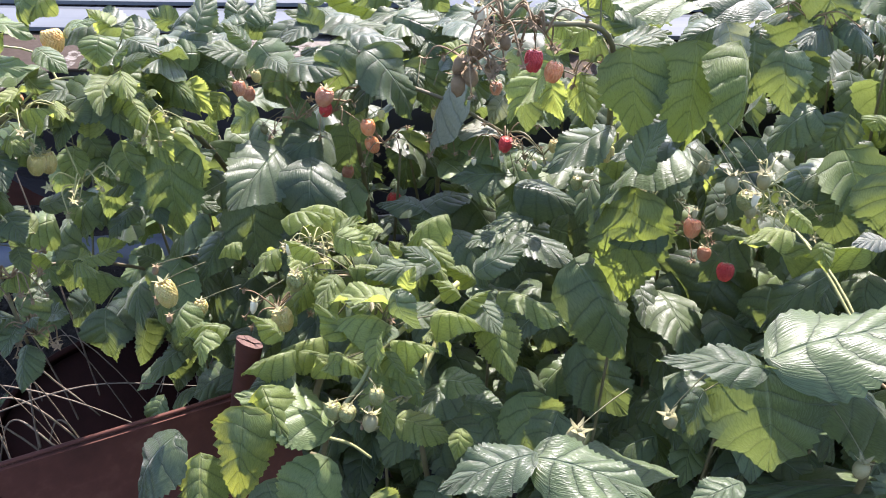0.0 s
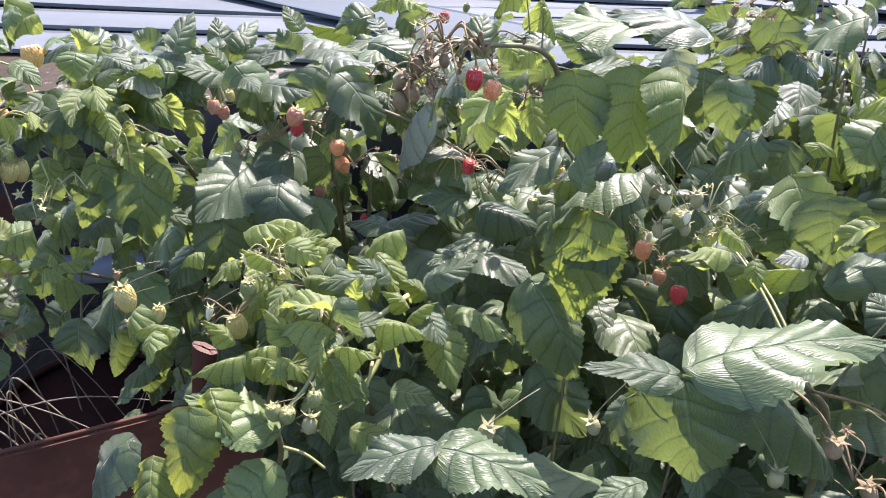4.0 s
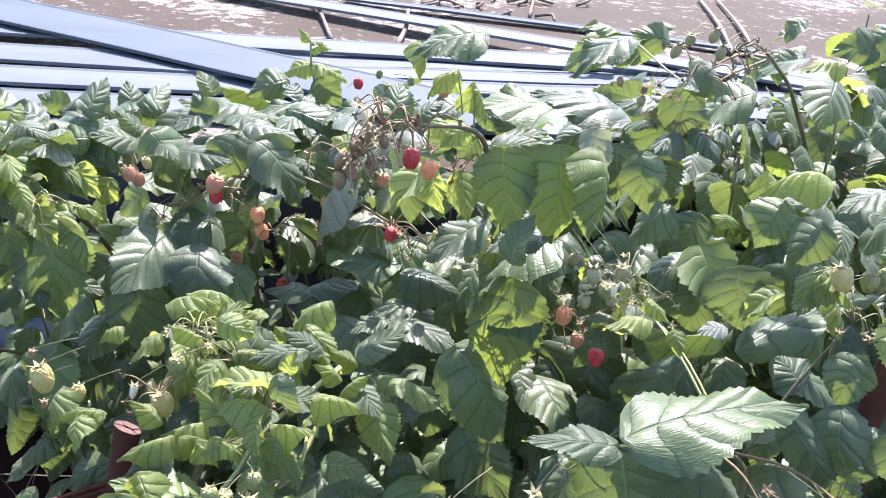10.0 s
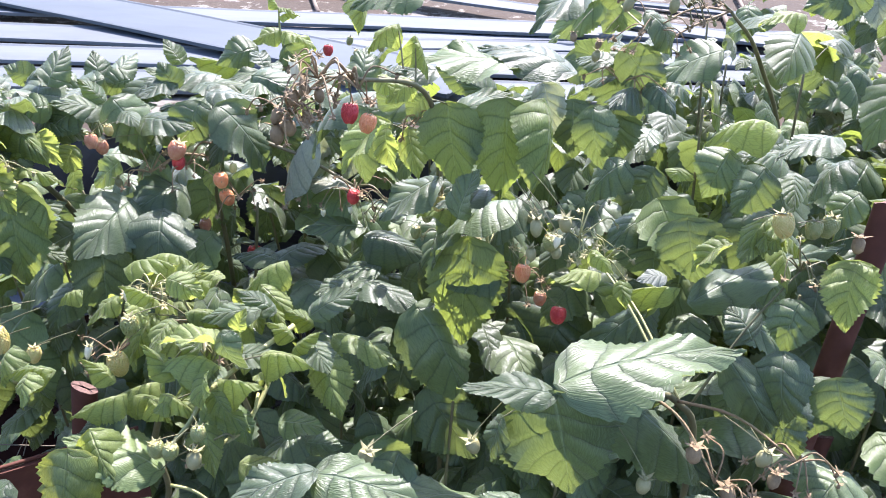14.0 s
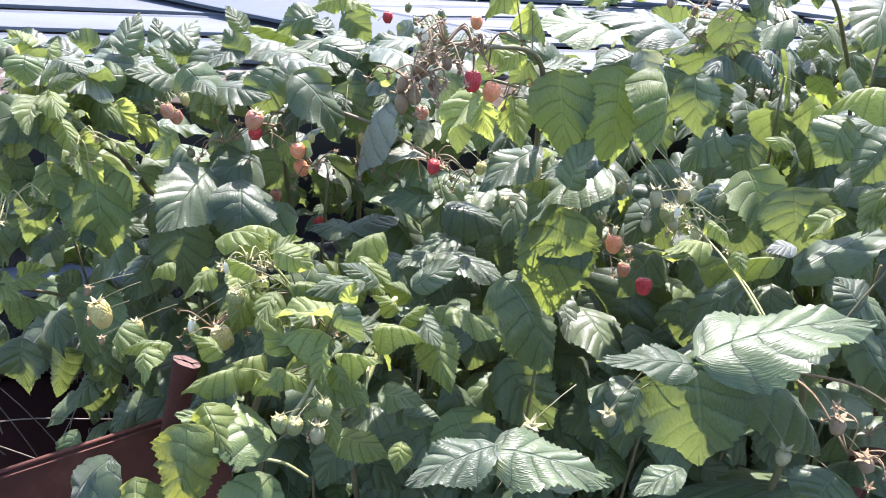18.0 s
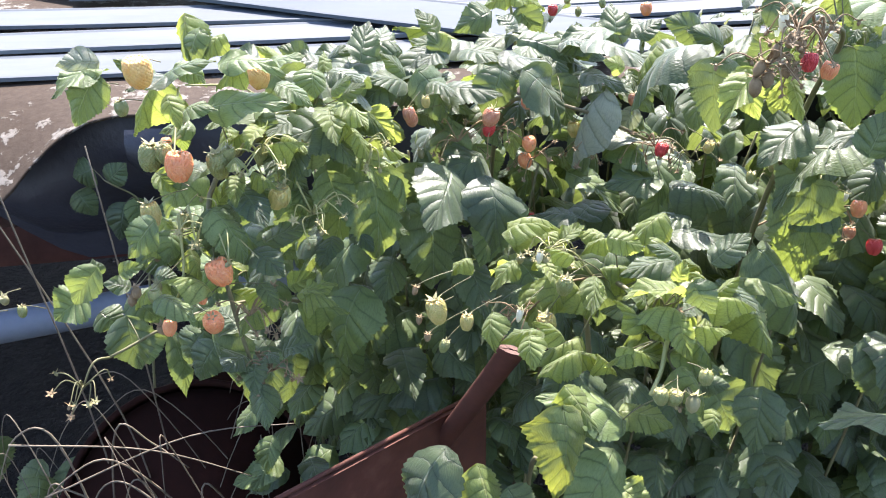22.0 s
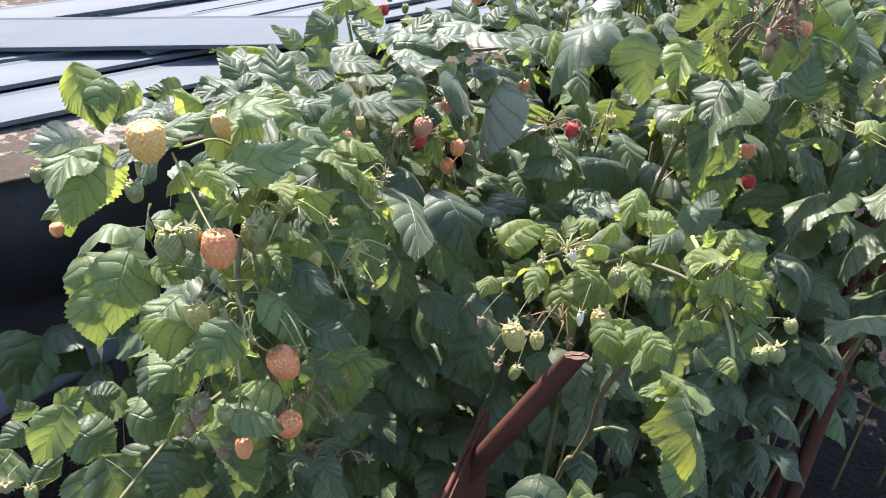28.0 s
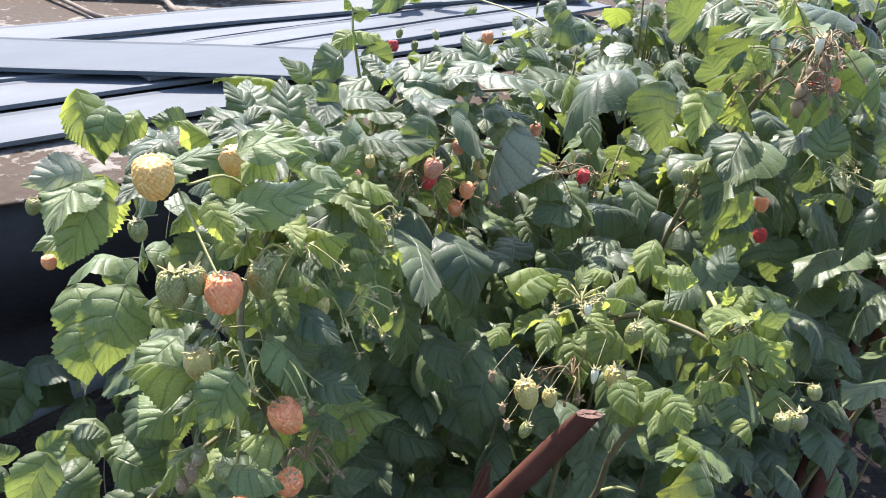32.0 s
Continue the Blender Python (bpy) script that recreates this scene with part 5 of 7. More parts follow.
fruit(crown, (-0.064, 0.872, 1.047), "orange", .8)
fruit(crown, (-0.061, 0.856, 1.076), "orange", .8)
fruit(crown, (-0.102, 0.854, 1.107), "pink", .95)
fruit(crown, (-0.195, 0.862, 1.115), "pink", .7)
fruit(crown, (-0.188, 0.872, 1.102), "pink", .7)
fruit(crown, (-0.174, 0.862, 1.128), "pale", .5)
fruit(crown, (-0.108, 0.857, 1.093), "red", .7)
fruit(crown, (-0.067, 0.872, 1.117), "pink", .7)
fruit(crown, (0.004, 0.922, 1.064), "pale", .8)
fruit(crown, (-0.181, 0.879, 1.058), "bud", .7)
fruit(crown, (-0.049, 0.852, 1.095), "pale", .4)
fruit(crown, (-0.096, 0.903, 0.999), "pink", .7)
fruit(crown, (-0.038, 0.934, 0.939), "red", .9)
fruit(crown, (0.082, 0.831, 1.073), "red", .72)
fruit(crown, (0.076, 0.823, 1.061), "cream", .5)
fruit(crown, (0.046, 0.823, 1.057), "cream", .5)
fruit(crown, (0.112, 0.823, 1.056), "cream", .5)
fruit(crown, (0.126, 0.813, 1.079), "pale", .6)
fruit(crown, (0.069, 0.902, 1.104), "pink", .7)

leaf(nearshoot, (-0.111, 0.730, 1.051), (-0.053, 0.718, 1.032), 0.046, (0.30, -0.04, 0.95), "y")
leaf(nearshoot, (-0.121, 0.660, 1.050), (-0.146, 0.647, 1.028), 0.026, (-0.43, -0.48, 0.77), "y")
leaf(nearshoot, (-0.085, 0.640, 1.045), (-0.101, 0.618, 1.011), 0.039, (0.07, -0.85, 0.52), "y")
leaf(nearshoot, (-0.075, 0.640, 1.041), (-0.059, 0.616, 1.005), 0.034, (0.70, -0.41, 0.58), "y")
leaf(nearshoot, (-0.034, 0.660, 1.058), (-0.042, 0.646, 0.981), 0.052, (-0.59, -0.78, 0.20), "g")
leaf(nearshoot, (0.024, 0.680, 1.078), (-0.010, 0.662, 1.049), 0.036, (-0.40, -0.49, 0.77), "y")
leaf(nearshoot, (0.005, 0.660, 1.064), (0.037, 0.643, 1.037), 0.034, (-0.04, -0.87, 0.50), "y")
leaf(nearshoot, (-0.004, 0.580, 1.070), (-0.033, 0.564, 1.045), 0.031, (-0.39, -0.50, 0.77), "y")
leaf(nearshoot, (0.018, 0.560, 1.060), (0.058, 0.554, 1.051), 0.031, (0.11, -0.54, 0.83), "y")
leaf(nearshoot, (-0.011, 0.530, 1.058), (0.024, 0.526, 1.053), 0.026, (0.12, -0.16, 0.98), "y")
leaf(nearshoot, (0.064, 0.580, 1.045), (0.081, 0.549, 1.003), 0.045, (-0.13, -0.82, 0.55), "y")
leaf(nearshoot, (0.072, 0.620, 1.040), (0.127, 0.588, 1.028), 0.039, (0.12, -0.15, 0.97), "y")
leaf(nearshoot, (-0.026, 0.540, 1.042), (-0.049, 0.543, 1.054), 0.021, (0.17, -0.83, 0.53), "y")
leaf(nearshoot, (-0.014, 0.520, 1.055), (0.001, 0.506, 1.036), 0.021, (0.11, -0.76, 0.64), "y")
leaf(nearshoot, (-0.004, 0.530, 1.032), (0.011, 0.524, 0.999), 0.024, (0.58, -0.71, 0.40), "f")
leaf(nearshoot, (-0.074, 0.600, 1.004), (-0.121, 0.586, 0.985), 0.039, (-0.30, -0.25, 0.92), "y")
leaf(nearshoot, (-0.091, 0.580, 1.003), (-0.053, 0.572, 0.992), 0.030, (0.14, -0.50, 0.85), "y")
leaf(nearshoot, (-0.091, 0.550, 1.011), (-0.125, 0.538, 0.995), 0.029, (-0.19, -0.55, 0.82), "g")
leaf(nearshoot, (-0.109, 0.524, 1.014), (-0.086, 0.496, 0.979), 0.048, (0.11, -0.74, 0.66), "y")
leaf(nearshoot, (-0.118, 0.500, 1.014), (-0.126, 0.475, 0.942), 0.057, (0.12, -0.94, 0.32), "l")
leaf(nearshoot, (0.024, 0.600, 0.961), (0.065, 0.595, 0.955), 0.031, (0.11, -0.25, 0.96), "f")
leaf(nearshoot, (0.046, 0.600, 0.938), (0.079, 0.597, 0.934), 0.025, (0.01, -0.77, 0.64), "g")
leaf(nearshoot, (0.043, 0.560, 0.942), (0.038, 0.543, 0.922), 0.024, (-0.10, -0.75, 0.66), "y")
leaf(nearshoot, (-0.016, 0.620, 0.895), (0.034, 0.607, 0.879), 0.042, (0.02, -0.75, 0.66), "y")
leaf(nearshoot, (0.101, 0.680, 0.873), (0.136, 0.664, 0.807), 0.069, (0.08, -0.96, 0.28), "f")
leaf(nearshoot, (-0.199, 0.560, 0.925), (-0.227, 0.528, 0.844), 0.059, (-0.71, -0.54, 0.46), "g")
leaf(nearshoot, (-0.174, 0.540, 0.922), (-0.165, 0.494, 0.875), 0.054, (0.20, -0.68, 0.70), "y")
leaf(nearshoot, (-0.064, 0.520, 0.943), (-0.103, 0.500, 0.879), 0.051, (-0.18, -0.90, 0.39), "f")
leaf(nearshoot, (-0.135, 0.580, 0.848), (-0.117, 0.564, 0.801), 0.048, (0.29, -0.87, 0.41), "g")
leaf(nearshoot, (-0.035, 0.560, 0.857), (-0.007, 0.542, 0.838), 0.042, (0.04, -0.70, 0.72), "y")
leaf(nearshoot, (0.051, 0.640, 1.036), (0.025, 0.643, 1.049), 0.024, (0.12, -0.89, 0.44), "y")
leaf(nearshoot, (-0.018, 0.700, 1.021), (-0.029, 0.703, 1.036), 0.021, (0.16, -0.94, 0.31), "y")
leaf(nearshoot, (0.038, 0.600, 1.050), (0.014, 0.603, 1.062), 0.020, (0.29, -0.61, 0.74), "y")
leaf(nearshoot, (-0.066, 0.700, 1.052), (-0.085, 0.691, 1.038), 0.026, (0.05, -0.87, 0.49), "y")
leaf(nearshoot, (-0.004, 0.580, 1.070), (0.003, 0.584, 1.089), 0.017, (-0.16, -0.95, 0.26), "y")
leaf(nearshoot, (-0.059, 0.520, 0.978), (-0.133, 0.527, 1.003), 0.058, (0.32, 0.01, 0.95), "f")
leaf(nearshoot, (-0.165, 0.550, 1.073), (-0.166, 0.528, 1.051), 0.026, (-0.64, -0.53, 0.56), "y")
leaf(nearshoot, (-0.130, 0.530, 1.065), (-0.164, 0.526, 1.061), 0.026, (-0.04, -0.54, 0.84), "y")
leaf(nearshoot, (-0.143, 0.520, 1.071), (-0.143, 0.500, 1.053), 0.026, (-0.67, -0.50, 0.55), "y")
leaf(nearshoot, (-0.010, 0.550, 1.074), (-0.061, 0.550, 1.076), 0.038, (0.04, 0.08, 1.00), "y")
leaf(nearshoot, (-0.013, 0.540, 1.064), (-0.060, 0.537, 1.061), 0.035, (-0.06, -0.06, 1.00), "y")
leaf(nearshoot, (-0.008, 0.540, 1.095), (0.012, 0.534, 1.067), 0.025, (-0.37, -0.93, -0.06), "g")
leaf(nearshoot, (-0.019, 0.530, 1.066), (-0.016, 0.506, 1.044), 0.025, (-0.75, -0.50, 0.44), "y")
leaf(nearshoot, (-0.124, 0.700, 1.057), (-0.075, 0.700, 1.059), 0.036, (-0.04, -0.02, 1.00), "y")
leaf(nearshoot, (-0.159, 0.680, 1.044), (-0.178, 0.671, 1.032), 0.024, (-0.26, -0.53, 0.81), "y")
leaf(nearshoot, (-0.095, 0.660, 1.025), (-0.105, 0.630, 0.990), 0.041, (-0.60, -0.51, 0.61), "y")
leaf(nearshoot, (-0.066, 0.660, 1.021), (-0.058, 0.654, 0.994), 0.032, (-0.51, -0.86, 0.04), "f")
leaf(nearshoot, (-0.076, 0.780, 0.912), (-0.118, 0.764, 0.843), 0.061, (-0.63, -0.59, 0.51), "g")
leaf(nearshoot, (-0.059, 0.600, 1.105), (-0.030, 0.592, 1.094), 0.029, (-0.15, -0.94, 0.30), "y")
leaf(nearshoot, (-0.001, 0.620, 1.049), (-0.036, 0.598, 1.024), 0.037, (-0.41, -0.33, 0.85), "y")
fruit(nearshoot, (-0.051, 0.481, 1.030), "budgreen", .62)
fruit(nearshoot, (-0.039, 0.481, 1.029), "budgreen", .62)
fruit(nearshoot, (-0.015, 0.481, 1.047), "budgreen", .55)
fruit(nearshoot, (-0.024, 0.481, 1.019), "bud", .9)
fruit(nearshoot, (-0.109, 0.596, 1.021), "pale", .9)
fruit(nearshoot, (-0.127, 0.596, 1.032), "cream", .6)
fruit(nearshoot, (-0.104, 0.635, 1.064), "cream", .6)
fruit(nearshoot, (-0.095, 0.650, 1.052), "bud", .7)
fruit(nearshoot, (-0.084, 0.650, 1.052), "bud", .7)
fruit(nearshoot, (-0.116, 0.660, 1.046), "bud", .6)
fruit(nearshoot, (-0.203, 0.602, 1.041), "pale", .9)
fruit(nearshoot, (-0.174, 0.603, 1.027), "pale", .6)
fruit(nearshoot, (-0.190, 0.603, 1.002), "green", 0.48)
fruit(nearshoot, (-0.093, 0.594, 1.060), "green", 0.72)
fruit(nearshoot, (-0.216, 0.613, 1.025), "dry", .5)
fruit(nearshoot, (-0.206, 0.613, 1.006), "dry", .5)
fruit(nearshoot, (-0.218, 0.623, 1.047), "dry", .5)

# Two level leaves added to block sun from the hanging leaves below.
leaf(midcane, (0.222, 0.690, 1.262), (0.125, 0.706, 1.258), 0.062, (-0.05, -0.10, 0.99), "f")
leaf(midcane, (0.262, 0.676, 1.262), (0.186, 0.724, 1.266), 0.058, (0.02, -0.08, 0.99), "g")
leaf(midcane, (0.079, 0.780, 1.001), (0.041, 0.763, 0.993), 0.029, (-0.14, -0.14, 0.97), "g")
leaf(midcane, (0.084, 0.780, 1.000), (0.157, 0.740, 0.985), 0.051, (0.12, -0.15, 0.98), "g")
leaf(midcane, (0.109, 0.800, 1.006), (0.057, 0.793, 0.994), 0.040, (-0.22, -0.01, 0.97), "g")
leaf(midcane, (0.137, 0.850, 0.966), (0.200, 0.845, 0.958), 0.058, (-0.01, -0.88, 0.47), "g")
leaf(midcane, (0.146, 0.710, 1.013), (0.198, 0.692, 0.910), 0.074, (0.43, -0.83, 0.36), "g")
leaf(midcane, (0.164, 0.750, 0.882), (0.224, 0.735, 0.798), 0.068, (0.08, -0.97, 0.23), "g")
leaf(midcane, (0.160, 0.700, 1.155), (0.107, 0.681, 1.121), 0.049, (-0.44, -0.29, 0.85), "g")
leaf(midcane, (0.114, 0.720, 1.198), (0.074, 0.698, 1.157), 0.045, (-0.41, -0.57, 0.71), "y")
leaf(midcane, (0.131, 0.700, 1.201), (0.141, 0.679, 1.162), 0.038, (-0.24, -0.88, 0.41), "y")
leaf(midcane, (0.160, 0.660, 1.237), (0.172, 0.654, 1.166), 0.054, (-0.24, -0.97, 0.04), "h")
leaf(midcane, (0.208, 0.660, 1.241), (0.209, 0.652, 1.158), 0.059, (0.05, -0.99, 0.09), "h")
leaf(midcane, (0.236, 0.650, 1.245), (0.225, 0.611, 1.176), 0.055, (0.62, -0.72, 0.31), "y")
leaf(midcane, (0.193, 0.720, 1.083), (0.192, 0.702, 0.975), 0.080, (-0.29, -0.94, 0.16), "h")
leaf(midcane, (0.203, 0.720, 1.118), (0.159, 0.719, 1.049), 0.052, (-0.84, -0.00, 0.54), "g")
leaf(midcane, (0.328, 0.820, 0.952), (0.308, 0.806, 0.868), 0.124, (-0.44, -0.87, 0.25), "g")
leaf(midcane, (0.187, 0.740, 1.108), (0.143, 0.735, 1.099), 0.033, (-0.17, -0.21, 0.96), "y")
leaf(midcane, (0.349, 0.850, 1.034), (0.348, 0.840, 0.962), 0.059, (-0.41, -0.90, 0.14), "g")
leaf(midcane, (0.305, 0.850, 0.827), (0.294, 0.829, 0.737), 0.100, (-0.37, -0.90, 0.25), "g")
leaf(midcane, (0.374, 0.800, 0.934), (0.379, 0.783, 0.856), 0.080, (-0.41, -0.90, 0.17), "g")
leaf(midcane, (0.147, 0.800, 0.910), (0.131, 0.787, 0.841), 0.069, (-0.27, -0.93, 0.24), "g")
leaf(midcane, (0.136, 0.650, 1.330), (0.082, 0.641, 1.313), 0.042, (-0.21, -0.42, 0.88), "g")
leaf(midcane, (0.088, 0.660, 1.319), (0.088, 0.647, 1.292), 0.022, (0.42, -0.82, 0.39), "y")
leaf(midcane, (0.118, 0.660, 1.299), (0.096, 0.649, 1.278), 0.024, (-0.20, -0.77, 0.61), "y")
leaf(midcane, (0.132, 0.660, 1.290), (0.142, 0.645, 1.261), 0.025, (0.56, -0.64, 0.52), "y")
leaf(midcane, (0.132, 0.680, 1.249), (0.110, 0.671, 1.232), 0.028, (0.05, -0.91, 0.41), "y")
leaf(midcane, (0.104, 0.680, 1.252), (0.119, 0.673, 1.238), 0.023, (-0.12, -0.93, 0.34), "y")
leaf(midcane, (0.145, 0.700, 1.231), (0.129, 0.703, 1.211), 0.024, (-0.28, -0.95, 0.10), "g")
leaf(midcane, (0.223, 0.720, 1.054), (0.172, 0.708, 1.037), 0.053, (-0.17, -0.49, 0.85), "h")
leaf(midcane, (0.171, 0.620, 1.156), (0.187, 0.629, 1.195), 0.036, (-0.79, -0.44, 0.43), "g")
leaf(midcane, (0.368, 0.672, 1.043), (0.264, 0.677, 1.065), 0.037, (0.20, -0.17, 0.97), "y")
leaf(midcane, (0.230, 0.720, 1.126), (0.164, 0.700, 1.095), 0.056, (-0.48, 0.29, 0.83), "g")
leaf(midcane, (0.209, 0.660, 1.166), (0.153, 0.650, 1.150), 0.044, (-0.27, -0.04, 0.96), "g")
leaf(midcane, (0.349, 0.750, 0.965), (0.370, 0.733, 0.905), 0.071, (-0.70, -0.71, -0.04), "g")
leaf(midcane, (0.416, 0.680, 0.967), (0.298, 0.662, 0.946), 0.090, (-0.22, 0.43, 0.88), "g")
leaf(midcane, (0.397, 0.680, 0.923), (0.249, 0.635, 0.882), 0.091, (-0.38, 0.66, 0.65), "g")
leaf(midcane, (0.203, 0.500, 0.961), (0.103, 0.502, 0.967), 0.061, (0.06, 0.41, 0.91), "g")
leaf(midcane, (0.462, 0.600, 0.957), (0.333, 0.568, 0.929), 0.101, (-0.31, 0.65, 0.69), "g")
leaf(midcane, (0.536, 0.600, 0.852), (0.405, 0.564, 0.831), 0.102, (-0.29, 0.64, 0.72), "g")
leaf(midcane, (0.409, 0.610, 0.940), (0.303, 0.584, 0.917), 0.083, (-0.31, 0.62, 0.72), "g")
leaf(midcane, (0.506, 0.570, 0.842), (0.275, 0.573, 0.853), 0.112, (0.05, 0.41, 0.91), "g")
leaf(midcane, (0.444, 0.620, 1.006), (0.358, 0.595, 0.979), 0.069, (-0.39, 0.53, 0.75), "g")
leaf(midcane, (0.519, 0.600, 0.928), (0.422, 0.565, 0.900), 0.079, (-0.41, 0.56, 0.72), "g")
leaf(midcane, (0.398, 0.800, 0.990), (0.367, 0.792, 0.931), 0.072, (-0.80, -0.37, 0.47), "g")
fruit(midcane, (0.293, 0.731, 0.991), "red", .85)
fruit(midcane, (0.250, 0.710, 1.050), "orange", .8)
fruit(midcane, (0.279, 0.756, 0.996), "pink", .7)
fruit(midcane, (0.099, 0.592, 1.240), "orange", .65)
fruit(midcane, (0.085, 0.600, 1.245), "red", .65)
fruit(midcane, (0.260, 0.750, 1.089), "bud", .9)
fruit(midcane, (0.143, 0.749, 1.075), "budgreen", .55)
fruit(midcane, (0.169, 0.750, 1.082), "bud", .9)
fruit(midcane, (0.155, 0.749, 1.090), "budgreen", .55)
fruit(midcane, (0.164, 0.713, 1.125), "pale", .6)
fruit(midcane, (0.261, 0.755, 1.042), "cream", .5)
fruit(midcane, (0.224, 0.580, 1.165), "bud", .8)
fruit(midcane, (0.252, 0.580, 1.166), "bud", .8)
fruit(midcane, (0.240, 0.580, 1.150), "budgreen", .7)
fruit(midcane, (0.227, 0.590, 1.137), "bud", .7)
fruit(midcane, (0.246, 0.580, 1.142), "bud", .7)
fruit(midcane, (0.240, 0.565, 1.160), "cream", .5)
fruit(midcane, (0.044, 0.585, 1.280), "cream", .7)
fruit(midcane, (0.030, 0.583, 1.231), "dry", .9)
fruit(midcane, (0.039, 0.583, 1.236), "dry", .9)
fruit(midcane, (0.056, 0.583, 1.266), "dry", .7)
fruit(midcane, (0.047, 0.583, 1.258), "dry", .7)
fruit(midcane, (0.034, 0.583, 1.245), "dry", .8)
fruit(midcane, (0.062, 0.583, 1.261), "dry", .7)
fruit(midcane, (0.052, 0.583, 1.244), "dry", .7)

leaf(rightcane, (0.224, 0.445, 1.113), (0.159, 0.450, 1.114), 0.030, (0.01, -0.12, 0.99), "h")
leaf(rightcane, (0.224, 0.445, 1.113), (0.245, 0.446, 1.025), 0.077, (-0.15, -0.99, -0.04), "g")
leaf(rightcane, (0.229, 0.450, 1.119), (0.362, 0.475, 1.128), 0.067, (-0.05, -0.07, 1.00), "g")
leaf(rightcane, (0.248, 0.460, 1.111), (0.349, 0.470, 1.010), 0.052, (0.61, -0.57, 0.55), "g")
leaf(rightcane, (0.382, 0.620, 1.081), (0.568, 0.720, 1.086), 0.036, (0.08, -0.20, 0.98), "g")
leaf(rightcane, (0.413, 0.620, 1.068), (0.475, 0.600, 1.033), 0.043, (0.32, -0.46, 0.83), "g")
leaf(rightcane, (0.340, 0.620, 1.070), (0.294, 0.627, 1.001), 0.032, (-0.78, -0.39, 0.49), "g")
leaf(rightcane, (0.365, 0.620, 1.093), (0.304, 0.620, 1.082), 0.015, (-0.17, -0.30, 0.94), "y")
leaf(rightcane, (0.421, 0.580, 1.068), (0.403, 0.600, 1.087), 0.045, (0.16, -0.60, 0.78), "g")
leaf(rightcane, (0.363, 0.500, 1.105), (0.412, 0.491, 1.026), 0.033, (0.01, -0.99, 0.12), "g")
leaf(rightcane, (0.440, 0.550, 1.040), (0.464, 0.534, 0.990), 0.036, (-0.18, -0.96, 0.22), "g")
leaf(rightcane, (0.076, 0.340, 1.144), (0.030, 0.323, 1.135), 0.030, (-0.14, -0.13, 0.97), "g")
leaf(rightcane, (0.077, 0.340, 1.142), (0.136, 0.324, 1.131), 0.037, (0.15, -0.12, 0.97), "g")
leaf(rightcane, (0.188, 0.360, 1.107), (0.157, 0.347, 1.101), 0.020, (-0.13, -0.14, 0.97), "g")
leaf(rightcane, (0.192, 0.450, 1.090), (0.186, 0.442, 1.058), 0.023, (-0.85, -0.45, 0.27), "g")
leaf(rightcane, (0.288, 0.600, 1.117), (0.248, 0.596, 1.110), 0.030, (-0.16, -0.07, 0.98), "y")
leaf(rightcane, (0.273, 0.580, 1.148), (0.291, 0.571, 1.133), 0.019, (-0.07, -0.89, 0.45), "y")
leaf(rightcane, (0.297, 0.570, 1.128), (0.301, 0.558, 1.109), 0.018, (-0.42, -0.80, 0.42), "y")
leaf(rightcane, (0.312, 0.520, 1.161), (0.290, 0.518, 1.158), 0.016, (-0.11, -0.27, 0.96), "p")
leaf(rightcane, (0.374, 0.650, 1.144), (0.391, 0.640, 1.086), 0.062, (-0.40, -0.91, 0.04), "g")
leaf(rightcane, (0.333, 0.720, 1.167), (0.302, 0.722, 1.124), 0.041, (-0.70, -0.52, 0.48), "g")
leaf(rightcane, (0.362, 0.720, 1.162), (0.352, 0.718, 1.128), 0.038, (-0.49, -0.85, 0.21), "g")
leaf(rightcane, (0.402, 0.680, 1.193), (0.404, 0.676, 1.159), 0.027, (-0.50, -0.87, 0.07), "g")
leaf(rightcane, (0.379, 0.700, 1.171), (0.373, 0.694, 1.159), 0.032, (-0.37, -0.74, 0.56), "y")
leaf(rightcane, (0.418, 0.620, 1.239), (0.358, 0.612, 1.225), 0.035, (-0.22, -0.03, 0.97), "y")
leaf(rightcane, (0.384, 0.620, 1.219), (0.367, 0.618, 1.179), 0.043, (-0.54, -0.80, 0.25), "g")
leaf(rightcane, (0.395, 0.580, 1.221), (0.377, 0.578, 1.182), 0.037, (-0.56, -0.77, 0.30), "g")
leaf(rightcane, (0.413, 0.580, 1.183), (0.383, 0.561, 1.152), 0.038, (-0.32, -0.64, 0.70), "y")
leaf(rightcane, (0.440, 0.570, 1.251), (0.393, 0.562, 1.236), 0.037, (-0.30, -0.02, 0.95), "g")
leaf(rightcane, (0.454, 0.570, 1.233), (0.431, 0.570, 1.197), 0.036, (-0.84, 0.08, 0.53), "g")
leaf(rightcane, (0.475, 0.580, 1.203), (0.457, 0.578, 1.169), 0.032, (-0.80, -0.39, 0.45), "g")
leaf(rightcane, (0.409, 0.560, 1.173), (0.394, 0.556, 1.166), 0.019, (-0.13, -0.72, 0.69), "y")
leaf(rightcane, (0.341, 0.850, 1.219), (0.374, 0.846, 1.154), 0.067, (-0.24, -0.97, -0.06), "g")
leaf(rightcane, (0.281, 0.800, 1.198), (0.288, 0.797, 1.152), 0.040, (-0.30, -0.95, 0.03), "g")
leaf(rightcane, (0.295, 0.720, 1.219), (0.311, 0.714, 1.162), 0.041, (-0.31, -0.95, 0.01), "g")
leaf(rightcane, (0.484, 0.750, 1.096), (0.485, 0.739, 1.028), 0.074, (-0.53, -0.84, 0.13), "g")
leaf(rightcane, (0.387, 0.750, 1.082), (0.391, 0.740, 1.022), 0.071, (-0.43, -0.89, 0.12), "g")
leaf(rightcane, (0.517, 0.600, 1.011), (0.504, 0.585, 0.956), 0.052, (-0.63, -0.70, 0.34), "g")
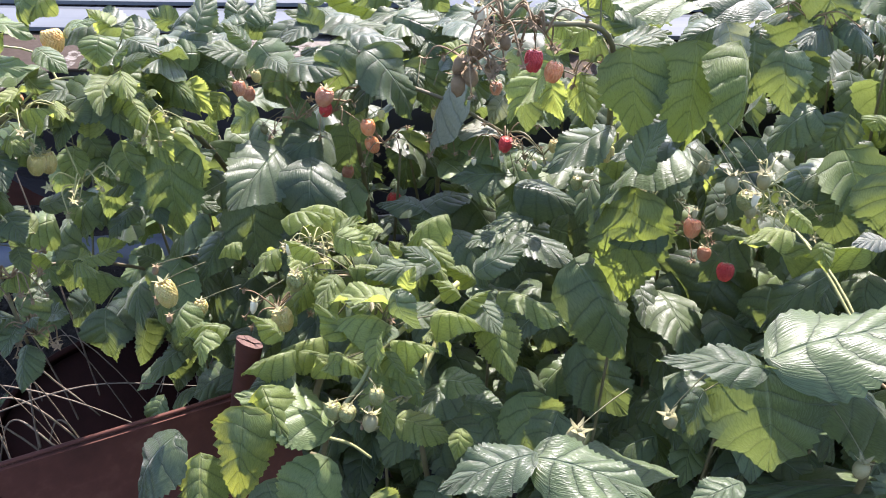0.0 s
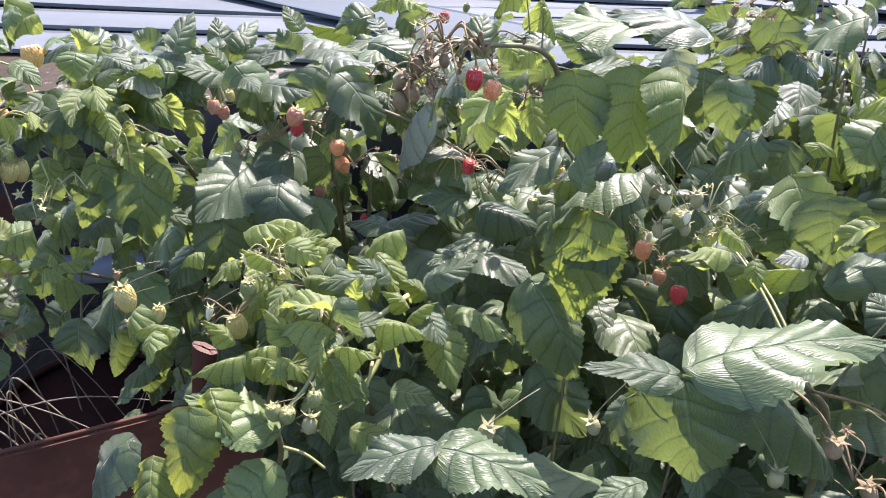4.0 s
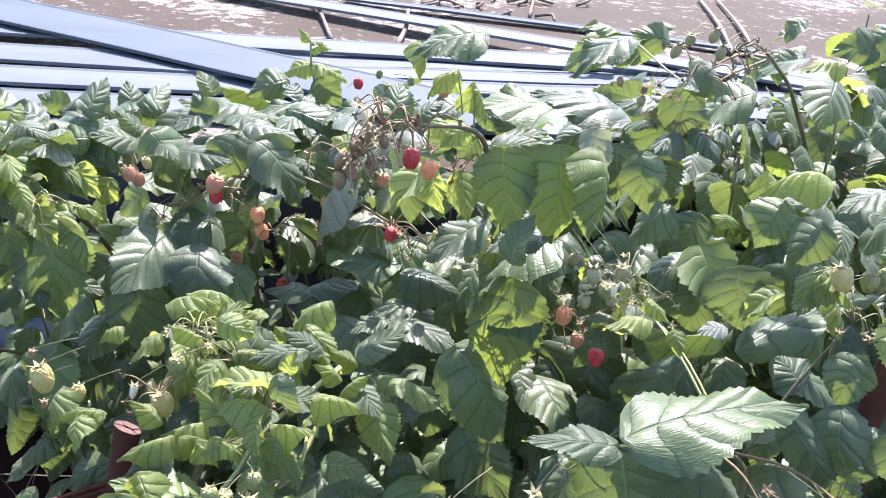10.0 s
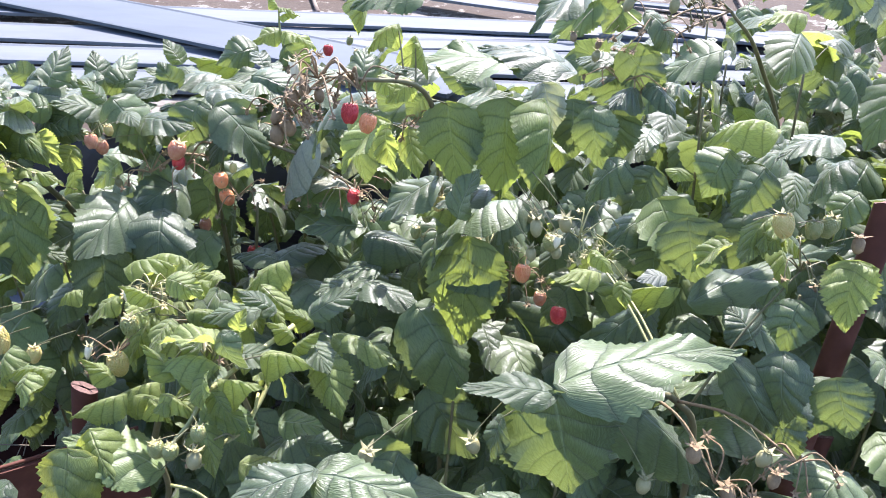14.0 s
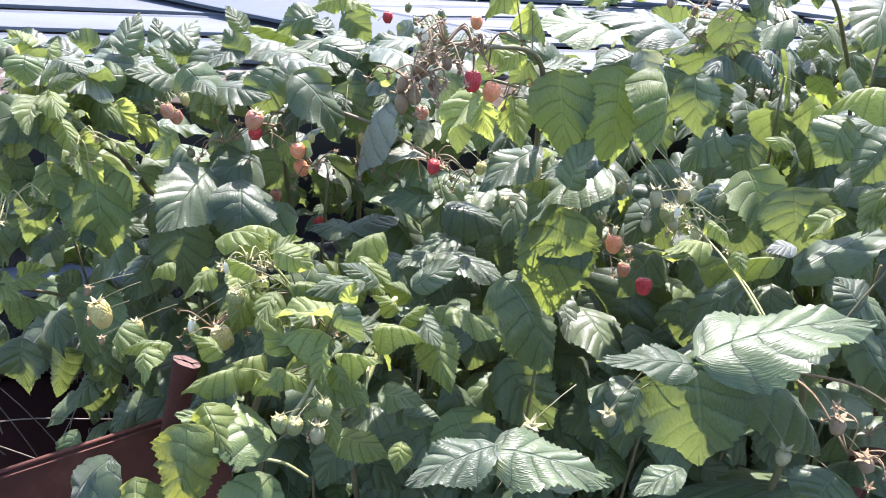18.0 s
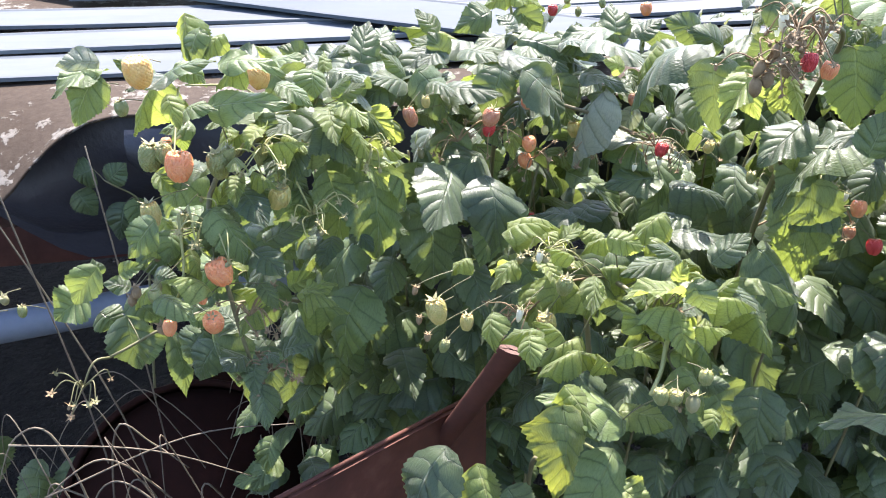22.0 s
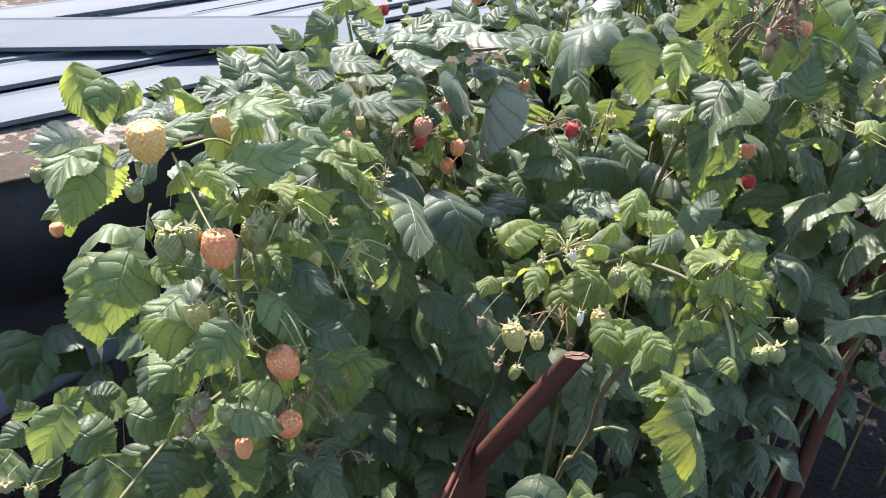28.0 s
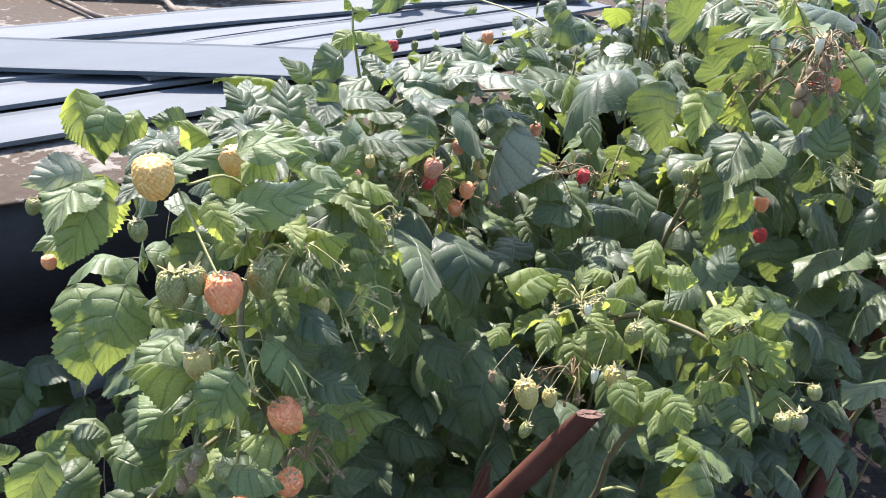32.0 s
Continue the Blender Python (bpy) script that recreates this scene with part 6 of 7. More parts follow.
leaf(rightcane, (0.472, 0.550, 1.159), (0.460, 0.521, 1.114), 0.050, (-0.59, -0.60, 0.54), "y")
leaf(rightcane, (0.392, 0.500, 0.960), (0.376, 0.488, 0.922), 0.056, (-0.58, -0.67, 0.46), "g")
leaf(rightcane, (0.439, 0.440, 1.049), (0.405, 0.414, 1.021), 0.052, (-0.38, -0.40, 0.83), "g")
leaf(rightcane, (0.404, 0.500, 1.109), (0.409, 0.483, 1.052), 0.042, (-0.58, -0.80, 0.18), "g")
leaf(rightcane, (0.417, 0.520, 1.141), (0.410, 0.512, 1.101), 0.037, (-0.62, -0.74, 0.27), "g")
leaf(rightcane, (0.404, 0.500, 1.066), (0.432, 0.486, 1.019), 0.039, (-0.34, -0.94, 0.08), "g")
leaf(rightcane, (0.437, 0.480, 1.101), (0.454, 0.466, 1.058), 0.043, (-0.51, -0.86, 0.08), "g")
fruit(rightcane, (0.309, 0.412, 1.086), "dry", .9)
fruit(rightcane, (0.340, 0.413, 1.053), "dry", .9)
fruit(rightcane, (0.371, 0.413, 1.062), "dry", .8)
fruit(rightcane, (0.365, 0.413, 1.080), "bud", .8)
fruit(rightcane, (0.282, 0.413, 1.059), "bud", .8)
fruit(rightcane, (0.172, 0.442, 1.067), "bud", .8)
fruit(rightcane, (0.103, 0.372, 1.117), "bud", .8)
fruit(rightcane, (0.401, 0.548, 1.189), "pale", .8)
fruit(rightcane, (0.432, 0.561, 1.180), "green", 0.64)
fruit(rightcane, (0.452, 0.561, 1.180), "green", 0.72)
fruit(rightcane, (0.468, 0.552, 1.167), "dry", .9)

leaf(backright, (0.600, 1.922, 1.077), (0.480, 1.902, 0.973), 0.080, (-0.26, -0.85, 0.47), "f")
leaf(backright, (0.606, 1.922, 1.080), (0.503, 1.902, 1.084), 0.048, (0.10, -0.32, 0.94), "f")
leaf(backright, (0.652, 1.922, 1.085), (0.733, 1.902, 1.107), 0.057, (-0.32, -0.29, 0.90), "f")
leaf(backright, (0.635, 1.922, 1.069), (0.618, 1.934, 0.993), 0.065, (-0.44, -0.90, -0.04), "f")
leaf(backright, (0.655, 1.922, 1.064), (0.647, 1.926, 1.006), 0.081, (-0.39, -0.92, -0.01), "f")
leaf(backright, (0.583, 1.922, 1.063), (0.554, 1.929, 1.010), 0.062, (-0.47, -0.87, 0.15), "f")
leaf(backright, (0.317, 0.850, 1.292), (0.250, 0.831, 1.255), 0.058, (-0.43, -0.19, 0.88), "g")
leaf(backright, (0.346, 0.850, 1.291), (0.305, 0.852, 1.299), 0.031, (0.03, -0.92, 0.39), "g")
leaf(backright, (0.354, 0.800, 1.287), (0.386, 0.800, 1.244), 0.036, (0.54, -0.73, 0.41), "g")
leaf(backright, (0.339, 0.800, 1.253), (0.385, 0.802, 1.208), 0.046, (-0.03, -1.00, -0.06), "g")
leaf(backright, (0.533, 0.850, 1.281), (0.485, 0.845, 1.270), 0.037, (-0.16, -0.43, 0.89), "y")
leaf(backright, (0.291, 0.780, 1.205), (0.297, 0.775, 1.148), 0.050, (-0.25, -0.97, 0.05), "g")
leaf(backright, (0.338, 0.800, 1.196), (0.350, 0.795, 1.137), 0.052, (-0.26, -0.97, 0.03), "g")
leaf(backright, (0.254, 0.750, 1.230), (0.268, 0.747, 1.182), 0.035, (0.28, -0.95, 0.15), "p")
leaf(backright, (0.707, 1.100, 1.147), (0.664, 1.103, 1.160), 0.043, (-0.04, -0.99, 0.11), "g")
leaf(backright, (0.721, 1.100, 1.156), (0.775, 1.104, 1.174), 0.044, (-0.07, -0.90, 0.42), "g")
leaf(backright, (0.747, 1.100, 1.125), (0.689, 1.091, 1.108), 0.045, (-0.08, -0.74, 0.67), "g")
leaf(backright, (0.721, 1.100, 1.180), (0.692, 1.106, 1.208), 0.043, (-0.26, -0.97, -0.06), "g")
leaf(backright, (0.714, 1.100, 1.256), (0.651, 1.091, 1.239), 0.051, (0.04, -0.93, 0.36), "g")
leaf(backright, (0.724, 1.100, 1.272), (0.710, 1.099, 1.218), 0.051, (-0.51, -0.85, 0.15), "g")
leaf(backright, (0.794, 1.100, 1.111), (0.744, 1.084, 1.080), 0.045, (-0.20, -0.70, 0.69), "g")
fruit(backright, (0.284, 0.789, 1.261), "dry", .6)
fruit(backright, (0.312, 0.789, 1.254), "dry", .6)
fruit(backright, (0.333, 0.789, 1.293), "bud", .8)
fruit(backright, (0.347, 0.789, 1.302), "bud", .8)
fruit(backright, (0.368, 0.789, 1.308), "bud", .8)
fruit(backright, (0.377, 0.789, 1.293), "bud", .8)
fruit(backright, (0.309, 0.789, 1.243), "bud", .7)

# ---- small crinkled leaves at the tip of the young shoot and round the fruit trusses ----
def tuft(plant, at, count, reach, sizes, kind, seed):
    rg = random.Random(seed)
    c = Vector(at)
    for _ in range(count):
        a, up = rg.uniform(0, 2 * math.pi), rg.uniform(-0.5, 0.9)
        out = Vector((math.cos(a), math.sin(a) - 0.25, up)).normalized()
        base = c + out * reach * rg.uniform(0.15, 0.8)
        size = rg.uniform(*sizes)
        if hides_fruit(base + out * size * 0.4):
            continue
        tip = base + (out + Vector((0, 0, rg.uniform(-0.9, 0.1)))).normalized() * size
        leaf(plant, base, tip, size * rg.uniform(0.55, 0.75), Vector((out.x * 0.5, out.y * 0.5 - 0.4, 0.9 + rg.uniform(-.3, .3))), kind, rg.random() < 0.3)


for q, (x, y, z) in enumerate(((-0.10, 0.66, 1.05), (-0.06, 0.62, 1.06), (-0.02, 0.57, 1.05), (0.02, 0.58, 1.03), (-0.03, 0.53, 1.04), (0.04, 0.62, 1.05), (-0.08, 0.56, 1.02), (-0.01, 0.66, 1.06))):
    tuft(nearshoot, (x, y, z), 5, 0.045, (0.025, 0.05), "yyh"[q % 3], 200 + q)
for q, (x, y, z) in enumerate(((-0.36, 0.70, 1.14), (-0.30, 0.76, 1.16), (-0.40, 0.68, 1.08), (-0.26, 0.80, 1.14))):
    tuft(truss, (x, y, z), 8, 0.05, (0.025, 0.05), "yhy"[q % 3], 220 + q)
for q, (x, y, z) in enumerate(((-0.12, 0.95, 1.10), (-0.20, 0.92, 1.09), (-0.04, 0.96, 1.11), (-0.27, 0.90, 1.12), (0.05, 0.98, 1.10))):
    tuft(crown, (x, y, z), 9, 0.06, (0.035, 0.06), "ghg"[q % 3], 230 + q)
for q, (x, y, z) in enumerate(((-0.25, 0.87, 1.14), (-0.18, 0.91, 1.13), (-0.30, 0.92, 1.14), (-0.22, 1.0, 1.12), (-0.12, 1.03, 1.13), (-0.02, 1.02, 1.13), (0.08, 1.0, 1.12), (0.16, 0.94, 1.13))):
    tuft(truss if x < -0.2 else crown, (x, y, z), 11, 0.07, (0.035, 0.07), "ghg"[q % 3], 260 + q)
for q, (x, y, z) in enumerate(((-0.37, 0.68, 1.06), (-0.34, 0.70, 1.0), (-0.36, 0.67, 0.96), (-0.28, 0.78, 1.04))):
    tuft(truss, (x, y, z), 8, 0.05, (0.025, 0.05), "hyg"[q % 3], 280 + q)
for q, (x, y, z) in enumerate(((0.28, 0.60, 1.13), (0.42, 0.60, 1.16), (0.36, 0.80, 1.22), (0.48, 0.70, 1.18))):
    tuft(rightcane, (x, y, z), 7, 0.05, (0.03, 0.055), "hyg"[q % 3], 240 + q)

for q, (x, y, z) in enumerate(((-0.33, 0.74, 1.16), (-0.37, 0.70, 1.12), (-0.28, 0.77, 1.16), (-0.40, 0.67, 1.06))):
    tuft(truss, (x, y, z), 6, 0.06, (0.03, 0.055), "yhyy"[q], 290 + q)
# bare lengths of the young shoot's stem
for pts, r in (([(0.036, 0.62, 1.049), (0.0, 0.57, 1.045), (-0.022, 0.54, 1.039), (-0.033, 0.52, 1.026), (-0.046, 0.505, 1.015)], 0.0022), ([(-0.075, 0.585, 0.98), (-0.087, 0.60, 0.931), (-0.083, 0.61, 0.88), (-0.09, 0.62, 0.84), (-0.10, 0.63, 0.807), (-0.06, 0.75, 0.4), (0.0, 0.85, 0.02)], 0.0028), ([(-0.081, 0.61, 0.877), (-0.06, 0.606, 0.874), (-0.04, 0.60, 0.863)], 0.0016)):
    line = smooth_line(pts, 5)
    v, f = tube_data(line, [r * (1.1 - 0.35 * i / len(line)) for i in range(len(line))], 7)
    child("side_stem", mesh_of("side_stem", v, f, CANE if len(pts) > 5 else YOUNG_STEM), nearshoot, None, "yellow-brown stem" if len(pts) > 5 else "yellow-green young stem")

line = smooth_line([(0.74, 1.28, 0.86), (0.72, 1.55, 1.01), (0.68, 1.78, 1.04), (0.641, 1.922, 1.069)], 5)
v, f = tube_data(line, [0.0026 * (1.1 - 0.5 * i / len(line)) for i in range(len(line))], 6)
child("side_stem", mesh_of("side_stem", v, f, YOUNG_STEM), backright, None, "thin upright stem before the strips")
line = smooth_line([(-0.015, 1.14, 1.1), (-0.022, 1.14, 1.14), (-0.028, 1.14, 1.174), (-0.029, 1.14, 1.203)], 5)
v, f = tube_data(line, [0.0022 * (1.1 - 0.6 * i / len(line)) for i in range(len(line))], 6)
child("side_stem", mesh_of("side_stem", v, f, YOUNG_STEM), roof, None, "upright young stem tip")

# light green petioles and fruit stalks that show between the leaves
for plant, pts, r in ((truss, [(-0.404, 0.730, 1.202), (-0.405, 0.690, 1.179), (-0.405, 0.670, 1.168)], 0.0009),
        (truss, [(-0.403, 0.700, 1.171), (-0.415, 0.690, 1.165), (-0.425, 0.690, 1.162)], 0.001),
        (truss, [(-0.320, 0.750, 1.150), (-0.351, 0.770, 1.184), (-0.398, 0.730, 1.204)], 0.0011),
        (truss, [(-0.268, 0.780, 1.144), (-0.304, 0.770, 1.160), (-0.334, 0.750, 1.164), (-0.359, 0.720, 1.145)], 0.0013),
        (truss, [(-0.348, 0.720, 1.143), (-0.337, 0.700, 1.120), (-0.330, 0.690, 1.114)], 0.0008),
        (truss, [(-0.399, 0.660, 1.126), (-0.394, 0.650, 1.092), (-0.378, 0.650, 1.073)], 0.0009),
        (truss, [(-0.408, 0.660, 1.118), (-0.409, 0.645, 1.069), (-0.421, 0.630, 1.043)], 0.0012),
        (nearshoot, [(0.027, 0.590, 1.041), (0.011, 0.550, 1.013), (-0.020, 0.510, 1.000)], 0.0019),
        (nearshoot, [(0.013, 0.560, 1.023), (0.010, 0.530, 1.016), (-0.004, 0.510, 1.015)], 0.0012)):
    line = smooth_line(pts, 5)
    v, f = tube_data(line, [r * (1.15 - 0.4 * i / len(line)) for i in range(len(line))], 6)
    child("petiole", mesh_of("petiole", v, f, YOUNG_STEM), plant, None, "pale yellow-green petiole")

# ---- branching fruit trusses: thin stalks ending in spent calyces ----
def truss_stems(plant, root, heads, reach, seed, dry=False):
    rg = random.Random(seed)
    r0 = Vector(root)
    q = min(SPINES[plant.name], key=lambda s: (s - r0).length)

    def add(pts, ra):
        line = smooth_line(pts, 4)
        v, f = tube_data(line, [ra * (1.1 - 0.5 * i / len(line)) for i in range(len(line))], 5)
        child("fruit_stalk", mesh_of("fruit_stalk", v, f, YOUNG_STEM if dry is None else SEPAL_DRY if dry else STALK), plant)

    add([q, (q + r0) / 2 + Vector((0, 0, 0.012)), r0], 0.0013)
    for _ in range(heads):
        a = rg.uniform(0, 2 * math.pi)
        end = r0 + Vector((math.cos(a), math.sin(a) - 0.3, rg.uniform(-0.8, 0.5))).normalized() * reach * rg.uniform(0.5, 1.0)
        bend = (r0 + end) / 2 + Vector((rg.uniform(-.008, .008), rg.uniform(-.008, .008), 0.012))
        add([r0, bend, end], 0.00075)
        m = Matrix.Translation(end) @ Euler((rg.uniform(-0.8, 0.8), rg.uniform(-0.8, 0.8), rg.uniform(0, 6))).to_matrix().to_4x4() @ Matrix.Scale(rg.uniform(0.27, 0.42), 4)
        kind = "cream" if dry is None else "dry" if dry or rg.random() < 0.45 else "wide"
        head = child("seed_head", DRY if kind == "dry" else BUD, plant, m @ Matrix.Scale(0.8, 4))
        child("calyx", CALYX[kind], head, m)


for q, (plant, x, y, z, heads, reach, dry) in enumerate((
        (truss, -0.38, 0.665, 1.10, 9, 0.045, None), (truss, -0.36, 0.65, 1.02, 8, 0.04, True), (truss, -0.345, 0.64, 0.965, 9, 0.035, True), (truss, -0.30, 0.70, 1.09, 8, 0.045, None), (truss, -0.25, 0.75, 1.13, 7, 0.04, None), (truss, -0.34, 0.70, 1.15, 8, 0.05, None),
        (crown, -0.10, 0.87, 1.09, 8, 0.045, True), (crown, -0.05, 0.88, 1.05, 9, 0.045, True), (crown, -0.14, 0.87, 1.08, 7, 0.04, True), (crown, 0.08, 0.85, 1.07, 9, 0.045, True), (crown, 0.12, 0.84, 1.06, 7, 0.04, False), (crown, 0.02, 0.90, 1.05, 7, 0.05, True),
        (midcane, 0.062, 0.590, 1.276, 12, 0.042, True), (midcane, 0.042, 0.592, 1.248, 12, 0.036, True), (midcane, 0.09, 0.60, 1.266, 8, 0.036, True), (midcane, 0.15, 0.70, 1.21, 7, 0.035, True), (midcane, 0.18, 0.75, 1.06, 10, 0.04, False), (midcane, 0.26, 0.77, 1.02, 8, 0.04, True), (midcane, 0.22, 0.77, 1.07, 8, 0.04, None),
        (rightcane, 0.288, 0.678, 1.11, 12, 0.045, None), (rightcane, 0.31, 0.67, 1.09, 8, 0.04, None), (rightcane, 0.40, 0.44, 1.06, 9, 0.045, True), (rightcane, 0.34, 0.43, 1.05, 6, 0.04, True), (rightcane, 0.44, 0.57, 1.14, 8, 0.035, False),
        (nearshoot, -0.09, 0.66, 1.06, 9, 0.028, None), (nearshoot, -0.02, 0.50, 1.02, 6, 0.025, False), (nearshoot, -0.12, 0.63, 1.01, 8, 0.035, True), (nearshoot, -0.02, 0.56, 1.06, 4, 0.02, False),
        (backright, 0.36, 0.80, 1.27, 10, 0.045, True), (backright, 0.40, 0.82, 1.29, 10, 0.04, False), (backright, 0.34, 0.80, 1.22, 8, 0.045, True), (lowshoot, -0.52, 0.67, 0.94, 8, 0.035, False))):
    truss_stems(plant, (x, y, z), heads, reach, 300 + q, dry)

# ---- the deeper foliage of the hedge ----
def leafy_cane(foot, knee, head, count, spread, kinds, sizes, label, low=0.3, seed=0):
    """A cane with leaves on all sides along its upper part; blades droop outwards."""
    rg = random.Random(seed)
    ob = cane([foot, ((foot[0] * 2 + knee[0]) / 3, (foot[1] * 2 + knee[1]) / 3, knee[2] * 0.5), knee, head], label, 0.004)
    pts = SPINES[ob.name]
    for _ in range(count):
        w = low + (1 - low) * rg.random()
        s = pts[min(len(pts) - 1, int(w * len(pts)))]
        a = rg.uniform(0, 2 * math.pi)
        out = Vector((math.cos(a), math.sin(a), 0))
        r = spread * (0.25 + 0.75 * rg.random())
        base = s + out * r + Vector((0, 0, rg.uniform(-0.02, 0.05)))
        length = rg.uniform(*sizes)
        tip = base + (out * rg.uniform(0.3, 0.9) + Vector((rg.uniform(-.3, .3), rg.uniform(-.5, .1), rg.uniform(-1.1, -0.15)))).normalized() * length
        n = Vector((out.x * 0.4 + rg.uniform(-.4, .4), out.y * 0.4 - 0.35 + rg.uniform(-.4, .4), 0.9))
        if hides_fruit((base + tip) / 2):
            continue
        leaf(ob, base, tip, length * rg.uniform(0.62, 0.82), n, rg.choice(kinds), rg.random() < 0.2, DEEP_BLADES)
    return ob


HEDGE = "raspberry cane thick with dark green leaves"
rg0 = random.Random(21)
for i in range(15):
    x = -0.15 + 0.085 * i
    y = 1.00 + rg0.uniform(-0.06, 0.10) - 0.10 * max(0, (x - 0.25))
    leafy_cane((x + rg0.uniform(-.04, .04), y + 0.08, 0.0), (x, y, 0.62), (x + rg0.uniform(-.05, .05), y - 0.06, 1.03 + rg0.uniform(-.06, .05)), 74, 0.16, "gggf", (0.05, 0.095), HEDGE, 0.42, i)
for i in range(9):
    x = 0.05 + 0.13 * i
    y = 1.24 + rg0.uniform(-0.06, 0.06)
    leafy_cane((x, y + 0.05, 0.0), (x + 0.02, y, 0.7), (x + rg0.uniform(-.06, .06), y - 0.04, 1.06 + rg0.uniform(-.05, .05)), 54, 0.17, "gggh", (0.045, 0.085), HEDGE, 0.5, 40 + i)
for i in range(9):
    x = 0.26 + 0.10 * i
    y = 0.82 - 0.02 * i + rg0.uniform(-0.04, 0.04)
    leafy_cane((x + 0.05, y + 0.10, 0.0), (x + 0.02, y + 0.03, 0.62), (x, y, 1.02 + rg0.uniform(-.06, .06)), 54, 0.14, "gggf", (0.05, 0.09), HEDGE, 0.5, 60 + i)
for i in range(4):
    x = -0.05 + 0.12 * i
    y = 0.82 - 0.03 * i
    leafy_cane((x + 0.02, y + 0.06, 0.0), (x, y, 0.5), (x, y - 0.04, 0.90), 50, 0.12, "ggg", (0.05, 0.085), HEDGE, 0.35, 80 + i)
for i in range(4):
    x = -0.34 + 0.07 * i
    y = 0.98 - 0.01 * i
    leafy_cane((x + 0.05, y + 0.06, 0.0), (x + 0.03, y, 0.5), (x, y - 0.05, 0.95), 34, 0.10, "ggf", (0.05, 0.08), HEDGE, 0.55, 90 + i)
for i in range(5):
    x = 0.48 + 0.13 * i
    y = 0.92 + 0.05 * (i % 2)
    leafy_cane((x + 0.06, y + 0.06, 0.0), (x + 0.03, y, 0.75), (x - 0.02, y - 0.04, 1.17 + 0.03 * (i % 3)), 44, 0.12, "gghhy", (0.05, 0.10), "raspberry cane with sunlit pale green leaves", 0.6, 120 + i)
for i in range(3):
    x = 0.62 + 0.24 * i
    y = 1.20 + 0.10 * (i % 2)
    leafy_cane((x, y, 0.0), (x, y, 0.7), (x - 0.05, y, 1.20 + 0.06 * (i % 3)), 56, 0.20, "gghhp", (0.045, 0.08), "leafy shrub growing beyond the raspberries", 0.5, 100 + i)
for i in range(6):
    x = 0.42 + 0.12 * i
    leafy_cane((x, 1.33, 0.0), (x, 1.34, 0.8), (x + 0.03, 1.36, 1.07), 46, 0.12, "ghhp", (0.022, 0.04), "wild rose shoot with small oval leaflets", 0.8, 140 + i)


# Low canes added to throw shade on the soil at the right.
for i in range(4):
    x, y = 1.10 + 0.12 * i, 1.14 + 0.05 * (i % 2)
    leafy_cane((x + 0.04, y + 0.05, 0.0), (x + 0.02, y, 0.5), (x, y - 0.03, 0.80), 46, 0.14, "ggg", (0.06, 0.11), HEDGE, 0.3, 190 + i)

# taller shoots between the raspberries and the strips
for i, (x, y, z, count, size) in enumerate(((0.70, 1.28, 1.08, 44, 0.045), (0.84, 1.22, 1.14, 50, 0.06), (0.95, 1.28, 1.16, 46, 0.05), (0.62, 1.22, 1.13, 30, 0.04), (1.02, 1.20, 1.14, 50, 0.06), (0.80, 1.30, 1.20, 26, 0.045), (0.55, 1.33, 1.06, 34, 0.035), (1.12, 1.24, 1.08, 44, 0.06))):
    leafy_cane((x + 0.03, y + 0.02, 0.0), (x + 0.02, y + 0.01, 0.8), (x, y, z), count, 0.10, "ghgp", (size * 0.6, size * 1.2), "grey-green leafy shoot standing before the metal strips", 0.78, 160 + i)
for i, (x, y, z) in enumerate(((-0.30, 1.10, 0.95), (-0.24, 1.06, 0.93), (-0.36, 1.12, 0.92), (-0.17, 1.10, 0.97))):
    leafy_cane((x + 0.05, y + 0.06, 0.0), (x + 0.03, y + 0.03, 0.55), (x, y, z), 30, 0.08, "ggf", (0.05, 0.08), HEDGE, 0.6, 180 + i)

# ---- dry grass and straws ----
def straw(points, r, label="bent dry grass stalk"):
    pts = smooth_line(points, 6)
    v, f = tube_data(pts, [r * (1.1 - 0.6 * i / len(pts)) for i in range(len(pts))], 5)
    solid("dry_grass_stalk", mesh_of("dry_grass_stalk", v, f, STRAW), label, "grass", group="dry grass stalks")


rg1 = random.Random(31)
for i in range(34):
    x, y = -0.50 + rg1.uniform(-.18, .16), 0.97 + rg1.uniform(-.10, .12)
    a = rg1.uniform(0, 6.28)
    hgt = rg1.uniform(0.42, 0.70)
    dx, dy = math.cos(a), math.sin(a) * 0.5
    k = rg1.uniform(0.06, 0.20)
    b = a + rg1.uniform(-1.4, 1.4)
    ex, ey = math.cos(b) * k, math.sin(b) * k * 0.5
    straw([(x, y, 0.0), (x + dx * k * 0.3, y + dy * k * 0.3, hgt * 0.6), (x + dx * k, y + dy * k, hgt), (x + dx * k + ex * 0.5, y + dy * k + ey * 0.5, hgt - rg1.uniform(-0.02, 0.05)), (x + dx * k + ex, y + dy * k + ey, hgt - rg1.uniform(0.06, 0.2))], rg1.choice((0.0009, 0.0011, 0.0020)))
for (x, y, x2, y2) in ((-0.66, 1.10, -0.68, 1.0), (-0.60, 1.08, -0.72, 1.02), (-0.57, 1.12, -0.58, 1.05)):
    straw([(x, y, 0.0), (x, y - 0.02, 0.5), (x2, y2, 1.02)], 0.0018, "tall thin dry stalk")
straw([(-0.70, 0.93, 0.55), (-0.50, 0.95, 0.62), (-0.34, 0.98, 0.60)], 0.0014)
straw([(-0.72, 0.92, 0.66), (-0.55, 0.95, 0.60), (-0.40, 0.97, 0.50)], 0.0014)

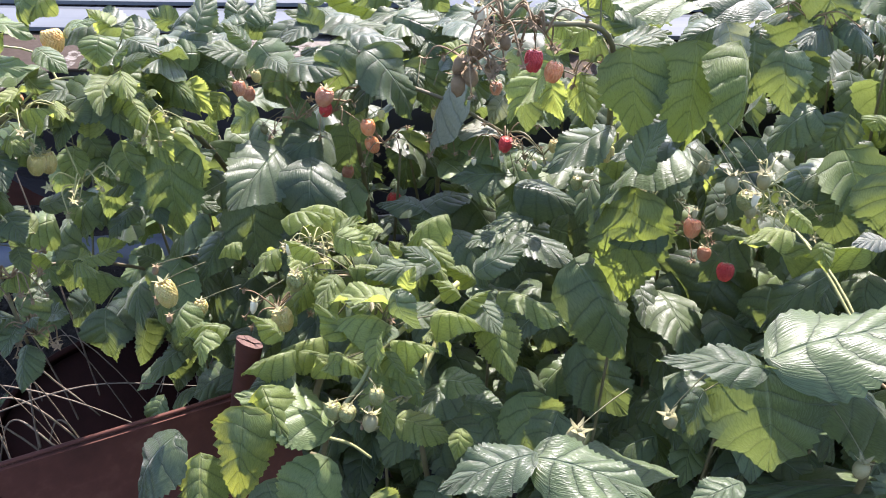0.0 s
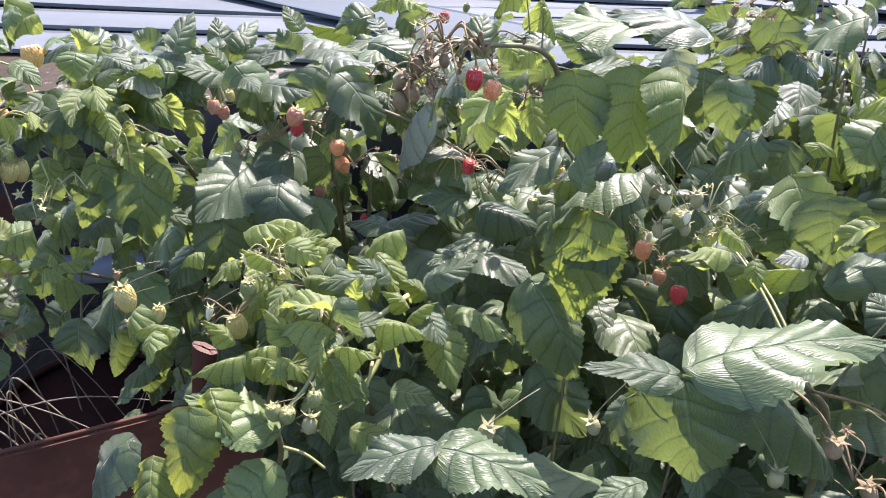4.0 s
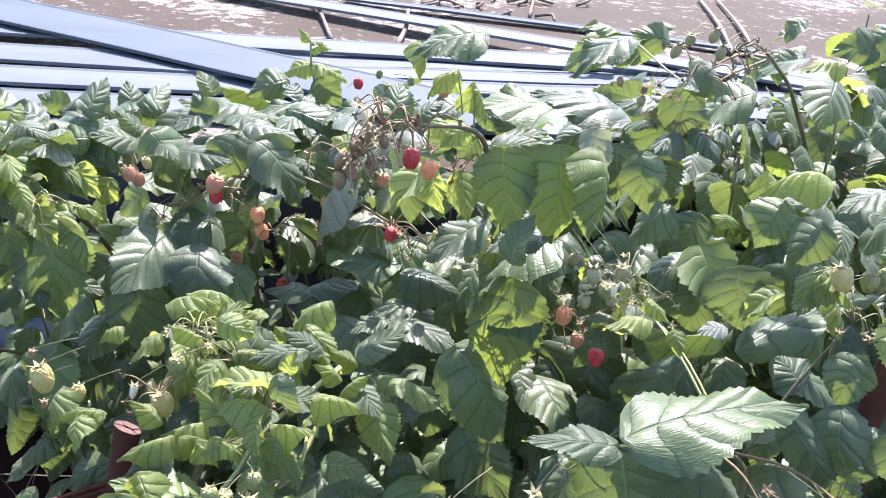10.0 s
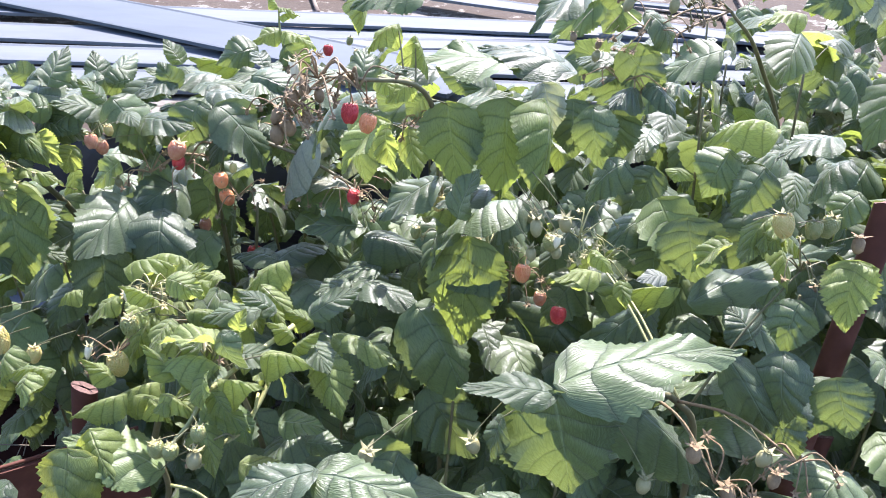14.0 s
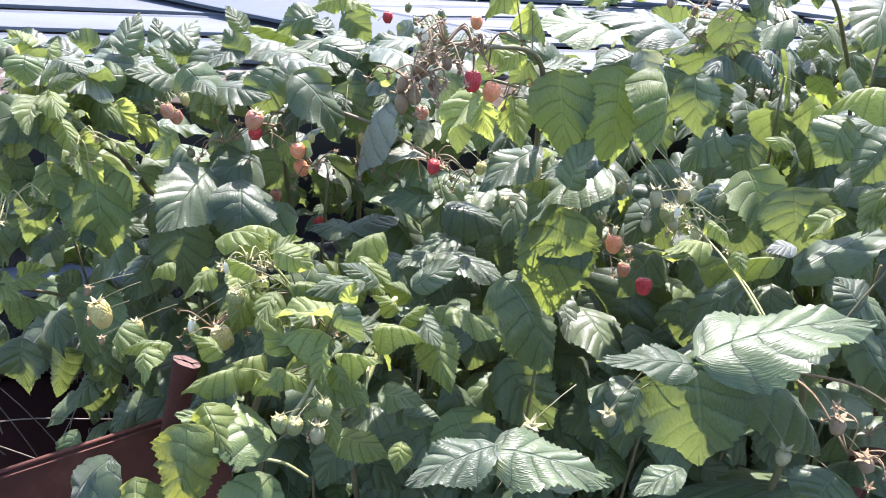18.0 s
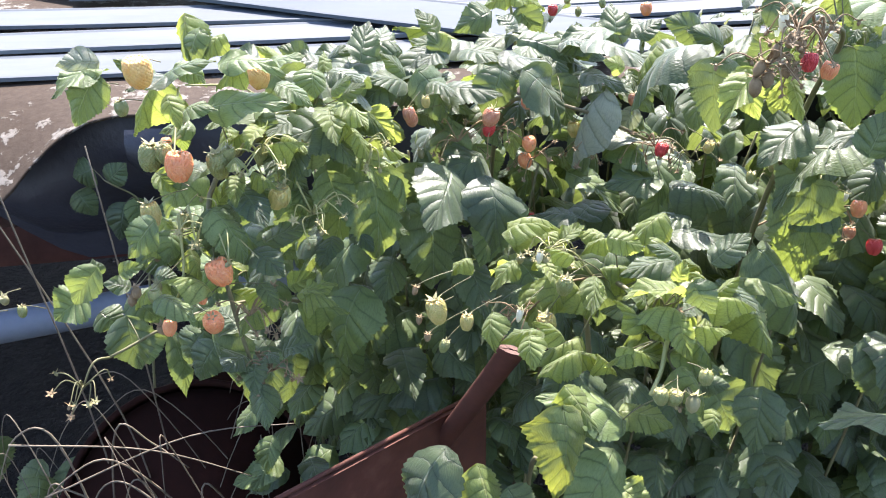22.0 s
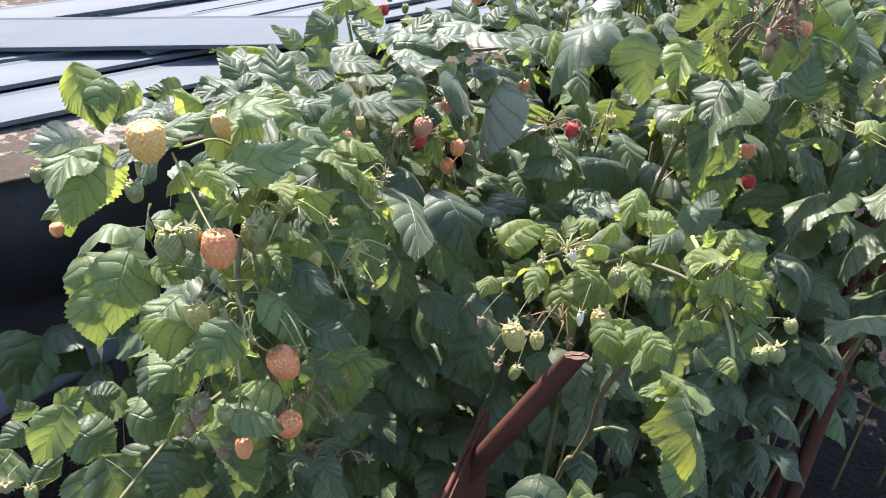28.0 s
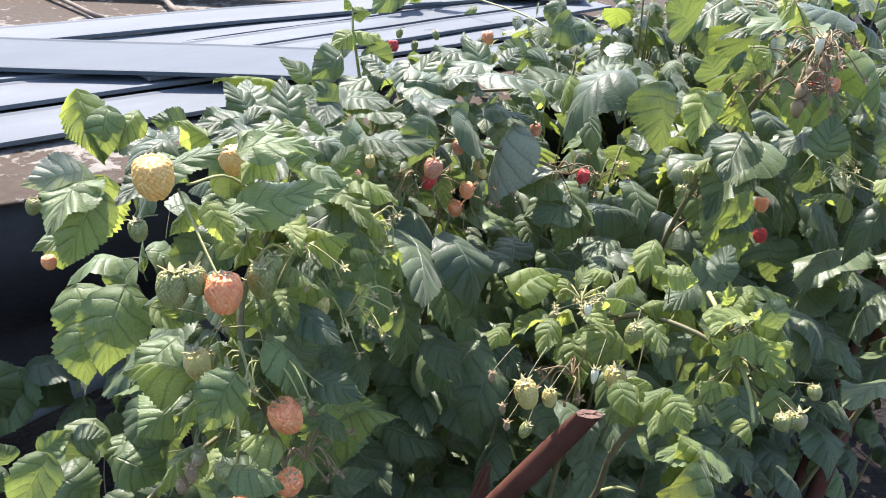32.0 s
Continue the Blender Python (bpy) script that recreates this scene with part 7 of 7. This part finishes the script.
# ---- fallen leaves on the soil ----
rg2 = random.Random(41)
for i in range(40):
    x, y = rg2.uniform(-0.2, 1.1), rg2.uniform(0.45, 1.0)
    me = bpy.data.meshes.get("fallen_blade")
    if me is None:
        v, f, uv = leaf_unit(0.12, 0.3, 0.15, 0.02, 0, 5, 12, 4)
        me = mesh_of("fallen_blade", v, f, DRY_LEAF, True, uv)
    s = rg2.uniform(0.03, 0.055)
    solid("fallen_leaf", me, "curled yellow-brown fallen leaf on the soil", "leaf", group="fallen leaves", m=pose(x, y, 0.035, rg2.uniform(-15, 15), rg2.uniform(-15, 15), rg2.uniform(0, 360)) @ Matrix.Diagonal((s * 0.7, s, s, 1)))


# ---- red basin and old stump on the ground beyond the bench ----
def basin(x, y, radius, height):
    ob = thing("red_basin", (x, y, 0.03), "dark red plastic basin standing on the soil", "basin")
    base = Vector((x, y, 0.03))
    v, f = tube_data([base, base + Vector((0, 0, 0.012)), base + Vector((0, 0, height * 0.5)), base + Vector((0, 0, height))], [radius * 0.74, radius * 0.80, radius * 0.90, radius], 36, False)
    w, g = tube_data([base + Vector((0, 0, 0.010)), base + Vector((0, 0, height * 0.5)), base + Vector((0, 0, height))], [radius * 0.76, radius * 0.88, radius * 0.985], 36, False)
    n = len(v)
    child("bowl", mesh_of("basin_bowl", v + w, f + [tuple(range(36))] + [tuple(k + n for k in q[::-1]) for q in g] + [tuple(range(n + 35, n - 1, -1))], BASIN), ob)
    ring = [base + Vector((radius * math.cos(k * math.pi / 18), radius * math.sin(k * math.pi / 18), height)) for k in range(37)]
    v, f = tube_data(ring, 0.008, 8)
    child("rim", mesh_of("basin_rim", v, f, BASIN), ob)


basin(3.35, 1.98, 0.19, 0.20)


def stump(x, y, radius, height, seed):
    """A low weathered stump whose roots fan out over the soil."""
    rg = random.Random(seed)
    ob = thing("tree_stump", (x, y, 0), "dark weathered tree stump with roots fanning out", "stump")
    c = Vector((x, y, 0))
    verts, faces, sides = [], [], 28
    for h, r in ((0.0, 1.5), (0.12, 1.2), (0.35, 1.0), (0.8, 0.92), (1.0, 0.86)):
        for k in range(sides):
            a = 2 * math.pi * k / sides
            rr = radius * r * (1 + 0.14 * noise.noise((math.cos(a) * 2, math.sin(a) * 2, h)) + 0.05 * math.sin(a * 9))
            verts.append((x + rr * math.cos(a), y + rr * math.sin(a), h * height + 0.04 * noise.noise((a, h * 3, 2))))
    for i in range(4):
        for k in range(sides):
            a, b = i * sides + k, i * sides + (k + 1) % sides
            faces.append((a, b, b + sides, a + sides))
    faces.append(tuple(range(4 * sides, 5 * sides)))
    child("trunk", mesh_of("stump_trunk", verts, faces, STUMP), ob)
    for i in range(22):
        a = 2 * math.pi * i / 22 + rg.uniform(-0.1, 0.1)
        d = Vector((math.cos(a), math.sin(a), 0))
        k = rg.uniform(0.5, 1.0)
        pts = smooth_line([c + d * radius * 0.85 + Vector((0, 0, height * rg.uniform(0.6, 1.0))), c + d * radius * 1.25 + Vector((0, 0, height * 0.45)), c + d * (radius * 1.6 + 0.3 * k) + Vector((0, 0, 0.10)), c + d * (radius * 1.9 + 0.8 * k) + Vector((rg.uniform(-.1, .1), rg.uniform(-.1, .1), -0.02))], 4)
        v, f = tube_data(pts, [0.055 * (1.1 - 0.8 * q / len(pts)) for q in range(len(pts))], 7)
        child("root", mesh_of("stump_root", v, f, STUMP), ob)


stump(6.6, 4.45, 0.36, 0.75, 51)
rg3 = random.Random(61)
for i in range(90):
    x, y = rg3.uniform(2.6, 7.5), rg3.uniform(1.6, 4.6)
    s = rg3.uniform(0.05, 0.09)
    solid("fallen_leaf", bpy.data.meshes["fallen_blade"], "curled yellow-brown fallen leaf on the soil", "leaf", group="fallen leaves", m=pose(x, y, 0.03, rg3.uniform(-15, 15), rg3.uniform(-15, 15), rg3.uniform(0, 360)) @ Matrix.Diagonal((s * 0.7, s, s, 1)))
